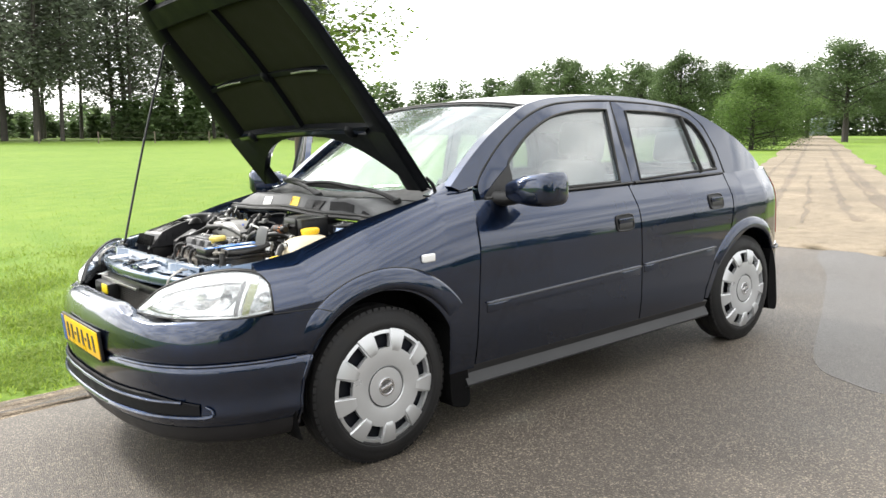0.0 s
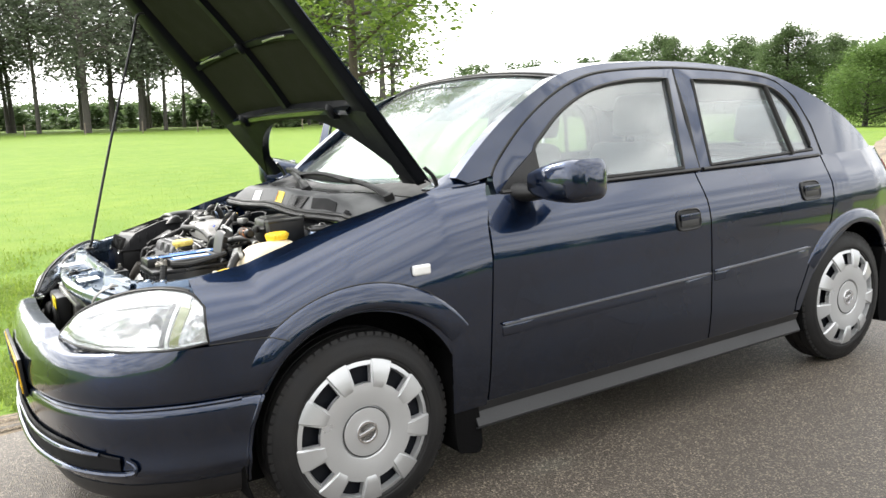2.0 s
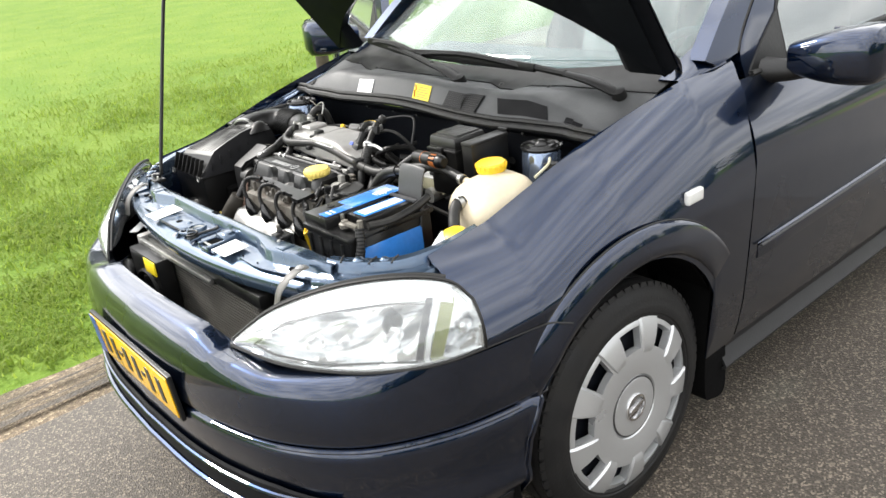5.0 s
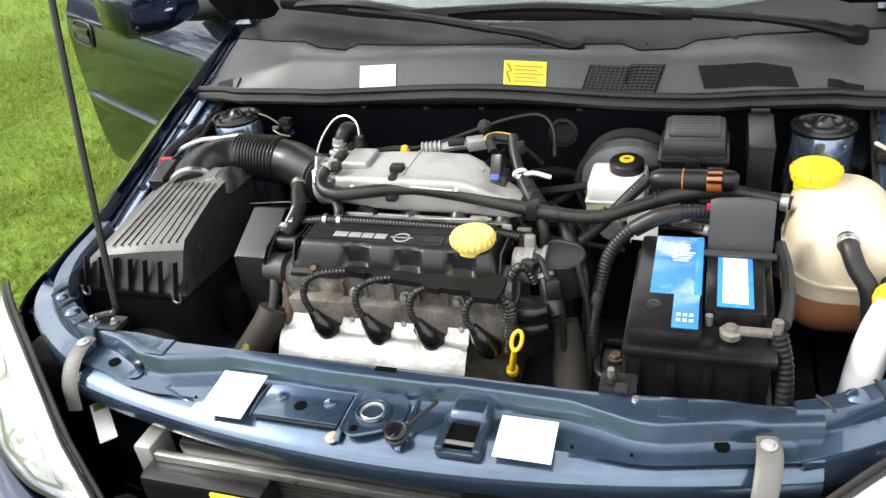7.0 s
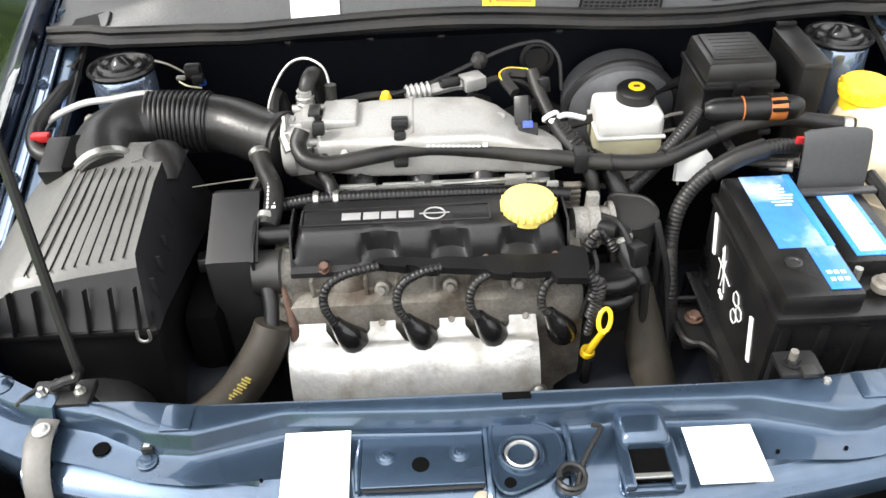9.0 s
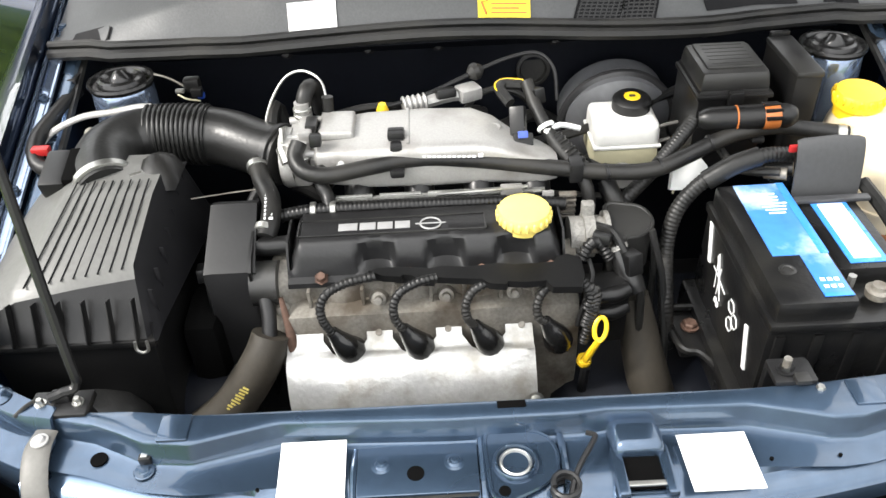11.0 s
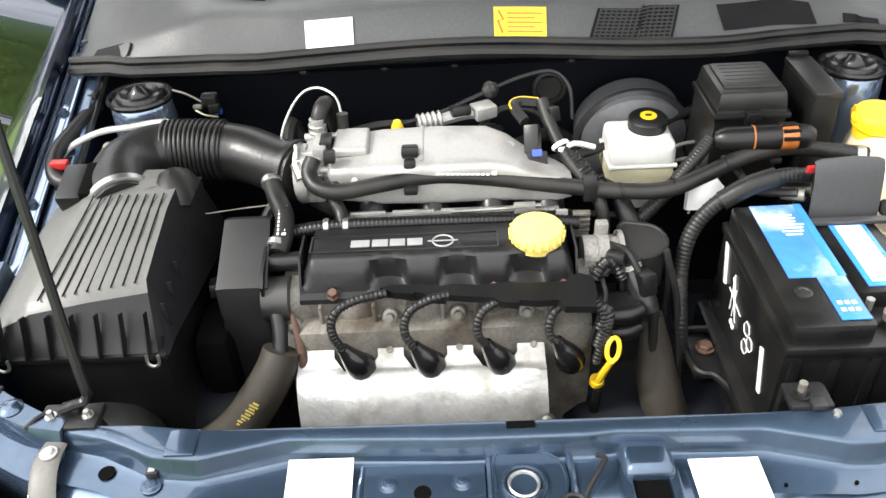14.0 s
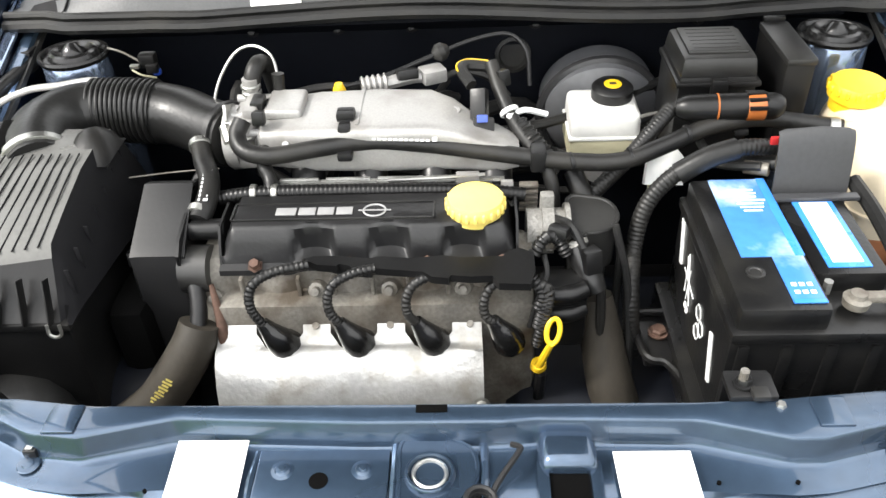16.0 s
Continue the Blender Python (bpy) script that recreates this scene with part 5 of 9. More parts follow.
def headlamp(s):
    us, vs = np.linspace(0, 1, 41), np.linspace(0, 1, 13)
    lens = loft([[lamp_pt(u, v, 0.0, s) for v in vs] for u in us])
    root = part("headlamp", thicken(lens, 0.003), LAMP_GLASS, car, "large clear glass headlamp", smooth=180)
    root.visible_shadow = False
    # silver bezel behind the lens, with a twin bowl, a dark divider and an indicator chamber sunk into it
    rows = []
    for u in np.linspace(0, 1, 41):
        row = []
        for v in np.linspace(0.0, 1, 23):
            rim = 0.04 < u < 0.96 and 0.05 < v < 0.95
            o = -0.014 if rim else -0.004
            q = (v - 0.40) / 0.30
            for uc, uw, dp in ((0.27, 0.13, 0.052), (0.52, 0.13, 0.058), (0.885, 0.062, 0.040)):
                e = ((u - uc - 0.10 * q) / uw) ** 2 + abs(q) ** 3
                if e < 1:
                    o -= dp * (1 - e) ** 0.6
            row.append(lamp_pt(u, v, o, s))
        rows.append(row)
    part("lamp_housing", loft(rows), REFLECTOR, root, "silvered lamp housing with twin bowls")
    ax = Vector((-0.9, s * 0.25, 0.12))
    brow = loft([[lamp_pt(u + (0.10 if v < 0.7 else 0.0), v, o, s) for u in np.linspace(0.08, 0.82, 20)] for v, o in ((0.715, -0.016), (0.73, -0.007), (0.90, -0.006), (0.95, -0.012))])
    part("lamp_brow", thicken(brow, 0.002), LAMP_WHITE, root, "plain silver brow over the bowls")
    chamber = [(0.10, 0.36), (0.17, 0.16), (0.32, 0.08), (0.62, 0.07), (0.70, 0.70), (0.56, 0.72), (0.36, 0.72), (0.23, 0.70), (0.10, 0.36)]
    part("bowl_edge", tube([lamp_pt(u, v, -0.008, s) for u, v in chamber], 0.0026, 6, 1, smooth_path=False), TRIM_GREY, root)
    # the olive strip paints grass mirrored in the indicator chamber
    for u0, u1, m_, o in ((0.655, 0.685, TRIM_GREY, -0.006), (0.692, 0.715, LAMP_WHITE, -0.004), (0.722, 0.790, LAMP_OLIVE, -0.008)):
        fin = loft([[lamp_pt(u + 0.11 * (v - 0.4), v, o + (0 if 0.1 < v < 0.8 else -0.008), s) for v in np.linspace(0.06, 0.84, 11)] for u in (u0, u0 + 0.004, u1 - 0.004, u1)])
        part("lamp_divider" if m_ is not LAMP_OLIVE else "indicator_strip", thicken(fin, 0.003), m_, root)
    for uc in (0.30, 0.55):
        c3 = lamp_pt(uc, 0.38, -0.045, s)
        part("lamp_bulb", lathe([(0.0, 0.034), (0.008, 0.032), (0.010, 0.02), (0.010, 0.0), (0.016, -0.002), (0.016, -0.012)], c3, ax, 14), REFLECTOR, root)
    c3 = lamp_pt(0.90, 0.44, -0.030, s)
    part("indicator_bulb", lathe([(0.0, 0.02), (0.012, 0.016), (0.016, 0.0), (0.012, -0.012)], c3, ax, 14), REFLECTOR, root)
    ring = [lamp_pt(u, 0, 0.0, s) for u in us] + [lamp_pt(1, v, 0.0, s) for v in vs[1:]] + [lamp_pt(u, 1, 0.0, s) for u in reversed(us[:-1])]
    part("lamp_seal", tube(ring + [ring[0]], 0.0036, 6, 1, smooth_path=False), RUBBER, root)


headlamp(-1), headlamp(1)


# ---- wheels ----
def wheel(x, s):
    """Tyre with tread and wall rings, and a silver cover with nine slots round its edge."""
    root = part("wheel", lathe([(0.150, 0.03), (0.195, 0.05), (0.205, 0.070), (0.212, 0.079), (0.222, 0.086), (0.226, 0.0855), (0.229, 0.0885), (0.245, 0.0895), (0.248, 0.0875), (0.262, 0.085), (0.28, 0.076), (0.292, 0.066), (0.299, 0.05),
                                (WR, 0.035), (WR, 0.026), (WR - 0.007, 0.025), (WR - 0.007, 0.021), (WR, 0.020), (WR, -0.020), (WR - 0.007, -0.021), (WR - 0.007, -0.025), (WR, -0.026), (WR, -0.05), (0.29, -0.075), (0.25, -0.09), (0.18, -0.085)], n=72), TYRE, car, "black road tyre")
    blocks = bmesh.new()
    for k in range(64):
        a = 2 * math.pi * k / 64
        m = Matrix.Rotation(a, 4, "Z") @ Matrix.Translation((WR - 0.0115, 0, 0.054)) @ Matrix.Rotation(radians(20), 4, "Y")
        bb = box((0.012, 0.021, 0.030), (0, 0, 0), 0.0)
        bb.transform(m)
        join(bb, blocks)
    part("tread", blocks, TYRE, root)
    # cover: rings of radius and height, cut by the slots
    cover = bmesh.new()
    N = 9 * 16
    prof = [(0.001, 0.097), (0.040, 0.097), (0.070, 0.095), (0.0745, 0.089), (0.079, 0.095), (0.11, 0.100), (0.138, 0.0985), (0.145, 0.098), (0.157, 0.096), (0.170, 0.093), (0.185, 0.090), (0.195, 0.086), (0.205, 0.083), (0.213, 0.076)]
    grid = [[cover.verts.new((1.04 * r * math.cos(2 * math.pi * k / N), 1.04 * r * math.sin(2 * math.pi * k / N), h)) for k in range(N)] for r, h in prof]
    for j in range(len(prof) - 1):
        for k in range(N):
            ph = (k % 16)
            slot = 4 <= ph < 12
            if slot and prof[j][0] >= 0.144 and prof[j + 1][0] <= 0.1955:
                continue
            cover.faces.new((grid[j][k], grid[j][(k + 1) % N], grid[j + 1][(k + 1) % N], grid[j + 1][k]))
    bmesh.ops.recalc_face_normals(cover, faces=cover.faces)
    if cover.faces[0].normal.z < 0:
        bmesh.ops.reverse_faces(cover, faces=cover.faces)
    bmesh.ops.solidify(cover, geom=list(cover.faces), thickness=0.020)
    cov = part("wheel_cover", cover, SILVER, root, "silver nine-slot wheel cover", smooth=35)
    # raised teeth between the slots, running in over the disc
    for k in range(9):
        teeth = bmesh.new()
        ring = []
        for r, half in ((0.128, 6.4), (0.140, 7.2), (0.155, 8.2), (0.175, 9.0), (0.200, 9.6), (0.213, 9.8), (0.2155, 9.4)):
            ring.append([(r, -half), (r, -half * 0.88), (r, 0), (r, half * 0.88), (r, half)])
        hts = {0.128: 0.1005, 0.140: 0.1015, 0.155: 0.1010, 0.175: 0.0975, 0.200: 0.0905, 0.213: 0.083, 0.2155: 0.074}
        grid2 = []
        for q in ring:
            line = []
            for j, (r, a) in enumerate(q):
                a = radians(a + 40 * k)
                edge_drop = 0.006 if j in (0, 4) or r == 0.128 else 0.0
                line.append(teeth.verts.new((1.04 * r * math.cos(a), 1.04 * r * math.sin(a), hts[r] - edge_drop + 0.0015)))
            grid2.append(line)
        for p_, q_ in zip(grid2, grid2[1:]):
            for j in range(4):
                teeth.faces.new((p_[j], q_[j], q_[j + 1], p_[j + 1]))
        bmesh.ops.recalc_face_normals(teeth, faces=teeth.faces)
        if sum(f.normal.z for f in teeth.faces) < 0:
            bmesh.ops.reverse_faces(teeth, faces=teeth.faces)
        part("cover_tooth", teeth, SILVER, cov)
    # black ring laid in the cover's groove for its shade
    part("disc_groove", lathe([(0.0725, 0.0925), (0.0735, 0.0945), (0.0765, 0.0945), (0.0775, 0.0925)], n=44), PRINT_RECESS, cov)
    part("centre_ring", lathe([(0.027, 0.097), (0.028, 0.1015), (0.034, 0.1015), (0.035, 0.097)], n=36), CHROME, cov)
    part("centre_bar", box((0.052, 0.009, 0.005), (0, 0, 0.0995), 0.001, Matrix.Rotation(radians(25), 4, "Z")), CHROME, cov)
    part("rim", lathe([(0.214, 0.060), (0.214, 0.070), (0.206, 0.068), (0.180, 0.03), (0.10, 0.02), (0.05, 0.04), (0.0, 0.04)], n=48), METAL_DARK, root)
    root.matrix_basis = Matrix.Translation((x, s * 0.762, WR)) @ Matrix.Rotation(-s * radians(90), 4, "X") @ Matrix.Rotation(radians(-9), 4, "Z") @ Matrix.Diagonal((1.055, 1.055, 1, 1))


for x in (0, WX):
    for s in (-1, 1):
        wheel(x, s)

# ---- hood, propped open ----
HA, HL = radians(53.4), 1.17
H0 = Vector((0.358, 0, 1.050))
HE1, HE2 = Vector((-math.cos(HA), 0, math.sin(HA))), Vector((math.sin(HA), 0, math.cos(HA)))


def hood_w(d):
    return ease(d, (0, 0.3, 0.8, 0.95, 1.05, HL), (0.747, 0.757, 0.745, 0.725, 0.675, 0.58))


def hood_pt(d, t, drop=0.0):
    """d along the hood from its hinge, t across from -1 to 1, drop below the skin."""
    y = hood_w(d) * t
    bow = 0.050 * math.sin(math.pi * min(1, d / HL)) * (1 - abs(t) ** 2.5) - drop
    p = H0 + HE1 * d + HE2 * bow
    return Vector((p.x, y, p.z))


def hood_back(t):
    """Rear edge: swept forward in the middle, as the windscreen's foot is."""
    return 0.0 + 0.30 * max(0.0, 1 - abs(t / 0.96) ** 2.6)


def hood_sheet(ts, d0, d1, drop, n=20):
    rows = []
    for t in ts:
        a = max(d0, hood_back(t))
        rows.append([hood_pt(a + (d1 - a) * i / n, t, drop) for i in range(n + 1)])
    return rows


hood = part("hood", thicken(loft(hood_sheet(np.linspace(-1, 1, 29), 0.0, HL, 0.0)), 0.003), PAINT, car, "dark blue hood propped wide open", smooth=60)
# pressed inner frame: rails round the edge, a cross in the middle, raised towards the engine
def rail(name, ts, d0, d1, drop0, drop1, material, n=16):
    rows = []
    for t, dr in zip(ts, drop1):
        rows.append([hood_pt(d0(t) + (d1(t) - d0(t)) * i / n, t, dr) for i in range(n + 1)])
    return part(name, thicken(loft(rows), 0.004), material, hood, smooth=50)


for s in (-1, 1):
    rail("side_rail", [s * q for q in (0.995, 0.985, 0.97, 0.90, 0.83, 0.80, 0.79)], lambda t: 0.02, lambda t: HL - 0.03, 0, (0.004, 0.028, 0.034, 0.034, 0.034, 0.026, 0.006), HOOD_STEEL, 24)
def cross_rail(name, d, w, t0, t1, lift, arch=0.0):
    rows = []
    for k, dr in ((-1.0, 0.006), (-0.8, lift), (0.8, lift), (1.0, 0.006)):
        rows.append([hood_pt(d + arch * (1 - t * t) + w * k / 2, t, dr) for t in np.linspace(t0, t1, 22)])
    return part(name, thicken(loft(rows), 0.003), HOOD_STEEL, hood, smooth=50)
cross_rail("front_rail", 1.045, 0.12, -0.9, 0.9, 0.034)
rows = []
for k, dr in ((0.0, 0.004), (0.04, 0.034), (0.9, 0.036), (1.0, 0.008)):
    rows.append([hood_pt(hood_back(t) + 0.004 + (0.345 - hood_back(t)) * k, t, dr) for t in np.linspace(-0.97, 0.97, 33)])
part("rear_rail", thicken(loft(rows), 0.003), HOOD_STEEL, hood, smooth=50)
lip = cross_rail("rear_lip", 0.330, 0.022, -0.80, 0.80, 0.050, 0.0)
lip.data.materials[0] = PAINT
cross_rail("cross_member", 0.60, 0.026, -0.80, 0.80, 0.021, 0.03)
rows = []
for k, dr in ((-1.0, 0.006), (-0.75, 0.030), (0.75, 0.030), (1.0, 0.006)):
    rows.append([hood_pt(0.33 + 0.68 * i / 16, 0.034 * k, dr) for i in range(17)])
part("centre_member", thicken(loft(rows), 0.003), HOOD_STEEL, hood, smooth=50)
part("centre_boss", lathe([(0.0, 0.012), (0.02, 0.010), (0.03, 0.0)], hood_pt(0.60 + 0.03, 0, 0.03), -HE2, 16), HOOD_STEEL, hood)
# felt panels between the rails
for t0, t1 in ((-0.78, -0.038), (0.038, 0.78)):
    for d0, d1 in ((0.35, 0.612), (0.640, 0.99)):
        rows = [[hood_pt(d0 + (d1 - d0) * i / 10, t, 0.011 + 0.006 * (0 < i < 10 and 0 < k < 12)) for i in range(11)] for k, t in enumerate(np.linspace(t0, t1, 13))]
        part("felt_panel", loft(rows), INSULATION, hood, "olive-black felt lining")
# two bright spring clips on the cross member and rear rail bosses
for t in (-0.5, 0.5):
    part("felt_clip", tube([hood_pt(0.628, t - 0.16, 0.030), hood_pt(0.632, t, 0.033), hood_pt(0.628, t + 0.16, 0.030)], 0.004, 6, 3), ZINC, hood)
for t in (-0.62, 0.62):
    part("rail_boss", lathe([(0.0, 0.020), (0.022, 0.016), (0.034, 0.0)], hood_pt(0.330, t, 0.046), -HE2, 16), HOOD_STEEL, hood)
# stepped rubber buffers along the edges and the hinges
for s in (-1, 1):
    part("hinge", tube([(0.40, s * 0.70, 0.985), (0.405, s * 0.705, 1.02), (0.39, s * 0.71, 1.065), (0.36, s * 0.70, 1.10)], 0.011, 8, 4, flat=0.6), TRIM, car)
# stay rod
ROD_A, ROD_B = Vector((-0.542, 0.478, 0.842)), Vector((-0.243, 0.562, 1.760))
rod = part("stay_rod", tube([Vector((-0.556, 0.506, 0.834)), Vector((-0.550, 0.494, 0.835)), ROD_A, ROD_A.lerp(ROD_B, 0.06) + Vector((-0.002, 0, 0)), ROD_A.lerp(ROD_B, 0.5) + Vector((-0.004, 0.006, 0)), ROD_A.lerp(ROD_B, 0.9), ROD_B,
                             ROD_B + Vector((0.03, 0, 0.012))], 0.0055, 8, 6), TRIM, car, "thin black hood stay rod")

# ---- cabin ----
def seat(x, y, rear=False):
    w = 0.50 if not rear else 1.18
    c = part("seat", box((0.50, w, 0.20), (x, y, 0.50), 0.06, seg=3), CLOTH, car, "grey cloth seat")
    back = box((0.15, w * 0.96, 0.46 if rear else 0.62), (0, 0, 0.22 if rear else 0.30), 0.06, taper=0.86, seg=3)
    back.transform(Matrix.Translation((x + 0.27, y, 0.52)) @ Matrix.Rotation(radians(17), 4, "Y"))
    part("backrest", back, CLOTH, c)
    for yy in ([y] if not rear else [-0.36, 0.36]):
        h = box((0.095, 0.27, 0.19), (0, 0, 0), 0.042, seg=3)
        h.transform(Matrix.Translation((x + 0.27 + 0.235, yy, 1.225 if not rear else 1.145)) @ Matrix.Rotation(radians(12), 4, "Y"))
        part("headrest", h, CLOTH, c)
        for o in (-0.06, 0.06):
            part("headrest_post", tube([(x + 0.46, yy + o, 1.02), (x + 0.50, yy + o, 1.20)], 0.007, 6, 1), CHROME, c)


seat(1.22, -0.36), seat(1.22, 0.36), seat(2.10, 0.0, True)
dash = spline([(0.52, 0.985, 0), (0.72, 1.0, 0), (0.86, 0.955, 0), (0.90, 0.86, 0), (0.86, 0.65, 0), (0.60, 0.60, 0)], 5)
part("dashboard", loft([[Vector((p.x, y, p.y - 0.03 * (abs(y) > 0.62))) for p in dash] for y in np.linspace(-0.70, 0.70, 15)]), CABIN, car)
part("steering_wheel", tube([Vector((0.96, -0.36, 0.86)) + Matrix.Rotation(radians(25), 3, "Y") @ Vector((0, 0.18 * math.cos(a), 0.18 * math.sin(a))) for a in (2 * math.pi * k / 24 for k in range(25))], 0.014, 8, 1, smooth_path=False), CABIN, car)
part("inner_mirror", box((0.02, 0.22, 0.06), (0.99, 0, 1.335), 0.012), CABIN, car)
part("parcel_shelf", box((0.48, 1.25, 0.03), (2.70, 0, 0.93), 0.008), CABIN, car)

# ---- engine bay: walls and panels ----
TRIM_GLOSS = mat("glossy_black", (0.010, 0.010, 0.010), 0.22, 0.0, 0.0, 0.15, 9.0, 120.0, 0.02)


def strip_rows(ys, prof):
    return [[Vector(p) for p in prof(y)] for y in ys]


for s in (-1, 1):
    rows = []
    for x in np.linspace(-0.52, 0.36, 23):
        yi, zt = YIN(x), ZTOP(x)
        rows.append(flip([(x, yi - 0.002, zt - 0.028), (x, yi - 0.014, zt - 0.036), (x, yi - 0.030, zt - 0.036), (x, yi - 0.034, zt - 0.048), (x, yi - 0.055, zt - 0.050), (x, yi - 0.060, zt - 0.075), (x, 0.628, 0.66), (x, 0.622, 0.40)], s))
    wing = part("inner_wing", thicken(loft(rows), 0.004), PAINT, car, smooth=40)
    # flange and its edges use the lit paint copy as painted highlights
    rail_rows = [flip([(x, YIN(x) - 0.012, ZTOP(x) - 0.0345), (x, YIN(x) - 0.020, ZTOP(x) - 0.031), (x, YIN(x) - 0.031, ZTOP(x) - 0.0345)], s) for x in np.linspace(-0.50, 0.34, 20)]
    part("wing_flange", thicken(loft(rail_rows), 0.003), BAY_LIT, wing)
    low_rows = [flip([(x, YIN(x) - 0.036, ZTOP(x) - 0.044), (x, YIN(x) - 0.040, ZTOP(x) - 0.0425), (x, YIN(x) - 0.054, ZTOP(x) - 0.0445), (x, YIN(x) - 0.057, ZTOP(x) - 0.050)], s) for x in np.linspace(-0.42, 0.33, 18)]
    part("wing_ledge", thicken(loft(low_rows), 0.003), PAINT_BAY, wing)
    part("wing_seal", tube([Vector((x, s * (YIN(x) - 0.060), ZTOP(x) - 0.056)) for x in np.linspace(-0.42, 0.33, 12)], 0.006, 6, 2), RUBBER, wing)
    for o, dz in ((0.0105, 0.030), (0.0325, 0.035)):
        part("flange_edge", tube([Vector((x, s * (YIN(x) - o), ZTOP(x) - dz)) for x in np.linspace(-0.50, 0.34, 20)], 0.0032, 6, 1, smooth_path=False), BAY_LIT, wing)
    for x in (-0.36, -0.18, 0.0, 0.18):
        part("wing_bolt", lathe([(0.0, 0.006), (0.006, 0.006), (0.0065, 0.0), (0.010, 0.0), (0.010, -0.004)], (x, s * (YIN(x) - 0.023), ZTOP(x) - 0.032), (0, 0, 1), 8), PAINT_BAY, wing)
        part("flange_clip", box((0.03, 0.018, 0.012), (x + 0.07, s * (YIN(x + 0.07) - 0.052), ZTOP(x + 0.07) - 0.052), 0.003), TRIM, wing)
    # strut tower with its top mount, its paint lightened for sky light
    tower = part("strut_tower", lathe([(0.066, -0.28), (0.062, -0.16), (0.056, -0.09), (0.050, -0.055), (0.048, -0.012), (0.045, -0.006), (0.02, -0.004)], (0.03, s * 0.567, 0.922), (0.02, 0, 1), 36), BAY_LIT, car, "strut tower in a lit, lighter copy of the bay paint")
    mount = part("strut_mount", lathe([(0.042, -0.010), (0.050, -0.008), (0.0525, -0.002), (0.051, 0.002), (0.047, 0.001), (0.044, -0.004), (0.038, -0.004), (0.035, 0.004), (0.030, 0.006), (0.025, 0.003), (0.020, 0.001), (0.0, 0.001)], (0.03, s * 0.567, 0.924), (0.02, 0, 1), 36), TRIM_GLOSS, tower, "glossy black strut mount")
    part("strut_nut", lathe([(0.018, 0.0), (0.017, 0.005), (0.012, 0.009), (0.009, 0.013), (0.005, 0.015), (0.0, 0.0155)], (0.03, s * 0.567, 0.924), (0.02, 0, 1), 20), TRIM_GLOSS, tower)

# firewall and floor, both drawn near-black
rows = []
for y in np.linspace(-0.62, 0.62, 23):
    rows.append([(0.10 + 0.05 * abs(y), y, 0.935 - 0.03 * abs(y)), (0.155, y, 0.90), (0.165 + 0.01 * noise.noise((0, y * 8, 1)), y, 0.80), (0.17 + 0.015 * noise.noise((0, y * 6, 5)), y, 0.66), (0.20, y, 0.45), (0.22, y, 0.32)])
part("firewall", thicken(loft(rows), 0.006), METAL_DARK, car)
part("bay_floor", box((0.84, 1.24, 0.02), (-0.24, 0, 0.36), 0.005), TRIM, car, "black undertray below the engine")
part("firewall_grommet", lathe([(0.030, 0.0), (0.030, 0.008), (0.024, 0.010), (0.021, 0.002), (0.0, 0.002)], (0.152, -0.105, 0.848), (-1, 0, 0.15), 20), RUBBER, car)


# front crossmember
def slam_y(y):
    """The crossmember's section at y, from its rear foot to its front lip."""
    bow = 0.27 * y * y
    xr = ease(y, (-0.53, -0.32, -0.24, 0.34, 0.46, 0.53), (-0.560, -0.580, -0.583, -0.580, -0.564, -0.548))
    zr = 0.826 - 0.005 * min(1, max(0, (abs(y) - 0.42) / 0.04))
    xs = ease(y, (-0.53, -0.42, -0.350, -0.320, -0.240, -0.09, -0.06, 0.076, 0.255, 0.345, 0.395, 0.455, 0.53), (-0.590, -0.612, -0.630, -0.630, -0.608, -0.604, -0.607, -0.607, -0.600, -0.622, -0.616, -0.586, -0.566))
    xf = -0.712 + bow
    zt = 0.794
    return [(xr + 0.004, y, 0.70), (xr + 0.002, y, zr - 0.010), (xr - 0.003, y, zr - 0.001), (xr - 0.008, y, zr + 0.0005), (xs + 0.006, y, zr), (xs + 0.002, y, zr - 0.001), (xs, y, zr - 0.004), (xs - 0.003, y, zt + 0.006), (xs - 0.005, y, zt + 0.0025), (xs - 0.010, y, zt + 0.001),
            (xs - 0.03, y, zt + 0.001), ((xs + xf) / 2 - 0.01, y, zt), (xf + 0.03, y, zt - 0.006), (xf + 0.010, y, zt - 0.012), (xf + 0.002, y, zt - 0.020), (xf, y, zt - 0.030), (xf + 0.004, y, zt - 0.050), (xf + 0.03, y, zt - 0.056)]


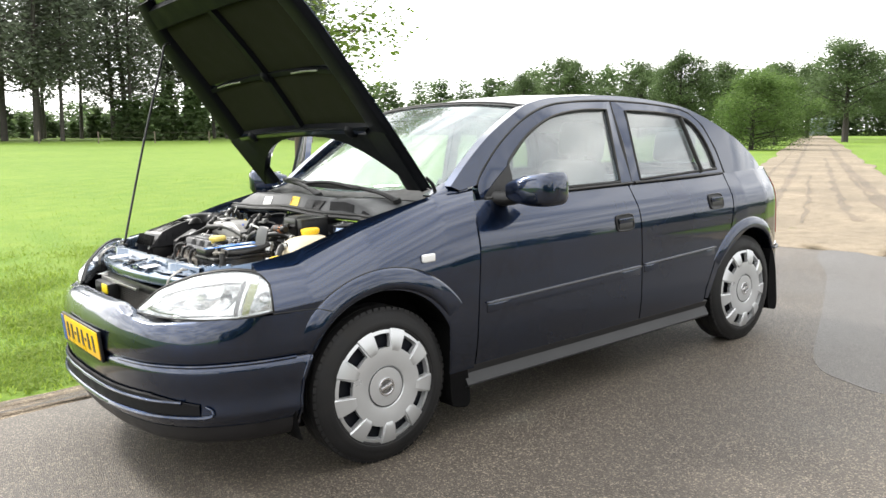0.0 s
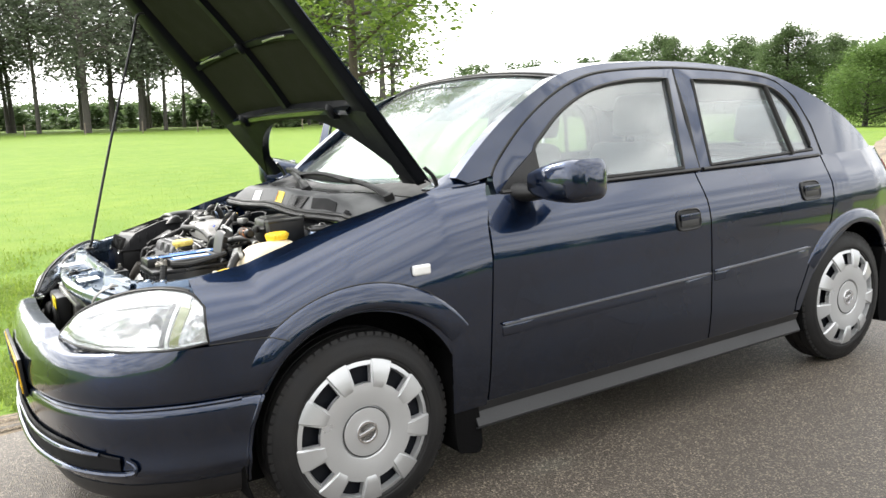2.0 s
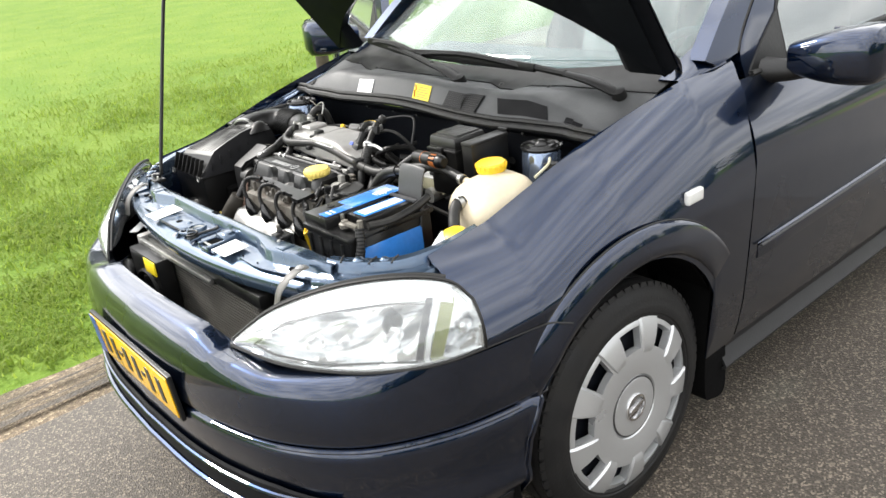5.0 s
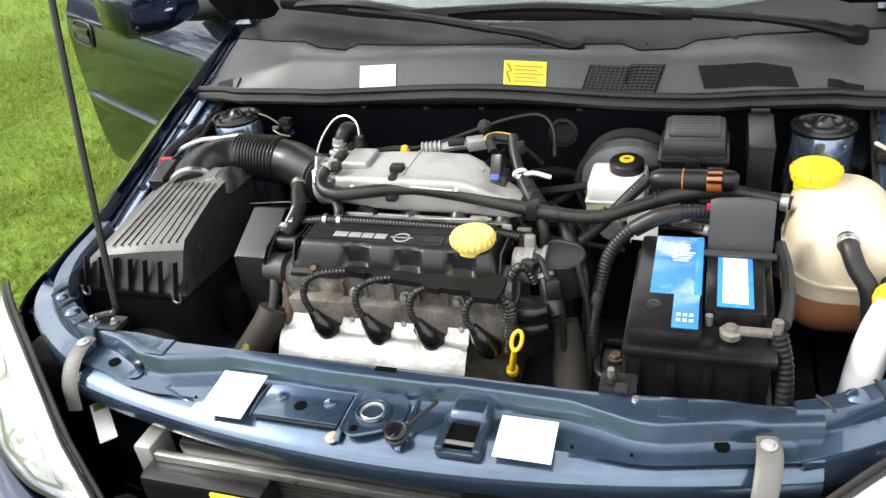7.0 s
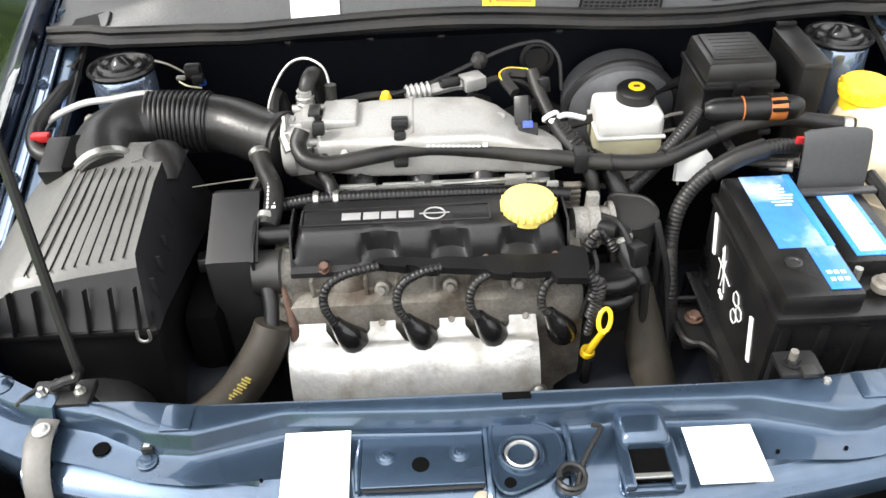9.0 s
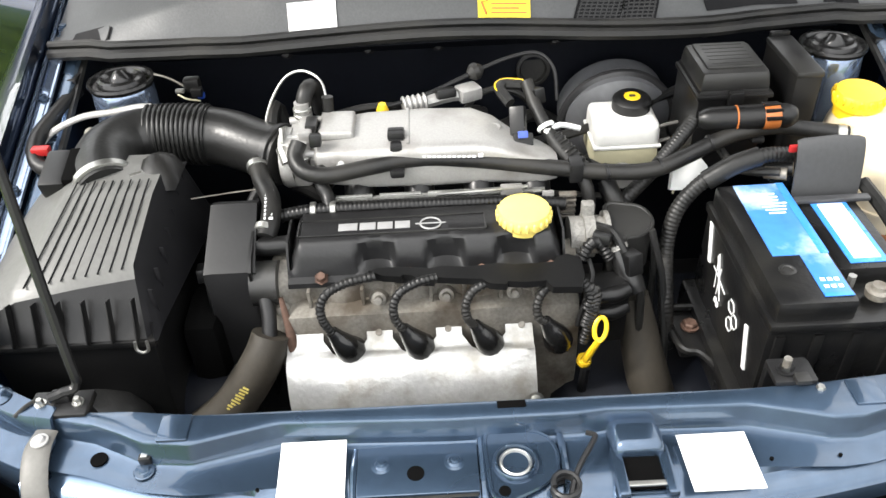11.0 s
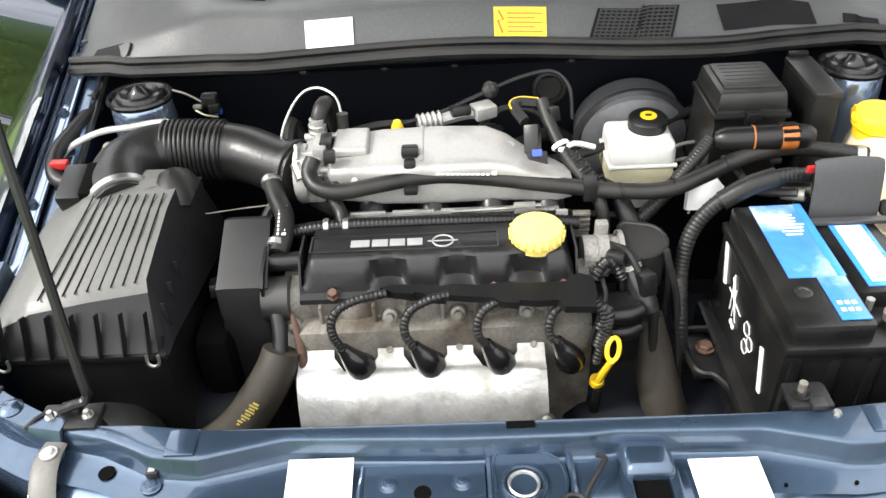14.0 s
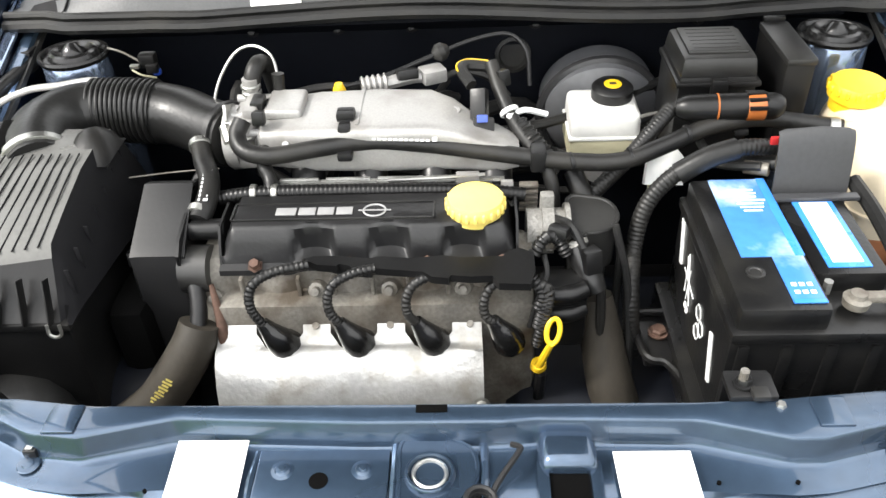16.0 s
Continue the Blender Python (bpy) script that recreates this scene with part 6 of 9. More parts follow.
rows = strip_rows(np.linspace(-0.53, 0.53, 131), slam_y)
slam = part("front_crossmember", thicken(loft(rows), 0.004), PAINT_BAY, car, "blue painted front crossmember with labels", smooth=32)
for s in (-1, 1):
    # a ridge that curves from the crossmember up to the wing, with a lower flange outside it
    ri = spline([(-0.560, 0.498, 0.826), (-0.545, 0.532, 0.826), (-0.502, 0.602, 0.827), (-0.462, 0.636, 0.830), (-0.400, 0.660, 0.838), (-0.300, 0.668, 0.850)], 5)
    ro = spline([(-0.580, 0.500, 0.826), (-0.567, 0.552, 0.826), (-0.532, 0.610, 0.827), (-0.490, 0.654, 0.830), (-0.420, 0.682, 0.838), (-0.310, 0.690, 0.850)], 5)
    fo = spline([(-0.628, 0.505, 0.797), (-0.605, 0.556, 0.799), (-0.560, 0.628, 0.801), (-0.508, 0.684, 0.806), (-0.440, 0.712, 0.814), (-0.330, 0.722, 0.826)], 5)
    rows = []
    for a, b, c in zip(ri, ro, fo):
        foot = b.lerp(c, 0.16)
        foot.z = c.z + 0.004
        rows.append(flip([tuple(a + Vector((0.004, -0.004, -0.08))), tuple(a + Vector((0, 0, -0.006))), tuple(a.lerp(b, 0.10)), tuple(a.lerp(b, 0.88)), tuple(b + Vector((0, 0, -0.005))), tuple(foot), tuple(foot.lerp(c, 0.5)), tuple(c), tuple(c + Vector((-0.003, 0.003, -0.008))), tuple(c + Vector((-0.002, 0.002, -0.05)))], s))
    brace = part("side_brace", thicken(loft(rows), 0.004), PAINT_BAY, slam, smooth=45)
    for k, r_ in ((7, 0.011), (11, 0.009)):
        m_ = ri[k].lerp(ro[k], 0.5)
        part("brace_bolt", lathe([(0.0, 0.0055), (r_ * 0.6, 0.005), (r_, 0.0025), (r_ * 1.25, 0.0)], (m_.x, m_.y * s, m_.z + 0.001), (0, 0, 1), 20), PAINT_BAY, brace)
    for k in (4, 9, 13):
        d_ = [ri[k] + Vector((0, 0, 0.001)), ri[k].lerp(ro[k], 0.5) + Vector((0, 0, 0.0018)), ro[k] + Vector((0, 0, -0.002))]
        part("brace_joint", tube([(q.x, q.y * s, q.z) for q in d_], 0.0022, 6, 2), RUBBER, brace)


def bolt(at, parent, material=ZINC, r=0.010, washer=0.014, axis=(0, 0, 1)):
    b = lathe([(0.0, 0.008), (r * 0.8, 0.008), (r, 0.006), (r, 0.0)], at, axis, 6)
    lathe([(washer, 0.0015), (washer, -0.001), (0.0, -0.001)], at, axis, 16, b)
    return part("bolt", b, material, parent)


def hole(at, r, parent, axis=(0, 0, 1)):
    # a near-black disc laid on the surface as the hole's shade
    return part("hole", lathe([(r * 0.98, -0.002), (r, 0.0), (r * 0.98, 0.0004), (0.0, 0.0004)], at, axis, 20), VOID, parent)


# labels
for y0, y1 in ((0.252, 0.184), (-0.158, -0.229)):
    rows = []
    for x in np.linspace(-0.610 if y0 > 0 else -0.626, -0.692, 8):
        rows.append([Vector((x, y0 + (y1 - y0) * t - (0.02 if y0 > 0 else 0.03) * (-0.606 - x), 0.8058 - 0.05 * max(0, -0.606 - x))) for t in np.linspace(0, 1, 4)])
    part("white_label", thicken(loft(rows), 0.0012), STICKER_W, slam, "plain white paper label")
# recessed plate with two studs and a hole
b = box((0.060, 0.124, 0.007), (-0.648, 0.110, 0.7970), 0.002)
sp_ = part("stud_plate", b, PAINT_BAY, slam)
part("plate_edge", tube([(-0.618, 0.1745, 0.797), (-0.650, 0.1755, 0.798), (-0.680, 0.1745, 0.797)], [0.003, 0.0045, 0.003], 8, 3), PAINT_BAY, sp_)
# black line drawn for the shadow along the plate's edge
part("plate_shadow_gap", tube([(-0.679, 0.170, 0.7975), (-0.680, 0.11, 0.7975), (-0.679, 0.050, 0.7970)], 0.0018, 6, 2), RUBBER, sp_)
for y in (0.147, 0.072):
    part("rivet", lathe([(0.0, 0.005), (0.003, 0.0048), (0.0035, 0.0035), (0.006, 0.003), (0.0075, 0.0008), (0.011, 0.0)], (-0.641, y, 0.8006), (0, 0, 1), 22), PAINT_BAY, slam)
hole((-0.653, 0.112, 0.8010), 0.009, slam)
# pressed beads either side of the plate and the latch
for y in (0.043, -0.040):
    part("pressed_bead", tube([(-0.612, y, 0.793), (-0.618, y, 0.7965), (-0.680, y, 0.7950), (-0.695, y, 0.789)], 0.0045, 8, 3), PAINT_BAY, slam)
for y in (0.362, -0.362):
    part("ridge_pad", box((0.034, 0.032, 0.004), (-0.600, y, 0.8265), 0.0018), PAINT_BAY, slam)
# latch ring, secondary hook, catch window
ring = [(p.x, p.y) for p in spline([(-0.606, 0.034, 0), (-0.612, -0.020, 0), (-0.640, -0.034, 0), (-0.668, -0.022, 0), (-0.686, 0.010, 0), (-0.690, 0.026, 0), (-0.680, 0.036, 0), (-0.650, 0.038, 0)], 5, True)]
part("latch_plate", plate(ring, [], lambda u, v: Vector((u, v, 0.8015)), (0, 0, -0.006)), PAINT_BAY, slam)
part("plate_rim", tube([Vector((u, v, 0.8005)) for u, v in ring] + [Vector((*ring[0], 0.8005))], 0.0026, 6, 1, smooth_path=False), PAINT_BAY, slam)
hole((-0.680, 0.024, 0.8018), 0.006, slam)
part("latch_collar", lathe([(0.0245, -0.006), (0.0235, 0.003), (0.0215, 0.006), (0.0198, 0.006), (0.0185, 0.003), (0.0180, -0.02)], (-0.6475, 0.010, 0.8015), (0, 0, 1), 32), PAINT_BAY, slam)
part("latch_ring", lathe([(0.0128, -0.012), (0.0132, 0.001), (0.0150, 0.0035), (0.0172, 0.002), (0.0172, -0.012)], (-0.6475, 0.010, 0.8015), (0, 0, 1), 28), ZINC, slam, "bright steel latch ring")
# dark disc painted in for the shade down the throat
part("latch_throat", lathe([(0.0135, -0.006), (0.0, -0.006)], (-0.6475, 0.010, 0.8015), (0, 0, 1), 20), VOID, slam)
part("latch_tongue", box((0.005, 0.014, 0.003), (-0.645, 0.008, 0.798), 0.001, Matrix.Rotation(radians(-35), 4, "Z")), ALLOY_DIRTY, slam)
part("hook_spring", tube([Vector((-0.682 + 0.013 * math.cos(a), -0.036 + 0.013 * math.sin(a), 0.797 + 0.0012 * a)) for a in (0.5 * k for k in range(30))], 0.0028, 6, 1, smooth_path=False), TRIM, slam)
part("hook_rod", tube([(-0.690, -0.040, 0.803), (-0.665, -0.050, 0.809), (-0.636, -0.070, 0.815), (-0.629, -0.073, 0.816), (-0.626, -0.064, 0.817)], 0.0030, 6, 4), TRIM, slam)
cb = bmesh.new()
for c, z in (((0.060, 0.012, 0.012), (-0.664, -0.093, 0.799)), ((0.060, 0.012, 0.012), (-0.664, -0.141, 0.799)), ((0.010, 0.058, 0.010), (-0.690, -0.117, 0.793))):
    box(c, z, 0.004, bm=cb)
part("catch_window", cb, PAINT_BAY, slam)
part("catch_block", loft([[(x, y, z) for y, z in ((-0.090, 0.797), (-0.0905, 0.806 - d), (-0.094, 0.8135 - d), (-0.100, 0.8165 - d), (-0.134, 0.8165 - d), (-0.140, 0.8135 - d), (-0.1435, 0.806 - d), (-0.144, 0.797))] for x, d in ((-0.606, 0.006), (-0.614, 0.0005), (-0.618, 0.0), (-0.637, 0.0), (-0.642, 0.0015), (-0.645, 0.005), (-0.647, 0.009))], caps=True), PAINT_BAY, slam, smooth=40)
# flat near-black blocks give the catch hole and ridge slot their shade
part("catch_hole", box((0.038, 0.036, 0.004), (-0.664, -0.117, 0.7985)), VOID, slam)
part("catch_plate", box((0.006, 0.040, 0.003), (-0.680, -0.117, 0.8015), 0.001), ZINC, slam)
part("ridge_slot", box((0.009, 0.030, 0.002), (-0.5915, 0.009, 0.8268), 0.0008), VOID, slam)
for x, y, r in ((-0.6115, 0.446, 0.009), (-0.622, -0.420, 0.009), (-0.66, 0.272, 0.002), (-0.656, 0.178, 0.002), (-0.655, -0.25, 0.002), (-0.655, -0.32, 0.002)):
    hole((x, y, 0.7972), r, slam)
part("flat_screw", lathe([(0.0, 0.003), (0.005, 0.0028), (0.006, 0.0012), (0.010, 0.001), (0.011, 0.0)], (-0.630, 0.3935, 0.7975), (0, 0, 1), 22), PAINT_BAY, slam)
part("flat_screw", lathe([(0.0, 0.003), (0.004, 0.0028), (0.005, 0.0012), (0.0085, 0.001), (0.0095, 0.0)], (-0.690, 0.052, 0.7905), (-0.15, 0, 1), 22), BEIGE, slam, "waxed beige washer screw")
part("square_clip", box((0.010, 0.013, 0.010), (-0.6185, 0.3935, 0.803), 0.002), TRIM, slam)
part("clip_head", box((0.006, 0.007, 0.002), (-0.6185, 0.3935, 0.8088), 0.0006), ZINC, slam)
bolt((-0.592, -0.318, 0.822), slam, ZINC, 0.005, 0.007)
# headlamp straps
for s, x, y in ((1, -0.596, 0.508), (-1, -0.628, -0.470)):
    b = tube([(x + 0.014, y - s * 0.002, 0.812), (x - 0.010, y, 0.811), (x - 0.036, y - s * 0.002, 0.800), (x - 0.058, y - s * 0.006, 0.778), (x - 0.070, y - s * 0.010, 0.740)], [0.0125, 0.0145, 0.0145, 0.0135, 0.0125], 12, 5, flat=0.22)
    st = part("headlamp_strap", b, STRAP, slam, "grey headlamp mounting strap")
    part("strap_head", lathe([(0.0, 0.005), (0.0045, 0.0048), (0.006, 0.003), (0.0065, 0.002), (0.0092, 0.0015), (0.0095, 0.0)], (x - 0.002, y - s * 0.001, 0.815), (0, 0, 1), 22), ALLOY, st, "bright strap screw")
# stay rod socket
b = box((0.036, 0.066, 0.010), (-0.555, 0.497, 0.820), 0.003)
box((0.014, 0.022, 0.010), (-0.548, 0.497, 0.828), 0.003, bm=b)
part("rod_socket", b, TRIM, slam, "black plastic stay rod socket")
for y in (0.5172, 0.4765):
    bolt((-0.556, y, 0.8255), slam, ZINC, 0.0040, 0.0065)
# battery corner bracket
b = box((0.032, 0.046, 0.008), (-0.570, -0.295, 0.828), 0.003)
box((0.010, 0.044, 0.05), (-0.555, -0.295, 0.806), 0.003, bm=b)
part("battery_bracket", b, TRIM, slam, "black battery hold-down bracket")
part("bracket_clip", box((0.014, 0.016, 0.007), (-0.584, -0.300, 0.834), 0.002), PLASTIC_GREY, slam)
bolt((-0.570, -0.288, 0.834), slam, TRIM, 0.0075, 0.010)
part("bracket_stud", tube([(-0.571, -0.286, 0.836), (-0.571, -0.286, 0.852)], 0.0045, 8, 1), ALLOY_GREY, slam)

# ---- radiator and what stands before it ----
rad = part("radiator", box((0.03, 0.62, 0.40), (-0.655, -0.02, 0.50), 0.004), TRIM, car, "dusty radiator behind the bumper")
fins = bmesh.new()
for k in range(44):
    box((0.008, 0.60, 0.0035), (-0.674, -0.02, 0.315 + 0.0088 * k), bm=fins)
f = part("radiator_core", fins, FIN, rad)
f["kind"] = "stuff"
part("radiator_tank", box((0.05, 0.66, 0.035), (-0.660, -0.02, 0.712), 0.008), PLASTIC, rad)
part("radiator_rail", box((0.012, 0.46, 0.014), (-0.690, 0.12, 0.700), 0.003), ZINC, rad)
part("radiator_bracket", box((0.05, 0.030, 0.09), (-0.665, 0.375, 0.665), 0.006), ALLOY, rad, "bright aluminium radiator bracket")
b = box((0.05, 0.20, 0.24), (-0.705, 0.26, 0.575), 0.012)
fan = part("fan_shroud", b, PLASTIC, car, "black auxiliary fan shroud")
part("fan_rim", lathe([(0.095, 0.0), (0.100, 0.014), (0.092, 0.020), (0.085, 0.012), (0.085, 0.0)], (-0.728, 0.24, 0.555), (-1, 0, 0.1), 36), PLASTIC, fan)
for k in range(6):
    a = k * math.pi / 3
    bl = box((0.004, 0.028, 0.07), (0, 0, 0.045), 0.002, Matrix.Rotation(radians(25), 4, "Z"))
    bl.transform(Matrix.Translation((-0.732, 0.24, 0.555)) @ Matrix.Rotation(a, 4, "X"))
    part("fan_blade", bl, PLASTIC, fan)
part("fan_hub", lathe([(0.028, 0.0), (0.026, 0.016), (0.0, 0.018)], (-0.732, 0.24, 0.555), (-1, 0, 0.1), 20), PLASTIC, fan)
part("fan_label", box((0.004, 0.075, 0.040), (-0.7325, 0.20, 0.672), 0.001), STICKER_Y, fan, "small yellow warning label")
horn = part("horn", lathe([(0.0, 0.02), (0.03, 0.018), (0.042, 0.010), (0.045, 0.0), (0.040, -0.012), (0.0, -0.015)], (-0.735, 0.395, 0.60), (-0.9, 0.2, 0.1), 28), PLASTIC, car, "round black horn behind the front bumper")
part("horn_boss", lathe([(0.016, 0.018), (0.014, 0.028), (0.0, 0.028)], (-0.735, 0.395, 0.60), (-0.9, 0.2, 0.1), 16), ZINC, horn)
part("bumper_beam", box((0.06, 1.10, 0.10), (-0.775, 0, 0.52), 0.02), METAL_DARK, car)
part("radiator_panel_label", box((0.100, 0.026, 0.003), (-0.645, 0.478, 0.702), 0.001, Matrix.Rotation(radians(47), 4, "Z")), STICKER_W, slam)
part("label_mark", box((0.018, 0.018, 0.001), (-0.620, 0.505, 0.7042), 0.0002, Matrix.Rotation(radians(47), 4, "Z")), LAMP_OLIVE, slam)
for s in (-1, 1):
    part("lamp_back_cover", box((0.10, 0.20, 0.12), (-0.525, s * 0.60, 0.69), 0.03), TRIM, car)
    part("lamp_gasket", tube([lamp_pt(u, 1, -0.004, s) + Vector((0.006, 0, 0.004)) for u in np.linspace(0.0, 0.78, 12)], 0.0045, 6, 1, smooth_path=False), RUBBER, car)

# ---- cowl under the windscreen ----
WIPER = mat("black_wiper_paint", (0.006, 0.006, 0.006), 0.5, 0.0, 0.0, 0.2, 9.0, 120.0, spec=0.25)


def cowl_lip(y):
    a = abs(y)
    return Vector((0.068 + 0.012 * math.sin(y * 7) * (a < 0.6) + 0.10 * max(0, a - 0.38) * (1.3 if y > 0 else 0.75), y, 0.950 - 0.02 * max(0, a - 0.3) - 0.05 * max(0, a - 0.45) + 0.006 * math.cos(y * 9)))


rows = []
for y in np.linspace(-0.705, 0.705, 41):
    p, w = cowl_lip(y), WS_BASE(y / 0.715)
    dip = 0.014 if -0.34 < y < -0.24 or 0.36 < y < 0.46 else 0.0
    q = min(1, max(0, (0.70 - abs(y)) / 0.24))
    rows.append([p + Vector((0, 0, -0.004)), p + Vector((0.008, 0, 0.010)), p + Vector((0.034 + dip, 0, 0.050 * q + 0.012)), p + Vector((0.050 + dip, 0, 0.062 * q + 0.012)),
                 p.lerp(w, 0.55) + Vector((0, 0, 0.020 * q - dip)), p.lerp(w, 0.85) + Vector((0, 0, -0.002)), w + Vector((-0.01, 0, 0.003))])
shelf_rows = [[q + Vector((0.0, 0, 0.003)) for q in r[4:]] for r in rows]
rows = [r[:5] for r in rows]
cowl = part("cowl", thicken(loft(rows), 0.004), COWL, car, "grey plastic cowl below the windscreen", smooth=50)
for r, off, m_ in ((0.010, Vector((-0.006, 0, 0.002)), RUBBER), (0.007, Vector((0.004, 0, 0.016)), RUBBER)):
    part("cowl_seal", tube([cowl_lip(y) + off for y in np.linspace(-0.70, 0.70, 40)], r, 8, 1, smooth_path=False), m_, cowl)


part("cowl_shelf", thicken(loft(shelf_rows), 0.004), WIPER, cowl, "black plastic shelf under the wipers", smooth=50)


def cowl_pt(y, v):
    """A place on the cowl's front face: v from the seal up."""
    p = cowl_lip(y)
    dip = 0.014 if -0.34 < y < -0.24 or 0.36 < y < 0.46 else 0.0
    q = min(1, max(0, (0.70 - abs(y)) / 0.24))
    a, b = p + Vector((0.008, 0, 0.010)), p + Vector((0.034 + dip, 0, 0.050 * q + 0.012))
    return a.lerp(b, v) + Vector((-0.0022, 0, 0.0016))


def cowl_patch(name, y0, y1, v0, v1, material, skew=0.0, label=""):
    rows = [[cowl_pt(y + skew * v, v0 + (v1 - v0) * v) for v in np.linspace(0, 1, 4)] for y in np.linspace(y0, y1, 9)]
    return part(name, thicken(loft(rows), 0.0014), material, cowl, label)


cowl_patch("white_label", 0.300, 0.222, 0.10, 0.92, STICKER_W, label="plain white label on the cowl")
ys_ob = cowl_patch("yellow_label", -0.005, -0.088, 0.10, 0.95, STICKER_Y, label="yellow high-voltage warning label")
for k in range(5):
    rows = [[cowl_pt(y, 0.28 + 0.12 * k + v) + Vector((-0.0012, 0, 0.0008)) for v in (0, 0.035)] for y in np.linspace(-0.026, -0.082 + 0.012 * (k % 2), 5)]
    part("print_bar", thicken(loft(rows), 0.0006), PRINT_ORANGE, ys_ob)
zig = tube([cowl_pt(-0.012, 0.85) + Vector((-0.001, 0, 0.001)), cowl_pt(-0.020, 0.6) + Vector((-0.001, 0, 0.001)), cowl_pt(-0.011, 0.58) + Vector((-0.001, 0, 0.001)), cowl_pt(-0.018, 0.25) + Vector((-0.001, 0, 0.001))], 0.0018, 5, 1, smooth_path=False)
part("print_bolt", zig, PRINT_ORANGE, ys_ob)
# near-black patches on the face paint the shade of sunken openings
for y0, y1, v0, v1, sk in ((-0.155, -0.288, 0.12, 0.95, -0.014), (-0.372, -0.528, 0.30, 1.0, 0.014), (-0.575, -0.632, 0.35, 0.75, 0.0), (0.668, 0.600, 0.15, 1.0, -0.008)):
    slotted = y0 == -0.155
    gr = cowl_patch("air_grille", y0, y1, v0, v1, NEAR_BLACK, sk, "black slotted air grille" if slotted else "dark patch painted as a sunken cowl panel")
    if slotted:
        for k in range(15):
            y = y0 - 0.006 + (y1 - y0 + 0.012) * k / 14
            rows = [[cowl_pt(y + dy + sk * v, v0 + (v1 - v0) * v) + Vector((-0.0015, 0, 0.001)) for v in np.linspace(0, 1, 4)] for dy in (-0.0012, 0.0012)]
            part("grille_bar", thicken(loft(rows), 0.001), PLASTIC, gr)
    for k in range(9 if slotted else 0):
        v = v0 + (v1 - v0) * (k + 0.5) / 9
        rows = [[cowl_pt(y + sk * (v - v0) / (v1 - v0), v + dv) + Vector((-0.0015, 0, 0.001)) for dv in (-0.02, 0.02)] for y in np.linspace(y0 - 0.004, y1 + 0.004, 7)]
        part("grille_bar", thicken(loft(rows), 0.001), PLASTIC, gr)


# wipers
def wiper(pivot, knee, tip, b0, b1, name="wiper"):
    w = part(name, tube([pivot, pivot.lerp(knee, 0.5) + Vector((0, 0, 0.006)), knee], [0.019, 0.018, 0.013], 10, 4, flat=0.6), WIPER, car, "black wiper arm and blade")
    part("wiper_arm", tube([knee, knee.lerp(tip, 0.5) + Vector((0, 0, 0.004)), tip], [0.0105, 0.009, 0.008], 8, 4), WIPER, w)
    mid = b0.lerp(b1, 0.5)
    part("wiper_blade", tube([b0, mid + Vector((0.004, 0, 0.004)), b1], [0.008, 0.013, 0.008], 6, 6, flat=1.6), WIPER, w)
    part("blade_bow", tube([b0.lerp(b1, 0.1), b0.lerp(b1, 0.3) + Vector((-0.006, 0, 0.012)), mid + Vector((-0.008, 0, 0.017)), b0.lerp(b1, 0.7) + Vector((-0.006, 0, 0.012)), b0.lerp(b1, 0.9)], 0.009, 6, 4), WIPER, w)
    part("pivot_cap", lathe([(0.020, -0.01), (0.018, 0.010), (0.0, 0.014)], pivot, (-0.4, 0, 1), 16), WIPER, w)


wiper(Vector((0.254, -0.632, 1.006)), Vector((0.262, -0.45, 1.042)), Vector((0.278, -0.06, 1.062)), Vector((0.262, -0.34, 1.050)), Vector((0.276, 0.24, 1.060)))
wiper(Vector((0.165, -0.128, 1.022)), Vector((0.215, 0.05, 1.044)), Vector((0.318, 0.40, 1.062)), Vector((0.262, 0.15, 1.052)), Vector((0.375, 0.60, 1.066)))

# ---- engine ----
engine = part("engine", box((0.16, 0.40, 0.34), (-0.30, 0.09, 0.60), 0.02), ALLOY_DIRTY, car, "four-cylinder engine with a black valve cover")
# cylinder head: stained casting sloping to the plugs
rows = []
for y in np.linspace(-0.105, 0.300, 60):
    w = 0.006 * math.cos((y - 0.207) / 0.0905 * 2 * math.pi)
    rows.append([(-0.300, y, 0.815), (-0.338, y, 0.808), (-0.346 - w * 0.4, y, 0.795), (-0.350 - w, y, 0.770), (-0.352 - w * 1.2, y, 0.750), (-0.366, y, 0.742), (-0.370, y, 0.722), (-0.372, y, 0.66)])
part("cylinder_head", thicken(loft(rows), 0.004), ALLOY_DIRTY, engine, "oil-stained aluminium cylinder head", smooth=50)
for y in (0.250, 0.180, 0.138, 0.090, 0.046, -0.002, -0.046, -0.085):
    part("cast_rib", box((0.010, 0.005, 0.05), (-0.357, y, 0.772), 0.002), ALLOY_DIRTY, engine)
for y, z, w in ((0.27, 0.752, 0.03), (0.205, 0.746, 0.05), (0.11, 0.748, 0.04), (0.01, 0.746, 0.05), (-0.07, 0.75, 0.03)):
    part("cast_boss", box((0.014, w, 0.012), (-0.366, y, z), 0.004), ALLOY_DIRTY, engine)
for y, z in ((0.288, 0.768), (0.160, 0.776), (0.070, 0.776), (-0.02, 0.776)):
    b = lathe([(0.0, 0.010), (0.005, 0.010), (0.006, 0.002), (0.010, 0.001), (0.013, -0.012)], (-0.358, y, z), (-1, 0, 0.5), 12)
    part("head_bolt", b, ALLOY_DIRTY, engine)

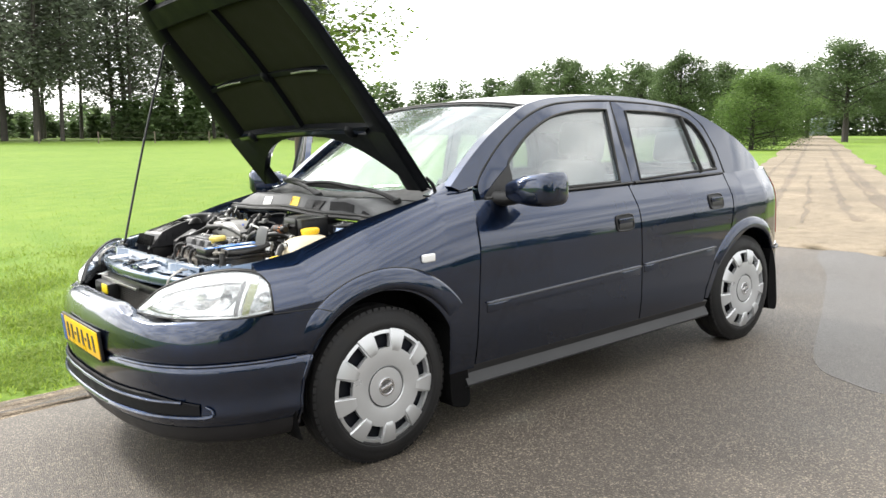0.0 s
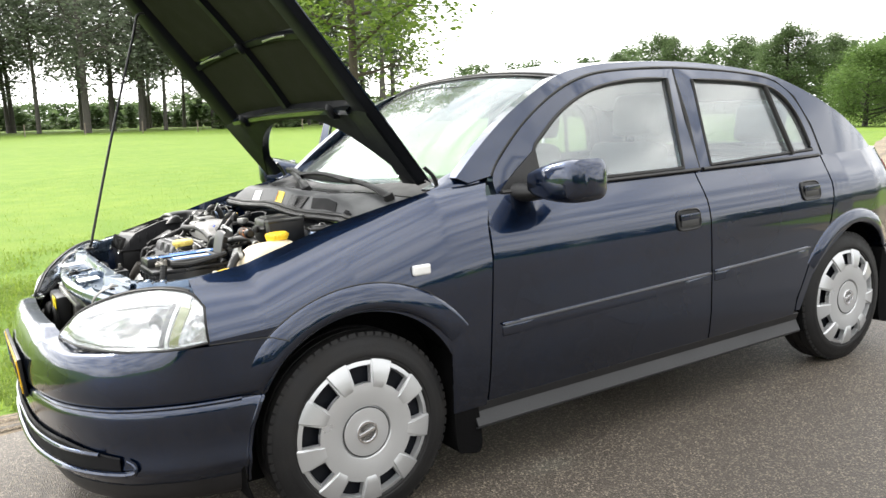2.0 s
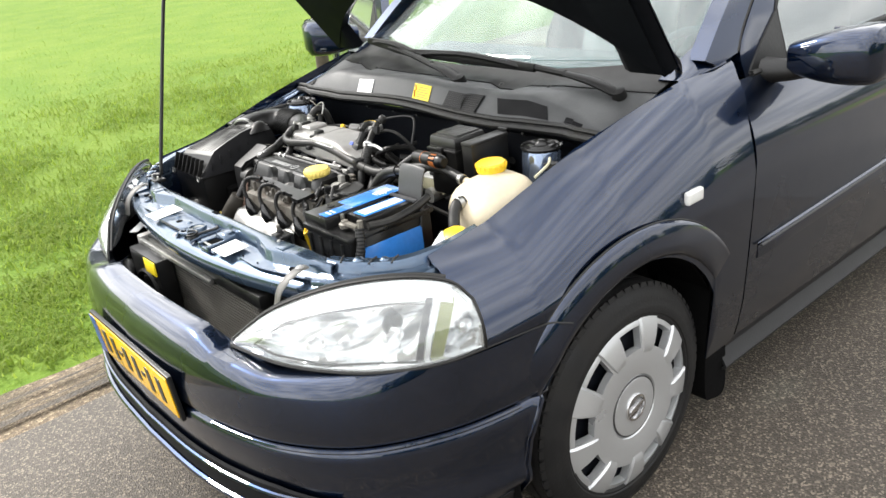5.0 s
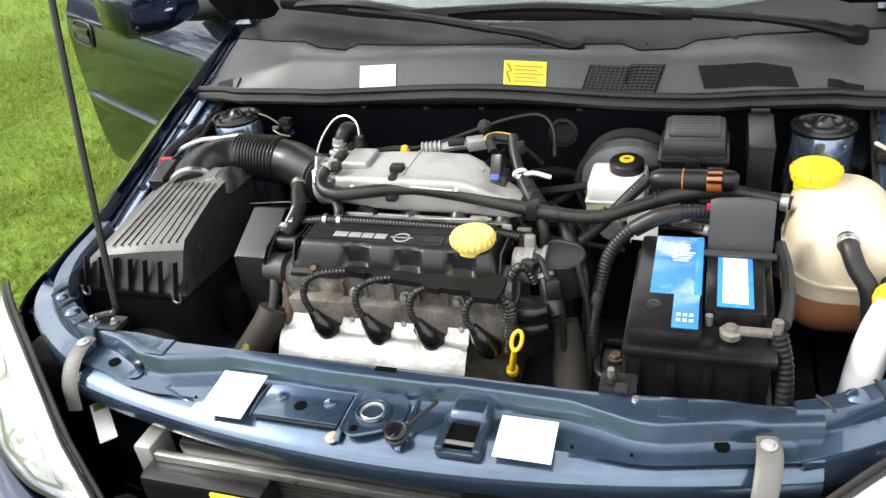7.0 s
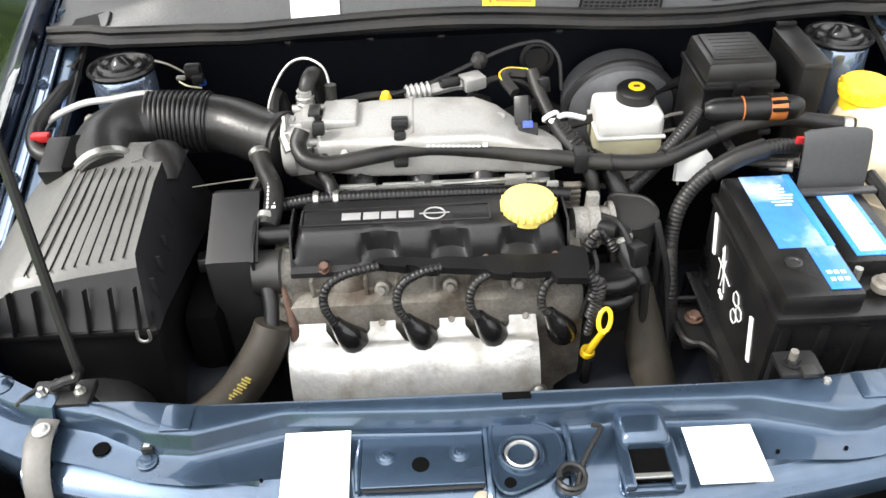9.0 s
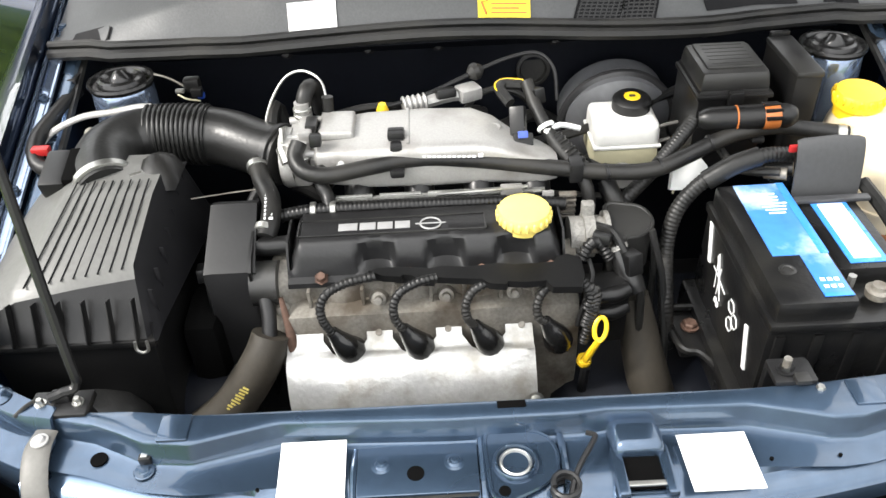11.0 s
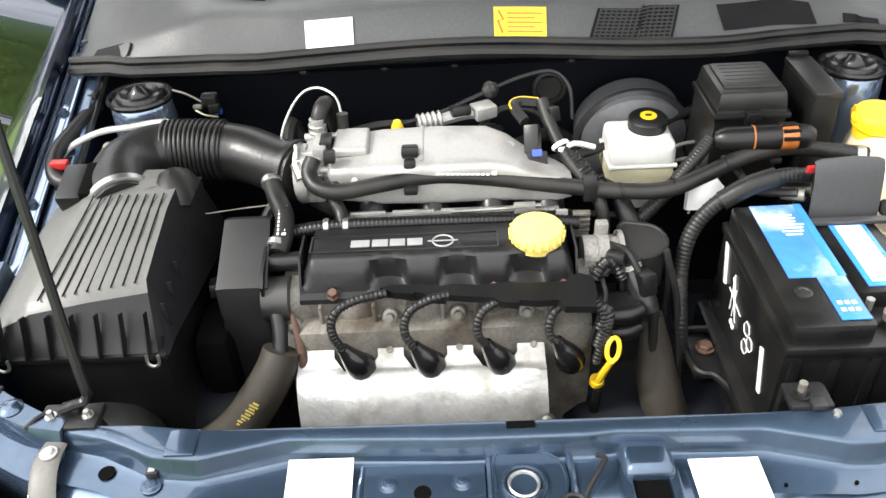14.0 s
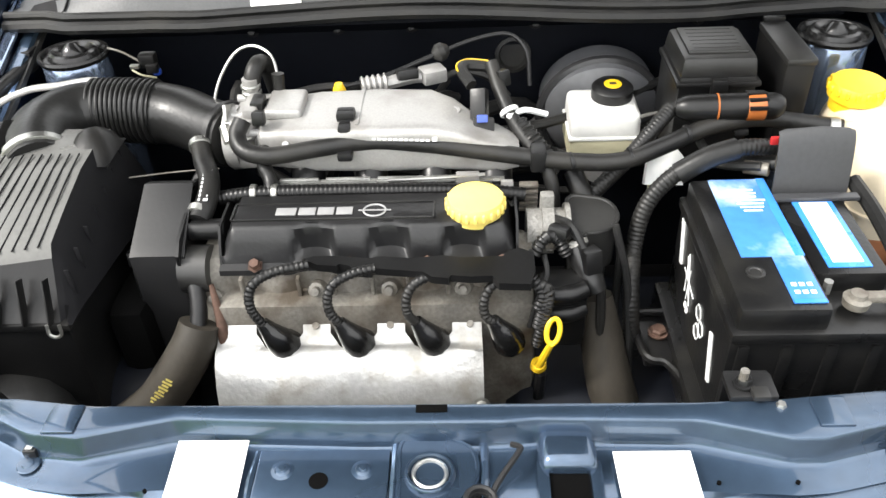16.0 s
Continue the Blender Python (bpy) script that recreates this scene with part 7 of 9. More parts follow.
# valve cover
rows = []
VC0, VC1 = 0.276, -0.088
for i in range(97):
    y = VC0 + (VC1 - VC0) * i / 96
    e = min(1, min(i, 96 - i) / 5) ** 0.5
    sc = 0.0
    for c in (0.160, 0.069, -0.022):
        d = (y - c) / 0.026
        sc += max(0, 1 - d * d) ** 0.6 if abs(d) < 1 else 0
    rows.append([(-0.256, y, 0.80), (-0.258, y, 0.80 + 0.045 * e), (-0.264, y, 0.80 + 0.053 * e), (-0.300, y, 0.80 + 0.053 * e), (-0.322, y, 0.80 + 0.051 * e), (-0.329 + 0.004 * sc, y, 0.80 + 0.047 * e),
                 (-0.335 + 0.012 * sc, y, 0.80 + 0.032 * e), (-0.340 + 0.015 * sc, y, 0.818), (-0.343 + 0.006 * sc, y, 0.808 + 0.006 * sc), (-0.352, y, 0.804 + 0.006 * sc), (-0.353, y, 0.797 + 0.006 * sc)])
cover = part("valve_cover", thicken(loft(rows), 0.004), VCOVER, engine, "matt black valve cover", smooth=45)
for y in (VC0, VC1):
    part("cover_end", plate([(-0.256, 0.80), (-0.258, 0.838), (-0.268, 0.848), (-0.32, 0.848), (-0.333, 0.83), (-0.348, 0.80)], [], lambda u, v, y=y: Vector((u, y, v)), (0, -0.003 if y > 0 else 0.003, 0)), PLASTIC, engine)
# name panel: a raised frame, and the maker's word and badge as plain shapes
b = bmesh.new()
for sz, at in (((0.002, 0.246, 0.0025), (-0.283, 0.137, 0.8535)), ((0.002, 0.246, 0.0025), (-0.316, 0.137, 0.853)), ((0.034, 0.002, 0.0025), (-0.2995, 0.260, 0.8535)), ((0.034, 0.002, 0.0025), (-0.2995, 0.014, 0.8535))):
    box(sz, at, bm=b)
part("name_frame", b, PLASTIC_GREY, cover)
for y, w in ((0.195, 0.025), (0.169, 0.021), (0.146, 0.020), (0.123, 0.020)):
    part("word_bar", box((0.015, w, 0.0014), (-0.300, y, 0.8537), 0.0005), PRINT_GREY, cover)
part("badge_ring", tube([(-0.300 + 0.0122 * math.sin(a), 0.086 + 0.0135 * math.cos(a), 0.8536) for a in (2 * math.pi * k / 28 for k in range(29))], 0.0013, 6, 1, smooth_path=False), PRINT_GREY, cover)
part("badge_bar", box((0.0022, 0.040, 0.0012), (-0.300, 0.086, 0.8538), 0.0004), PRINT_GREY, cover)
# oil filler cap
prof = [(0.0335, 0.0), (0.035, 0.004), (0.035, 0.014), (0.033, 0.019), (0.025, 0.021), (0.0, 0.021)]
b = lathe([(0.028, -0.01), (0.029, 0.0)] + prof, (-0.302, -0.037, 0.853), (0, 0, 1), 44)
cap = part("oil_cap", b, YELLOW_PALE, engine, "pale yellow knurled oil filler cap")
for k in range(22):
    a = 2 * math.pi * k / 22
    part("cap_rib", box((0.004, 0.0055, 0.013), (-0.302 + 0.0352 * math.cos(a), -0.037 + 0.0352 * math.sin(a), 0.862), 0.0018, Matrix.Rotation(a, 4, "Z"), seg=1), YELLOW_PALE, cap)
for y in (0.232, 0.205 - 0.09, 0.022, -0.068):
    part("cover_bolt", lathe([(0.0, 0.008), (0.006, 0.008), (0.007, 0.0), (0.010, 0.0)], (-0.347, y, 0.808), (-0.5, 0, 1), 6), RUST, engine)

# spark plug lead tray and leads
ring = [(0.168, -0.364), (0.150, -0.374), (0.126, -0.377), (0.124, -0.373), (0.112, -0.376), (0.105, -0.384), (0.085, -0.386), (0.083, -0.381), (0.060, -0.384), (0.025, -0.388), (0.015, -0.396), (-0.005, -0.399), (-0.007, -0.394), (-0.030, -0.397), (-0.055, -0.396), (-0.062, -0.408), (-0.098, -0.410), (-0.104, -0.390),
        (-0.104, -0.360), (-0.088, -0.352), (-0.074, -0.356), (-0.068, -0.365), (-0.020, -0.366), (0.002, -0.362), (0.04, -0.366), (0.075, -0.362), (0.09, -0.365), (0.13, -0.360), (0.155, -0.360)]
b = plate(ring, [], lambda u, v: Vector((v, u, 0.832 + 0.12 * (v + 0.352))), (0, 0, -0.010))
tray = part("lead_tray", b, PLASTIC, engine, "black plastic spark plug lead tray")
BOOT = mat("glossy_boot_rubber", (0.007, 0.007, 0.007), 0.22, 0.0, 0.0, 0.25, 12.0, 160.0, 0.05, spec=0.55)
PLUG_Y = (0.207, 0.115, 0.023, -0.068)
for k, (y, ty) in enumerate(zip(PLUG_Y, (0.160, 0.082, 0.002, -0.075))):
    p = Vector((-0.398, y - 0.004, 0.728))
    boot = part("plug_boot", tube([p + Vector((0.014, -0.004, -0.016)), p + Vector((0.002, -0.003, -0.006)), p + Vector((-0.004, 0.003, 0.010)), p + Vector((-0.004, 0.012, 0.026)), p + Vector((-0.004, 0.017, 0.036))], [0.0195, 0.020, 0.017, 0.011, 0.008], 14, 4), BOOT, engine, "black rubber spark plug boot")
    q = p + Vector((-0.004, 0.017, 0.033))
    top = Vector((-0.374 - 0.004 * k, ty, 0.829 - 0.004 * k))
    h = top.z - 0.829
    part("plug_lead", tube([q, Vector((-0.402, y + 0.022, 0.783 + h)), Vector((-0.398, y + 0.023, 0.803 + h)), Vector((-0.392, y + 0.013, 0.820 + h)), Vector((-0.384, y - 0.012, 0.829 + h)), top], 0.0058, 10, 6, 0.11, 0.0058), HOSE, engine)

# exhaust heat shield with notches for the boots
ring = [(0.283, -0.016), (0.279, -0.021)]
for y in PLUG_Y[:3]:
    ring += [(y + 0.033, -0.021), (y + 0.029, -0.017), (y + 0.029, 0.020), (y + 0.017, 0.036), (y, 0.042), (y - 0.017, 0.036), (y - 0.029, 0.020), (y - 0.029, -0.017), (y - 0.033, -0.021)]
ring += [(-0.036, -0.021), (-0.041, -0.016), (-0.043, 0.05), (-0.044, 0.14), (0.0, 0.142), (0.10, 0.142), (0.20, 0.142), (0.280, 0.142), (0.285, 0.06)]
SH_S, SH_X, SH_Z = (-0.021, -0.012, 0, 0.012, 0.026, 0.034, 0.042, 0.065, 0.09, 0.115, 0.145), (-0.3695, -0.3715, -0.375, -0.382, -0.392, -0.398, -0.409, -0.428, -0.444, -0.455, -0.460), (0.7515, 0.7485, 0.744, 0.738, 0.728, 0.722, 0.7215, 0.706, 0.686, 0.662, 0.630)
own = bmesh.new()
vv = [own.verts.new((u, v, 0)) for u, v in ring]
ee = [own.edges.new((vv[i], vv[(i + 1) % len(vv)])) for i in range(len(vv))]
bmesh.ops.triangle_fill(own, use_beauty=True, use_dissolve=False, edges=ee, normal=(0, 0, 1))
for cut in SH_S[1:-1]:
    bmesh.ops.bisect_plane(own, geom=list(own.verts) + list(own.edges) + list(own.faces), plane_co=(0, cut, 0), plane_no=(0, 1, 0))
for q in own.verts:
    u, v = q.co.x, q.co.y
    q.co = Vector((ease(v, SH_S, SH_X) - 0.0045 * math.sin(u * 40) * (v > 0.05) - 0.002 * math.sin(u * 95 + 30 * v) * (v > 0.06), u, ease(v, SH_S, SH_Z)))
shield = part("heat_shield", thicken(own, 0.002), SHIELD, engine, "bright pressed aluminium exhaust heat shield", smooth=60)
part("stay_bracket", tube([(-0.360, 0.287, 0.790), (-0.372, 0.282, 0.765), (-0.388, 0.277, 0.735), (-0.400, 0.276, 0.705)], [0.003, 0.0050, 0.0065, 0.006], 8, 4, flat=0.45), RUST, engine, "rusty brown stay bracket")
for y in (0.276, 0.162, 0.070, -0.028):
    b = lathe([(0.0, 0.007), (0.0045, 0.007), (0.005, 0.0), (0.009, 0.0), (0.0095, -0.003)], (-0.379, y, 0.735), (-0.6, 0, 0.8), 10)
    part("shield_bolt", b, RUST if y > 0.2 else ALLOY_DIRTY, shield)
part("shield_bolt", lathe([(0.0, 0.010), (0.006, 0.010), (0.0075, 0.0), (0.012, 0.0)], (-0.452, -0.040, 0.668), (-1, 0, 0.4), 10), ZINC, shield)

# timing belt cover
TIMING = mat("timing_cover_plastic", (0.010, 0.010, 0.0105), 0.42, 0.0, 0.0, 0.2, 9.0, 200.0, 0.015, spec=0.36)
rows = []
for x, z, w in ((-0.240, 0.80, 0.0), (-0.245, 0.866, 0.0), (-0.258, 0.871, 0.0), (-0.336, 0.832, 0.002), (-0.348, 0.824, 0.003), (-0.352, 0.80, 0.0), (-0.350, 0.66, -0.004)):
    rows.append([(x, 0.318 - w, z), (x, 0.325, z + 0.001), (x, 0.372, z + 0.001), (x, 0.380 + w, z), (x, 0.382 + w, z - 0.05), (x, 0.382, 0.60)])
part("timing_cover", thicken(loft(rows), 0.004), TIMING, engine, "black timing belt cover", smooth=40)
part("timing_side", plate([(-0.235, 0.60), (-0.238, 0.865), (-0.34, 0.843), (-0.356, 0.83), (-0.356, 0.60)], [], lambda u, v: Vector((u, 0.319, v)), (0, 0.004, 0)), PLASTIC, engine)
part("timing_neck", tube([(-0.335, 0.325, 0.795), (-0.335, 0.29, 0.795)], 0.030, 18, 1), PLASTIC_GREY, engine)
# crankcase breather from the cover's end
part("breather_pipe", tube([(-0.304, 0.272, 0.833), (-0.304, 0.315, 0.832), (-0.300, 0.318, 0.835)], 0.013, 12, 3), PLASTIC, engine)
part("breather_hose", tube([(-0.298, 0.306, 0.842), (-0.275, 0.301, 0.852), (-0.240, 0.303, 0.862), (-0.205, 0.318, 0.872), (-0.170, 0.329, 0.880)], 0.0135, 12, 5), HOSE, engine, "black breather hose with white print")
b = bmesh.new()
for k in range(8):
    box((0.0042, 0.0055 - 0.002 * (k % 3 == 1), 0.001), (-0.283 + 0.0068 * k, 0.2975 + 0.00035 * k, 0.8626 + 0.0017 * k), 0, Matrix.Rotation(radians(-14), 4, "Y"), bm=b)
    box((0.0042, 0.0025, 0.001), (-0.283 + 0.0068 * k, 0.3055 + 0.00035 * k, 0.8632 + 0.0017 * k), 0, Matrix.Rotation(radians(-14), 4, "Y"), bm=b)
part("hose_print", b, PRINT_WHITE, engine, "white printed bars on the hose")
for p, d in ((Vector((-0.286, 0.307, 0.846)), Vector((0.9, -0.2, 0.35))), (Vector((-0.178, 0.327, 0.878)), Vector((0.9, 0.3, 0.25)))):
    part("hose_clamp", lathe([(0.0145, -0.005), (0.0158, -0.004), (0.0158, 0.004), (0.0145, 0.005)], p, d, 18), ZINC, engine)

# intake: throttle body and plenum
rows = []
for y, x0, x1, z0, z1 in ((0.250, -0.190, -0.115, 0.860, 0.895), (0.238, -0.203, -0.100, 0.855, 0.910), (0.17, -0.212, -0.092, 0.850, 0.916), (0.09, -0.214, -0.090, 0.848, 0.917), (0.02, -0.212, -0.094, 0.848, 0.916), (-0.01, -0.212, -0.110, 0.848, 0.910),
                          (-0.040, -0.214, -0.138, 0.848, 0.898), (-0.075, -0.216, -0.160, 0.850, 0.890), (-0.095, -0.210, -0.172, 0.852, 0.882)):
    cx, cz, hx, hz = (x0 + x1) / 2, (z0 + z1) / 2, (x1 - x0) / 2, (z1 - z0) / 2
    rows.append([(cx + hx * math.copysign(abs(math.cos(a)) ** 0.30, math.cos(a)), y, cz + hz * math.copysign(abs(math.sin(a)) ** 0.30, math.sin(a))) for a in (2 * math.pi * k / 28 for k in range(28))])
plen = part("intake_plenum", loft(rows, ring=True, caps=True), ALLOY, engine, "cast aluminium intake plenum", smooth=28)
part("plenum_pad", box((0.064, 0.050, 0.014), (-0.142, 0.212, 0.918), 0.006, seg=3), ALLOY, plen)
part("plenum_rib", box((0.100, 0.005, 0.0035), (-0.150, 0.112, 0.9165), 0.0015), ALLOY, plen)
part("plenum_boss", lathe([(0.009, -0.01), (0.008, 0.006), (0.004, 0.006), (0.0035, 0.0), (0.0, 0.0)], (-0.150, -0.012, 0.903), (-0.2, 0, 1), 14), ALLOY, plen)
b = box((0.075, 0.030, 0.070), (-0.150, 0.266, 0.880), 0.008)
box((0.050, 0.020, 0.020), (-0.150, 0.255, 0.918), 0.005, bm=b)
lathe([(0.043, -0.006), (0.044, 0.006), (0.040, 0.012)], (-0.150, 0.283, 0.874), (0, 1, 0), 28, b)
thr = part("throttle_body", b, ALLOY, engine, "aluminium throttle body")
for x, z in ((-0.120, 0.917), (-0.160, 0.912), (-0.186, 0.900)):
    part("throttle_spindle", tube([(x, 0.282, z), (x, 0.232, z)], 0.0055, 10, 1), ALLOY, thr)
part("throttle_lever", box((0.046, 0.005, 0.022), (-0.150, 0.288, 0.912), 0.002, Matrix.Rotation(radians(25), 4, "Y")), ZINC, thr)
part("return_spring", tube([(-0.140 + 0.010 * math.cos(a), 0.240 + 0.0016 * a, 0.912 + 0.010 * math.sin(a)) for a in (0.6 * k for k in range(28))], 0.0016, 5, 1, smooth_path=False), ZINC, thr)
part("pocket", box((0.030, 0.016, 0.012), (-0.150, 0.247, 0.9255), 0.002), PLASTIC_GREY, thr)
for x, r, z in ((-0.118, 0.011, 0.945), (-0.185, 0.009, 0.915)):
    part("throttle_port", tube([(x, 0.262, 0.895), (x, 0.262, z)], r, 12, 1), ALLOY, thr)
part("vacuum_hose", tube([(-0.116, 0.262, 0.928), (-0.110, 0.258, 0.948), (-0.094, 0.252, 0.956), (-0.074, 0.247, 0.940), (-0.062, 0.244, 0.90)], 0.0115, 12, 4), HOSE, thr)
part("vacuum_stub", tube([(-0.110, 0.228, 0.905), (-0.105, 0.226, 0.945)], 0.0085, 10, 1), HOSE, thr)
for z in (0.925, 0.934, 0.895):
    part("port_clamp", lathe([(0.0125, -0.003), (0.0135, -0.002), (0.0135, 0.002), (0.0125, 0.003)], (-0.118 if z > 0.9 else -0.185, 0.262, z), (0, 0, 1), 16), ZINC, thr)
part("steel_pipe", tube([(-0.10, 0.228, 0.940), (-0.085, 0.236, 0.962), (-0.070, 0.262, 0.970), (-0.072, 0.290, 0.960), (-0.09, 0.315, 0.925), (-0.105, 0.325, 0.885), (-0.11, 0.33, 0.82)], 0.0021, 8, 5), ZINC, thr, "bent bright steel pipe")
# fuel rail and the dark runners below the plenum
b = bmesh.new()
for y in (0.185, 0.100, 0.015, -0.065):
    tube([(-0.165, y, 0.86), (-0.205, y, 0.835), (-0.235, y, 0.79)], 0.022, 12, 4, bm=b)
part("intake_runner", b, PLASTIC, engine)["kind"] = "stuff"
part("fuel_rail", tube([(-0.228, 0.225, 0.848), (-0.228, 0.08, 0.8485), (-0.228, -0.075, 0.848)], 0.0042, 8, 2), ZINC, engine)
part("fuel_pipe", tube([(-0.232, 0.075, 0.853), (-0.233, 0.0, 0.856), (-0.232, -0.050, 0.858)], 0.0028, 8, 2), ZINC, engine)
part("rail_bracket", box((0.010, 0.030, 0.014), (-0.230, -0.028, 0.853), 0.002), ALLOY, engine)
for y in (0.18, 0.10, 0.02, -0.05):
    part("injector_plug", box((0.024, 0.020, 0.026), (-0.240, y, 0.836), 0.005), PLASTIC, engine)
part("cross_hose", tube([(-0.254, 0.29, 0.845), (-0.252, 0.235, 0.850), (-0.250, 0.10, 0.849), (-0.250, -0.03, 0.846), (-0.250, -0.10, 0.838)], 0.0095, 10, 5, 0.05, 0.006), PLASTIC, engine)
for y in (0.245, 0.218):
    part("hose_clamp", lathe([(0.0108, -0.004), (0.0118, -0.003), (0.0118, 0.003), (0.0108, 0.004)], (-0.252, y, 0.850), (0, 1, 0), 16), ZINC, engine)
part("small_hose", tube([(-0.200, 0.235, 0.885), (-0.222, 0.234, 0.872), (-0.235, 0.226, 0.860), (-0.252, 0.222, 0.850)], 0.0095, 10, 4), HOSE, engine)

# the long water hose across to the expansion tank
hose_pts = [(-0.185, 0.262, 0.918), (-0.200, 0.268, 0.905), (-0.220, 0.256, 0.894), (-0.228, 0.222, 0.890), (-0.216, 0.160, 0.893), (-0.205, 0.105, 0.894), (-0.205, 0.02, 0.888), (-0.214, -0.08, 0.876), (-0.222, -0.165, 0.868), (-0.222, -0.225, 0.868), (-0.205, -0.278, 0.878), (-0.180, -0.340, 0.890), (-0.165, -0.405, 0.893), (-0.168, -0.455, 0.888), (-0.180, -0.510, 0.884)]
wh = part("water_hose", tube(hose_pts, 0.0115, 14, 5), HOSE, engine, "long dark rubber water hose")
b = bmesh.new()
for k in range(11):
    y = 0.090 - 0.0068 * k
    box((0.0026, 0.0050, 0.0008), (-0.2145, y, 0.9035 - 0.0004 * k), 0, Matrix.Rotation(radians(-50), 4, "Y"), bm=b)
    if k < 10:
        box((0.0010, 0.0058, 0.0008), (-0.2105, y, 0.9062 - 0.0004 * k), 0, Matrix.Rotation(radians(-40), 4, "Y"), bm=b)
box((0.0060, 0.0065, 0.0008), (-0.2130, 0.013, 0.9005), 0, Matrix.Rotation(radians(-45), 4, "Y"), bm=b)
part("hose_print", b, PRINT_WHITE, wh, "white printed bars on the hose")
b = box((0.030, 0.018, 0.030), (-0.195, 0.128, 0.902), 0.005)
part("hose_clip", b, TRIM, wh, "black plastic hose clip")
part("clip_strap", box((0.022, 0.024, 0.012), (-0.178, 0.128, 0.920), 0.004), TRIM, wh)
part("clip_foot", box((0.028, 0.020, 0.012), (-0.214, 0.128, 0.884), 0.004), TRIM, wh)
for k in range(4):
    part("clip_tooth", box((0.006, 0.021, 0.006), (-0.176 - 0.012 * k, 0.128, 0.924 - 0.009 * k), 0.001), TRIM, wh)
part("hose_clip", box((0.030, 0.020, 0.030), (-0.216, -0.118, 0.872), 0.005), TRIM, wh)
part("hose_clip", box((0.030, 0.018, 0.010), (-0.165, -0.385, 0.879), 0.004), TRIM, wh)
part("hose_clamp", lathe([(0.0125, -0.006), (0.0135, -0.005), (0.0135, 0.005), (0.0125, 0.006)], (-0.179, -0.500, 0.8845), (0.2, 1, 0), 16), ZINC, wh)

# sensor plug, looms behind the plenum
b = box((0.017, 0.022, 0.044), (-0.150, -0.045, 0.913), 0.003, Matrix.Rotation(radians(35), 4, "Y") @ Matrix.Rotation(radians(-20), 4, "Z"))
box((0.021, 0.028, 0.022), (-0.170, -0.050, 0.893), 0.003, Matrix.Rotation(radians(35), 4, "Y"), bm=b)
plug = part("sensor_plug", b, PLASTIC, engine)
part("plug_tab", box((0.004, 0.014, 0.010), (-0.184, -0.048, 0.912), 0.001, Matrix.Rotation(radians(35), 4, "Y")), PLATE_B, plug)
part("sensor_loom", tube([(-0.135, -0.035, 0.935), (-0.110, -0.022, 0.945), (-0.095, -0.030, 0.945), (-0.095, -0.055, 0.943)], 0.008, 8, 4), RUBBER, engine)
part("yellow_wire", tube([(-0.131, -0.028, 0.940), (-0.108, -0.015, 0.950), (-0.090, -0.030, 0.951), (-0.094, -0.058, 0.950)], 0.0014, 5, 4), YELLOW, engine)
part("vent_hose", tube([(-0.10, -0.062, 0.950), (-0.130, -0.072, 0.925), (-0.165, -0.090, 0.897), (-0.195, -0.112, 0.875), (-0.225, -0.135, 0.845), (-0.24, -0.14, 0.78)], 0.0095, 10, 5), HOSE, engine)
part("ribbed_loom", tube([(-0.165, -0.095, 0.893), (-0.192, -0.118, 0.876), (-0.205, -0.132, 0.862)], 0.0125, 10, 4, 0.12, 0.007), HOSE, engine)
part("cable_tie", lathe([(0.0125, -0.003), (0.0135, 0.0), (0.0125, 0.003)], (-0.155, -0.084, 0.906), (-0.7, -0.4, -0.6), 14), WHITE_PLASTIC, engine)
part("cable_tie", tube([(-0.168, -0.082, 0.905), (-0.150, -0.105, 0.905), (-0.145, -0.135, 0.895)], 0.004, 6, 3), WHITE_PLASTIC, engine)
part("alternator_plate", box((0.006, 0.016, 0.040), (-0.240, -0.078, 0.834), 0.002), ALLOY, engine)
for k in range(5):
    part("cooling_fin", box((0.010, 0.024, 0.0045), (-0.236, -0.106, 0.808 + 0.009 * k), 0.001), ALLOY_DIRTY, engine)
# throttle cable over the plenum
cab = part("throttle_cable", tube([(-0.075, 0.16, 0.905), (-0.060, 0.09, 0.915), (-0.035, 0.02, 0.933), (-0.010, -0.04, 0.945), (0.005, -0.09, 0.945), (-0.01, -0.115, 0.925), (-0.03, -0.120, 0.88)], 0.0032, 8, 5), TRIM, engine)
part("cable_grommet", lathe([(0.006, -0.012), (0.013, -0.004), (0.013, 0.004), (0.006, 0.012)], (-0.030, 0.008, 0.936), (0.35, -0.85, 0.25), 14), RUBBER, cab)
part("yellow_cap", lathe([(0.0085, -0.012), (0.0095, 0.0), (0.0055, 0.010), (0.0, 0.0105)], (-0.080, 0.150, 0.906), (0, 0, 1), 12), YELLOW, engine)
b = tube([(-0.070, 0.120, 0.905), (-0.060, 0.085, 0.905)], 0.013, 10, 2, 0.15, 0.008)
box((0.03, 0.035, 0.02), (-0.050, 0.020, 0.912), 0.004, Matrix.Rotation(radians(25), 4, "Z"), bm=b)
tube([(-0.060, 0.085, 0.905), (-0.052, 0.045, 0.910), (-0.05, 0.02, 0.908)], 0.010, 8, 3, bm=b)
part("idle_valve", b, ALLOY, engine, "aluminium idle valve")

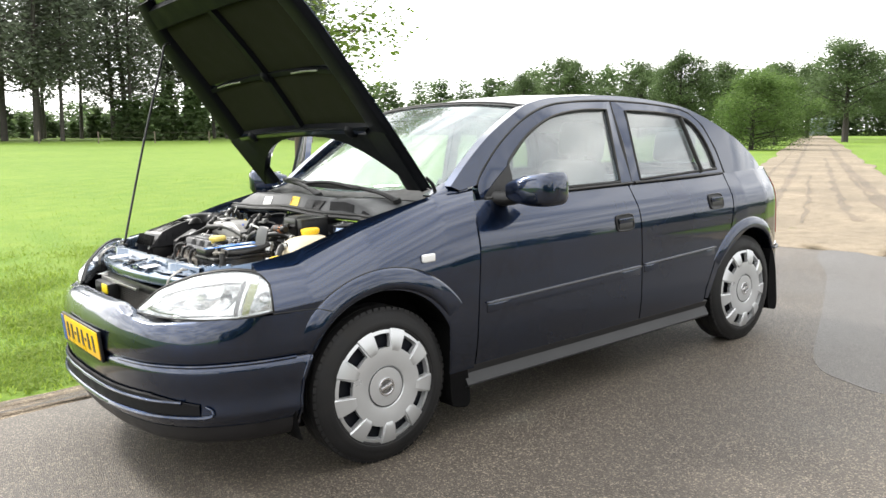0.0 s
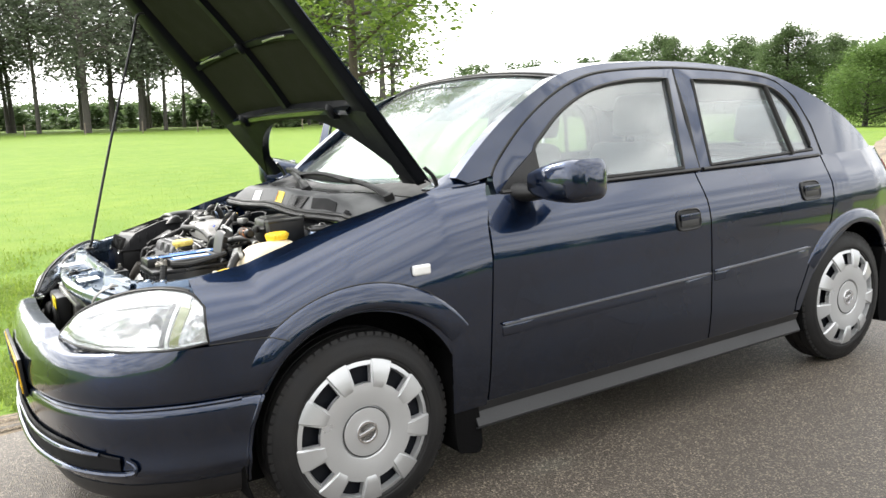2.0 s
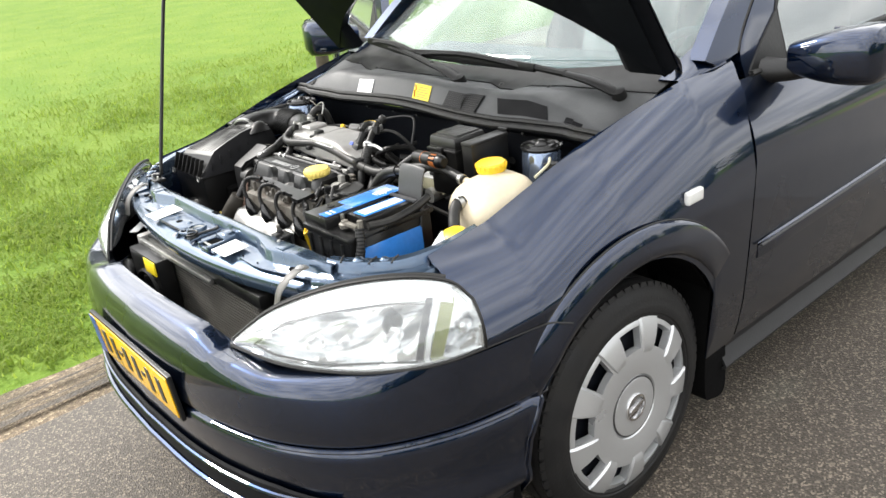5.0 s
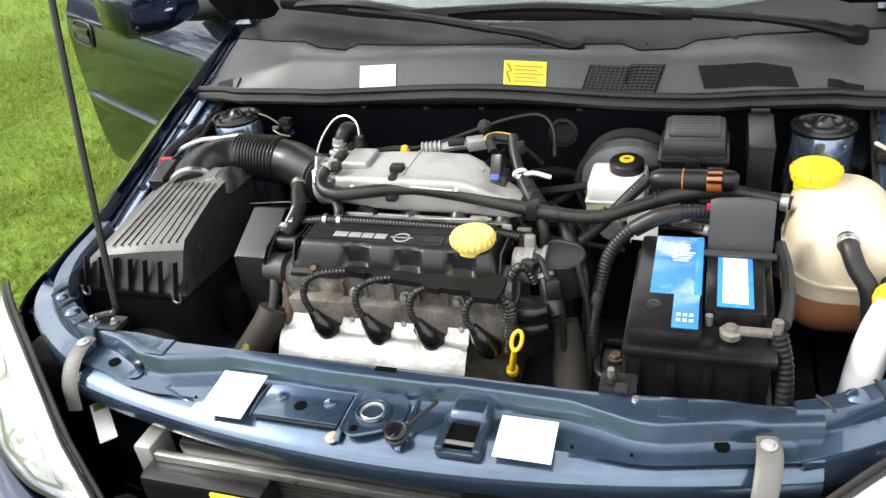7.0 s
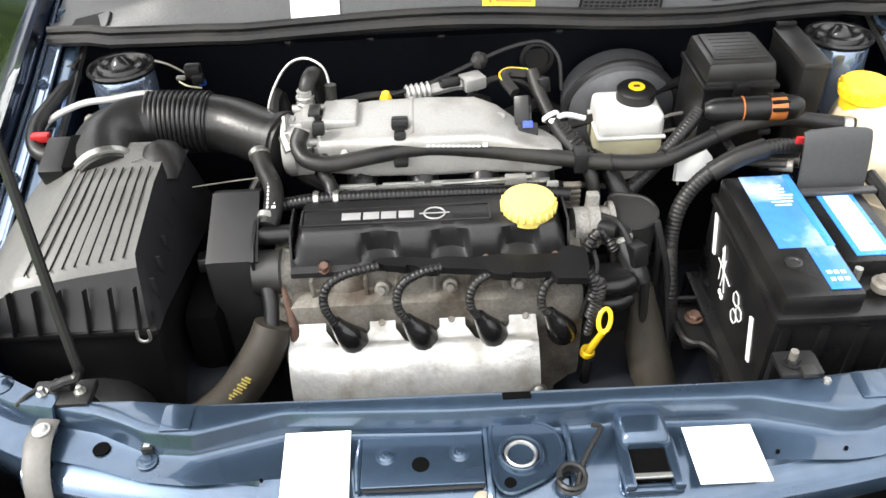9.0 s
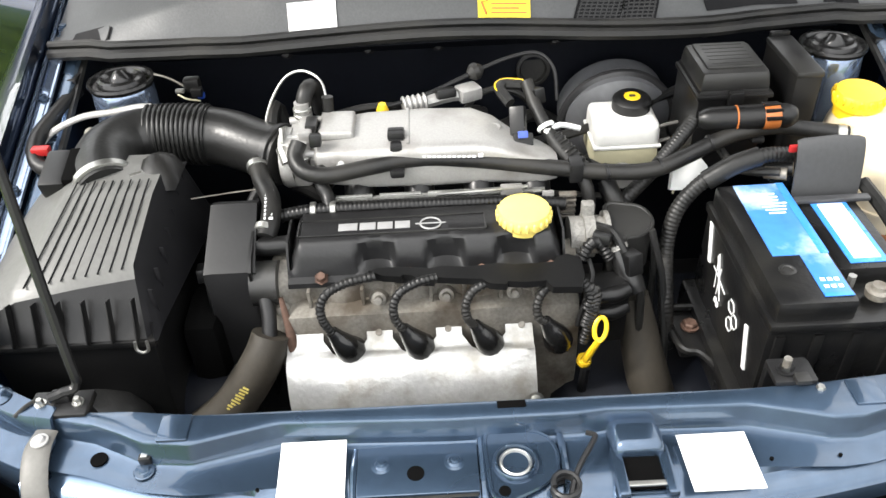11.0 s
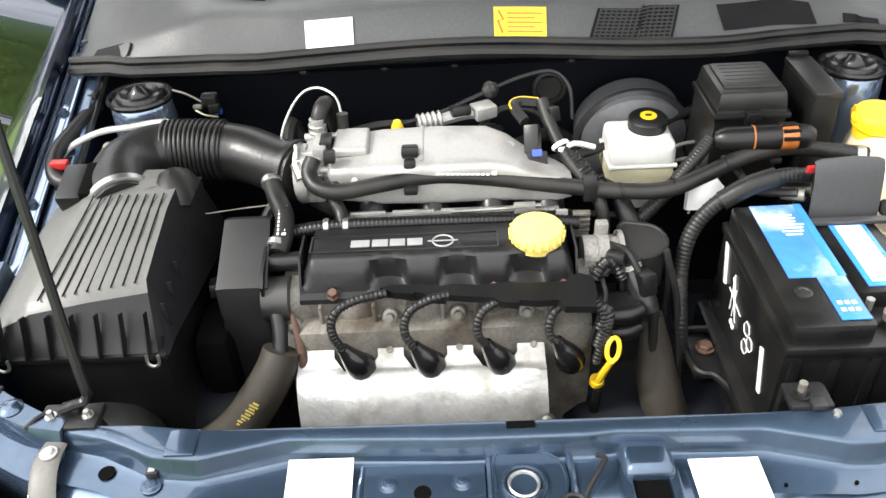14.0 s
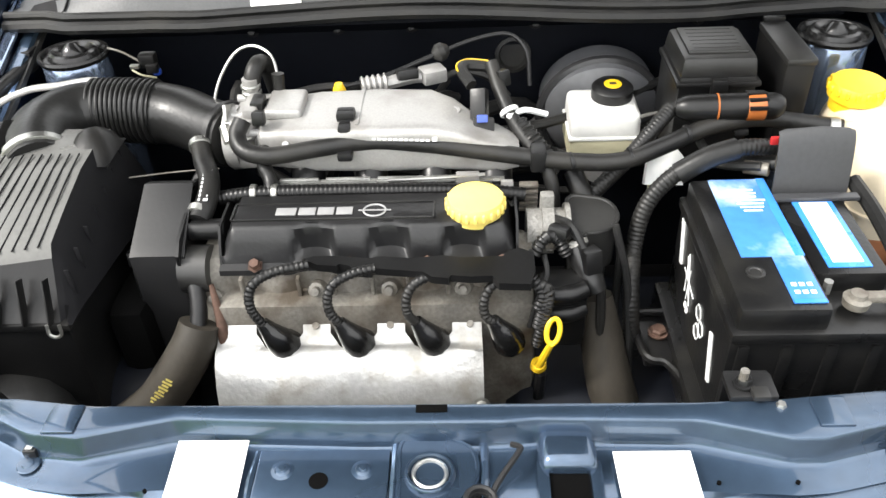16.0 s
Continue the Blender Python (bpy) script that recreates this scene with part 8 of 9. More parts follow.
# coil and distributor end, right of the cover
b = tube([(-0.290, -0.100, 0.813), (-0.290, -0.150, 0.813)], 0.0265, 22, 1)
lathe([(0.026, -0.008), (0.031, -0.007), (0.031, 0.007), (0.026, 0.008)], (-0.290, -0.126, 0.813), (0, 1, 0), 24, b)
lathe([(0.026, -0.004), (0.0325, -0.003), (0.0325, 0.003), (0.0, 0.004)], (-0.290, -0.150, 0.813), (0, -1, 0), 24, b)
box((0.014, 0.017, 0.030), (-0.282, -0.125, 0.846), 0.003, bm=b)
part("coil_bracket", b, ALLOY_GREY, engine, "cast alloy distributor housing")
ring = [(q.x, q.y) for q in spline([(-0.262, -0.153, 0), (-0.261, -0.185, 0), (-0.270, -0.203, 0), (-0.290, -0.211, 0), (-0.310, -0.205, 0), (-0.321, -0.188, 0), (-0.324, -0.170, 0), (-0.330, -0.166, 0), (-0.330, -0.153, 0)], 4, True)]
lift = lambda u: 0.836 + 0.12 * (u + 0.29)
av = part("air_valve", plate(ring, [], lambda u, v: Vector((u, v, lift(u))), (0, 0, -0.062)), PLASTIC_GREY, engine, "black plastic distributor cap")
part("cap_rim", tube([Vector((u, v, lift(u) - 0.001)) for u, v in ring + ring[:1]], 0.003, 6, 1, smooth_path=False), PLASTIC_GREY, av)
part("air_valve_skirt", box((0.050, 0.050, 0.08), (-0.298, -0.176, 0.745), 0.02), PLASTIC, engine)
cp = part("coil_plug", tube([(-0.330, -0.156, 0.824), (-0.342, -0.164, 0.806), (-0.358, -0.176, 0.782), (-0.366, -0.182, 0.772)], [0.012, 0.0155, 0.0155, 0.012], 14, 3), PLASTIC_GREY, engine)
part("plug_collar", lathe([(0.010, -0.004), (0.0145, -0.003), (0.0145, 0.003), (0.010, 0.004)], (-0.332, -0.157, 0.822), (-0.5, -0.3, -0.7), 16), ALLOY_GREY, cp)
part("coil_loom", tube([(-0.352, -0.105, 0.822), (-0.345, -0.118, 0.840), (-0.338, -0.132, 0.835), (-0.345, -0.145, 0.815)], 0.0075, 10, 4, 0.14, 0.006), HOSE, engine)
coil = part("ignition_coil", box((0.04, 0.060, 0.10), (-0.362, -0.140, 0.745), 0.012), PLASTIC, engine, "black ignition coil")
for z in (0.780, 0.750):
    part("coil_tower", tube([(-0.378, -0.112, z), (-0.381, -0.146, z + 0.003), (-0.374, -0.166, z + 0.006)], [0.011, 0.012, 0.010], 12, 3), PLASTIC, coil)
for k in range(3):
    part("coil_lead", tube([(-0.392, -0.100, 0.820 - 0.004 * k), (-0.398, -0.112 - 0.004 * k, 0.800), (-0.400, -0.108, 0.78 - 0.03 * k)], 0.0065, 8, 4, 0.14, 0.006), HOSE, engine)
# dipstick
dip = part("dipstick", tube([Vector((-0.411 + 0.008 * math.sin(a), -0.126 + 0.0078 * math.cos(a) - 0.002 * math.sin(a), 0.752 + 0.013 * math.sin(a))) for a in (2 * math.pi * k / 20 for k in range(21))], 0.0032, 8, 1, smooth_path=False), YELLOW, engine, "yellow dipstick handle")
part("dipstick_stem", tube([(-0.420, -0.1235, 0.741), (-0.410, -0.117, 0.710), (-0.401, -0.112, 0.684)], [0.0042, 0.0050, 0.0055], 8, 3), YELLOW, dip)
part("dipstick_base", lathe([(0.0, 0.005), (0.0095, 0.004), (0.0105, -0.003), (0.007, -0.010)], (-0.398, -0.112, 0.682), (-0.2, 0, 1), 16), YELLOW, dip)
part("dipstick_tube", tube([(-0.395, -0.116, 0.665), (-0.388, -0.112, 0.58), (-0.37, -0.10, 0.50)], 0.007, 8, 3), TRIM, engine)
# large dusty hoses low down
part("lower_hose", tube([(-0.388, 0.303, 0.752), (-0.402, 0.314, 0.725), (-0.416, 0.338, 0.690), (-0.424, 0.366, 0.655), (-0.43, 0.41, 0.62), (-0.44, 0.47, 0.59)], [0.024, 0.027, 0.0285, 0.0285, 0.0285, 0.0285], 18, 4), HOSE_OLD, engine, "thick dusty rubber radiator hose")
b = bmesh.new()
for k in range(9):
    box((0.0014, 0.0024, 0.008 + 0.004 * (k % 2)), (-0.4445 - 0.0003 * k, 0.334 + 0.0034 * k, 0.711 - 0.0044 * k), 0.0, Matrix.Rotation(radians(-48), 4, "X"), bm=b)
part("hose_print", b, PRINT_YELLOW, engine)
part("bypass_pipe", tube([(-0.345, 0.312, 0.80), (-0.370, 0.304, 0.775), (-0.392, 0.304, 0.748)], 0.010, 12, 3), TRIM, engine)
part("gearbox_hose", tube([(-0.335, -0.185, 0.74), (-0.355, -0.195, 0.69), (-0.385, -0.205, 0.64), (-0.41, -0.225, 0.58), (-0.43, -0.26, 0.52)], [0.022, 0.027, 0.030, 0.031, 0.031], 16, 4), HOSE_OLD, engine)
# casings low in the bay are drawn near-black
part("gearbox", box((0.30, 0.34, 0.24), (-0.28, -0.24, 0.50), 0.05, seg=3), METAL_DARK, car, "near-black gearbox casing")
part("alternator", lathe([(0.062, -0.06), (0.066, -0.03), (0.066, 0.03), (0.055, 0.05), (0.02, 0.055)], (-0.37, 0.42, 0.60), (0, 1, 0), 28), METAL_DARK, engine)
# near-black block added for the dark depth beside the engine
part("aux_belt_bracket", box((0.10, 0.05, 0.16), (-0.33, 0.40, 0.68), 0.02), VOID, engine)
part("exhaust_manifold", box((0.08, 0.32, 0.10), (-0.425, 0.11, 0.585), 0.03, seg=3), RUST, engine)

# ---- air filter box ----
afb = part("air_filter_box", box((0.275, 0.225, 0.22), (-0.295, 0.548, 0.690), 0.012, taper=1.04), PLASTIC, car, "black air filter box with a ribbed lid")
flange = box((0.295, 0.240, 0.010), (-0.295, 0.548, 0.797), 0.003)
part("box_flange", flange, PLASTIC, afb)
LX = (-0.440, -0.428, -0.416, -0.404, -0.34, -0.27, -0.215, -0.175, -0.150)
def lid_row(x):
    f = ease(x, (-0.440, -0.428, -0.412, -0.25, -0.175, -0.150), (0.0, 0.40, 1.0, 1.0, 0.9, 0.0))
    zt = 0.800 + ease(x, (-0.412, -0.22), (0.064, 0.118)) * f
    yr = ease(x, (-0.41, -0.22), (0.452, 0.440)) - 0.018 * (1 - f)
    yp = ease(x, (-0.41, -0.25), (0.590, 0.560))
    row = [(x, 0.425 - 0.02 * ease(x, (-0.41, -0.22), (0, 1)), 0.800), (x, 0.430 - 0.012 * ease(x, (-0.41, -0.22), (0, 1)) + 0.006 * f, 0.800 + (zt - 0.80) * 0.5), (x, yr - 0.004, zt - 0.012), (x, yr + 0.004, zt - 0.001), (x, (yr + yp) / 2, zt), (x, yp, zt - 0.002), (x, yp + 0.010, zt - 0.008), (x, 0.628, 0.800 + (zt - 0.80) * 0.62), (x, 0.656, 0.800 + (zt - 0.80) * 0.36), (x, 0.664, 0.800)]
    # the front edge of the raised face runs back towards the engine
    slide = lambda y, z: 0.034 * min(1, max(0, (0.590 - y) / 0.14)) * min(1, max(0, (-0.30 - x) / 0.10)) * min(1, max(0, (z - 0.80) / 0.055))
    return [(a + slide(b, c), b, c) for a, b, c in row]


# one moulding: top in the sheen grey, walls in shaded near-black copies
lid = part("box_lid", thicken(loft([lid_row(x)[3:] for x in LX if x > -0.42]), 0.003), LID, afb, "ribbed lid, its top greyed for sky sheen", smooth=40)
part("lid_wall", thicken(loft([lid_row(x)[:4] for x in LX]), 0.003), NEAR_BLACK, lid, smooth=40)
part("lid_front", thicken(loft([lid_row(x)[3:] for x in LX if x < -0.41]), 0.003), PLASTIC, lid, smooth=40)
# near-black lines drawn for the grooves in the lid's face
for k in range(9):
    t = (k + 0.6) / 9.2
    pts = []
    for x in np.linspace(-0.408, -0.245, 8):
        r = lid_row(x)
        y = r[3][1] + (r[5][1] - r[3][1]) * (0.03 + 0.95 * t)
        xx = r[3][0] + (r[5][0] - r[3][0]) * (0.03 + 0.95 * t)
        pts.append((xx, y, r[4][2] - 0.0002))
    part("lid_rib", tube(pts, 0.0011, 5, 1, smooth_path=False), NEAR_BLACK, lid)
for k in range(7):
    y = 0.448 + 0.030 * k
    part("front_rib", box((0.014, 0.0022, 0.055), (-0.430, y, 0.826), 0.001, Matrix.Rotation(radians(22), 4, "Y")), PLASTIC, lid)
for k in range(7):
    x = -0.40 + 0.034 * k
    part("side_rib", box((0.0022, 0.006, 0.05 + 0.006 * k), (x, 0.4315, 0.824 + 0.003 * k), 0.001), NEAR_BLACK, lid)
hump = [[(x, y, 0.893 + 1.4 * hz * math.sin(math.pi * min(1, max(0, k / 6))) ** 0.5) for k, y in enumerate(np.linspace(0.424, 0.484, 7))] for x, hz in ((-0.250, 0.0), (-0.236, 0.010), (-0.220, 0.018), (-0.202, 0.021), (-0.188, 0.017), (-0.178, 0.0))]
part("lid_hump", thicken(loft(hump), 0.003), PLASTIC, lid, smooth=60)
part("lid_tab", box((0.066, 0.036, 0.030), (-0.205, 0.592, 0.900), 0.006, Matrix.Rotation(radians(-15), 4, "Y")), PLASTIC, lid)
# dark block laid on the lid for the recess's shade
part("lid_recess", box((0.060, 0.020, 0.018), (-0.208, 0.566, 0.910), 0.003, Matrix.Rotation(radians(-15), 4, "Y")), VOID, lid)
for y in (0.443, 0.628):
    cl = part("lid_clip", tube([(-0.446, y - 0.007, 0.806), (-0.448, y - 0.007, 0.794), (-0.449, y, 0.790), (-0.448, y + 0.007, 0.794), (-0.446, y + 0.007, 0.806)], 0.0022, 6, 3), ZINC, afb, "bright wire lid clip")
part("air_duct", lathe([(0.075, -0.06), (0.074, 0.0), (0.062, 0.026), (0.04, 0.038), (0.0, 0.042)], (-0.462, 0.535, 0.668), (-0.3, 0.05, 0.9), 28), HOSE_BIG, afb)
# intake hose with a bellows
ih = part("intake_hose", tube([(-0.228, 0.522, 0.878), (-0.190, 0.540, 0.885), (-0.140, 0.545, 0.886), (-0.100, 0.526, 0.885), (-0.082, 0.490, 0.884)], [0.043, 0.045, 0.045, 0.044, 0.043], 22, 5), HOSE_BIG, afb, "thick black rubber intake hose")
bpath = spline([(-0.083, 0.503, 0.884), (-0.081, 0.474, 0.883), (-0.081, 0.444, 0.882), (-0.084, 0.410, 0.881)], 12)
bell = tube(bpath, 0.0435, 24, 1, smooth_path=False)
for k in range(1, 35, 3):
    d_ = (bpath[min(k + 1, len(bpath) - 1)] - bpath[k - 1]).normalized()
    part("bellows_fold", lathe([(0.0425, -0.0034), (0.0462, -0.0018), (0.0470, 0.0), (0.0462, 0.0018), (0.0425, 0.0034)], bpath[k], d_, 30), HOSE_BIG, afb)
part("bellows", bell, HOSE_BIG, ih)
part("intake_elbow", tube([(-0.079, 0.425, 0.879), (-0.090, 0.38, 0.876), (-0.118, 0.335, 0.874), (-0.146, 0.290, 0.874)], [0.044, 0.043, 0.041, 0.042], 22, 5), HOSE_BIG, ih)
part("hose_clamp", lathe([(0.046, -0.006), (0.048, -0.005), (0.048, 0.005), (0.046, 0.006)], (-0.216, 0.529, 0.880), (0.85, 0.45, 0.2), 28), ZINC, ih, "worm-drive hose clamp")
part("hose_clamp", lathe([(0.044, -0.005), (0.046, -0.004), (0.046, 0.004), (0.044, 0.005)], (-0.140, 0.300, 0.874), (-0.5, -0.85, 0), 28), TRIM, ih)
part("clamp_screw", tube([(-0.175, 0.290, 0.905), (-0.192, 0.282, 0.890)], 0.008, 8, 1), ZINC, ih)
part("clamp_screw", tube([(-0.232, 0.485, 0.905), (-0.225, 0.470, 0.905)], 0.006, 8, 1), ZINC, ih)

# by the far strut: refrigerant pipes and clips
part("alloy_pipe", tube([(-0.10, 0.672, 0.86), (-0.070, 0.660, 0.885), (-0.052, 0.612, 0.903), (-0.048, 0.562, 0.908), (-0.048, 0.504, 0.914), (-0.04, 0.46, 0.89)], 0.0055, 10, 5, flat=0.8), ALLOY, car, "bright alloy refrigerant pipe")
part("alloy_pipe", tube([(-0.12, 0.640, 0.872), (-0.135, 0.600, 0.870), (-0.150, 0.57, 0.85)], 0.009, 10, 4), ALLOY, car)
part("rubber_pipe", tube([(0.06, 0.655, 0.895), (-0.02, 0.662, 0.895), (-0.09, 0.668, 0.89), (-0.135, 0.655, 0.875), (-0.15, 0.61, 0.865)], 0.012, 10, 5), HOSE, car)
part("red_cap", box((0.014, 0.026, 0.012), (-0.122, 0.650, 0.890), 0.003), RED, car)
part("earth_wire", tube([(0.035, 0.515, 0.928), (0.036, 0.495, 0.920), (0.035, 0.470, 0.904)], 0.0018, 6, 4), ALLOY_DIRTY, car)
part("wiper_plug", box((0.020, 0.026, 0.022), (0.040, 0.460, 0.905), 0.005), PLASTIC, car)
part("wiper_plug", box((0.014, 0.018, 0.014), (0.030, 0.452, 0.896), 0.003), PLASTIC, car)
part("pipe_union", tube([(-0.066, 0.598, 0.884), (-0.082, 0.580, 0.882), (-0.098, 0.572, 0.874)], [0.010, 0.0115, 0.009], 12, 3), ALLOY_DIRTY, car, "brass-toned pipe union")
part("earth_tag", box((0.008, 0.014, 0.006), (0.028, 0.478, 0.900), 0.0015), ZINC, car)
part("green_wire", tube([(0.020, 0.480, 0.898), (0.018, 0.466, 0.890), (0.03, 0.45, 0.88)], 0.0016, 5, 3), RES_LOW, car)
part("blue_plug", box((0.010, 0.012, 0.010), (0.034, 0.448, 0.888), 0.003), PLATE_B, car)
part("wing_rod", tube([(-0.21, 0.43, 0.85), (-0.20, 0.36, 0.852), (-0.19, 0.305, 0.85)], 0.0012, 5, 3), ALLOY_DIRTY, car)

# ---- brakes, fuses, left side ----
BOOSTER = mat("black_painted_steel", (0.022, 0.022, 0.023), 0.30, 0.0, 0.0, 0.2, 8.0, 90.0, spec=0.5)
# the black steel again, greyed to paint the sky's sheen on it
BOOSTER_SHEEN = mat("greyed_painted_steel", (0.085, 0.087, 0.092), 0.34, 0.0, 0.0, 0.15, 8.0, 90.0, spec=0.5)
booster = part("brake_booster", lathe([(0.094, 0.06), (0.096, 0.03), (0.095, 0.0), (0.084, -0.012), (0.064, -0.024), (0.045, -0.032), (0.03, -0.05), (0.0, -0.05)], (0.075, -0.243, 0.772), (1, 0, 0.22), 40), BOOSTER_SHEEN, car, "round black brake booster")
part("booster_face", lathe([(0.066, -0.022), (0.064, -0.025), (0.056, -0.030), (0.045, -0.036), (0.0, -0.036)], (0.075, -0.243, 0.772), (1, 0, 0.22), 36), BOOSTER_SHEEN, booster, "booster face lightened for sky sheen")
part("booster_band", tube([Vector((0.075, -0.243 + 0.096 * math.cos(a), 0.772 + 0.096 * math.sin(a))) for a in (2 * math.pi * k / 40 for k in range(41))], 0.009, 8, 1, smooth_path=False), BOOSTER, booster)
res = part("brake_reservoir", box((0.092, 0.105, 0.042), (-0.012, -0.232, 0.822), 0.012, taper=0.97, seg=3), RES, car, "white brake fluid reservoir")
part("reservoir_base", box((0.094, 0.105, 0.044), (-0.012, -0.231, 0.786), 0.010, seg=2), RES_LOW, res)
part("reservoir_seam", box((0.096, 0.109, 0.005), (-0.012, -0.232, 0.804), 0.002), RES, res)
part("reservoir_cap", lathe([(0.030, -0.006), (0.031, 0.0), (0.031, 0.014), (0.027, 0.018), (0.020, 0.019), (0.0, 0.0185)], (0.000, -0.246, 0.846), (-0.06, 0, 1), 28), TRIM, res, "black reservoir cap with yellow mark")
part("cap_mark", lathe([(0.0135, 0.0), (0.013, 0.0012), (0.0, 0.0012)], (-0.001, -0.246, 0.8645), (-0.06, 0, 1), 20), YELLOW, res)
part("cap_glyph", box((0.006, 0.010, 0.001), (-0.001, -0.246, 0.8662), 0.0003), PRINT_RECESS, res)
for pts in ([(-0.045, -0.255, 0.790), (-0.050, -0.262, 0.815), (-0.050, -0.280, 0.834), (-0.050, -0.305, 0.841), (-0.050, -0.330, 0.842)], [(-0.050, -0.262, 0.770), (-0.050, -0.266, 0.798), (-0.050, -0.282, 0.808), (-0.050, -0.310, 0.812), (-0.045, -0.335, 0.80)]):
    part("brake_pipe", tube(pts, 0.0030, 8, 5), STRAP, car)
part("master_cylinder", tube([(0.06, -0.235, 0.765), (-0.07, -0.225, 0.755)], 0.022, 14, 1), ALLOY, car)
for k in range(3):
    part("brake_pipe", tube([(-0.055 + 0.02 * k, -0.270, 0.765), (-0.060, -0.300 - 0.01 * k, 0.790), (-0.055 + 0.02 * k, -0.330, 0.80 - 0.02 * k), (0.02, -0.37, 0.74)], 0.0032, 6, 5), ZINC if k else RES_LOW, car)
fz = part("fuse_box", box((0.115, 0.105, 0.13), (-0.062, -0.362, 0.865), 0.008), PLASTIC, car, "black fuse box with a raised lid")
part("fuse_lid", box((0.112, 0.104, 0.030), (-0.063, -0.362, 0.940), 0.008, taper=0.93), PLASTIC_GREY, fz)
part("lid_step", box((0.080, 0.080, 0.006), (-0.060, -0.362, 0.956), 0.003), PLASTIC_GREY, fz)
for k in range(6):
    part("lid_rib", box((0.0016, 0.062, 0.0008), (-0.090 + 0.012 * k, -0.362, 0.9592), 0.0003), PLASTIC_GREY, fz)
part("fuse_rim", box((0.120, 0.112, 0.008), (-0.064, -0.362, 0.920), 0.003), PLASTIC, fz)
part("fuse_clip", box((0.010, 0.022, 0.024), (-0.126, -0.362, 0.918), 0.003), PLASTIC, fz)
rl = part("relay_box", box((0.125, 0.038, 0.15), (-0.062, -0.464, 0.875), 0.005), PLASTIC, car, "slim black relay box")
part("relay_latch", box((0.008, 0.030, 0.008), (0.002, -0.464, 0.958), 0.002), PLASTIC, rl)
part("relay_lid", box((0.128, 0.040, 0.010), (-0.062, -0.464, 0.950), 0.004), PLASTIC_GREY, rl)
cn = part("loom_connector", tube([(-0.160, -0.300, 0.908), (-0.163, -0.315, 0.909), (-0.168, -0.37, 0.912), (-0.172, -0.42, 0.914), (-0.173, -0.432, 0.914)], [0.011, 0.0170, 0.0175, 0.0170, 0.011], 18, 3), PLASTIC, car, "black and orange loom connector")
part("connector_band", lathe([(0.0173, -0.011), (0.0178, -0.010), (0.0178, 0.010), (0.0173, 0.011)], (-0.1705, -0.397, 0.9128), (-0.07, -1, 0.04), 20), ORANGE, cn)
for k in range(5):
    a = radians(20 + 35 * k)
    part("band_rib", box((0.004, 0.024, 0.005), (-0.1705 - 0.0180 * math.cos(a), -0.397, 0.9128 + 0.0180 * math.sin(a)), 0.001), PLASTIC, cn)
part("connector_ring", lathe([(0.0173, -0.0012), (0.0182, -0.0006), (0.0182, 0.0006), (0.0173, 0.0012)], (-0.1665, -0.350, 0.911), (-0.07, -1, 0.04), 20), ORANGE, cn)
part("connector_loom", tube([(-0.155, -0.295, 0.905), (-0.175, -0.27, 0.885), (-0.195, -0.235, 0.85), (-0.215, -0.19, 0.81), (-0.23, -0.15, 0.76)], 0.0105, 10, 6, 0.04, 0.005), HOSE, car)
part("dark_hose", tube([(-0.20, -0.165, 0.84), (-0.235, -0.185, 0.80), (-0.26, -0.20, 0.74)], 0.014, 10, 4), HOSE, car)
part("green_wire", tube([(-0.16, -0.262, 0.87), (-0.18, -0.275, 0.84), (-0.185, -0.272, 0.80)], 0.0018, 5, 4), RES_LOW, car)
b = plate([(-0.025, -0.028), (0.026, -0.030), (0.028, 0.006), (0.012, 0.026), (-0.020, 0.022)], [], lambda u, v: Vector((-0.188 + 0.35 * v, -0.288 - u, 0.840 + v * 0.9)), (0.012, 0, -0.006))
part("white_cap", b, WHITE_PLASTIC, car, "white plastic cover")

# ---- battery ----
FLEX = mat("flexible_grey_plastic", (0.040, 0.041, 0.043), 0.4, 0.0, 0.0, 0.15, 10.0, 160.0, 0.02, spec=0.4)
bat = part("battery", box((0.238, 0.180, 0.145), (-0.385, -0.385, 0.755), 0.006), BATT, car, "black car battery with blue label")
part("battery_ledge", box((0.250, 0.190, 0.014), (-0.386, -0.387, 0.832), 0.005), BATT, bat)
for k in range(16):
    part("case_print", box((0.0022, 0.0035, 0.0006), (-0.400 - 0.0042 * k, -0.2975, 0.8394), 0), PLASTIC_GREY, bat)
part("battery_lid", box((0.238, 0.092, 0.032), (-0.386, -0.344, 0.851), 0.007), BATT, bat)
part("battery_lid", box((0.150, 0.078, 0.028), (-0.372, -0.430, 0.850), 0.006), BATT, bat)
part("label", box((0.150, 0.066, 0.0015), (-0.346, -0.353, 0.8675), 0.0005), BLUE_PALE, bat, "pale blue battery label")
part("label_band", box((0.076, 0.033, 0.0015), (-0.458, -0.3685, 0.8677), 0.0005), BLUE_PALE, bat)
part("label_band", box((0.006, 0.033, 0.0012), (-0.4935, -0.3685, 0.8686), 0.0004), BLUE, bat)
part("label_edge", box((0.150, 0.010, 0.0012), (-0.346, -0.382, 0.8686), 0.0004), BLUE, bat)
part("label_small", box((0.125, 0.046, 0.0015), (-0.375, -0.430, 0.8648), 0.0005), BLUE, bat)
part("label_small_face", box((0.110, 0.032, 0.0012), (-0.375, -0.430, 0.8660), 0.0004), STICKER_W, bat)
rng_l = random.Random(4)
for k in range(7):
    part("label_bar", box((0.0022, rng_l.uniform(0.018, 0.034), 0.0009), (-0.295 - 0.007 * k, -0.356 - rng_l.uniform(0, 0.004), 0.8686)), STICKER_W, bat)
for k in range(6):
    part("label_symbol", box((0.005, 0.005, 0.0009), (-0.468 - 0.012 * (k // 3), -0.360 - 0.008 * (k % 3), 0.8688)), STICKER_W, bat)
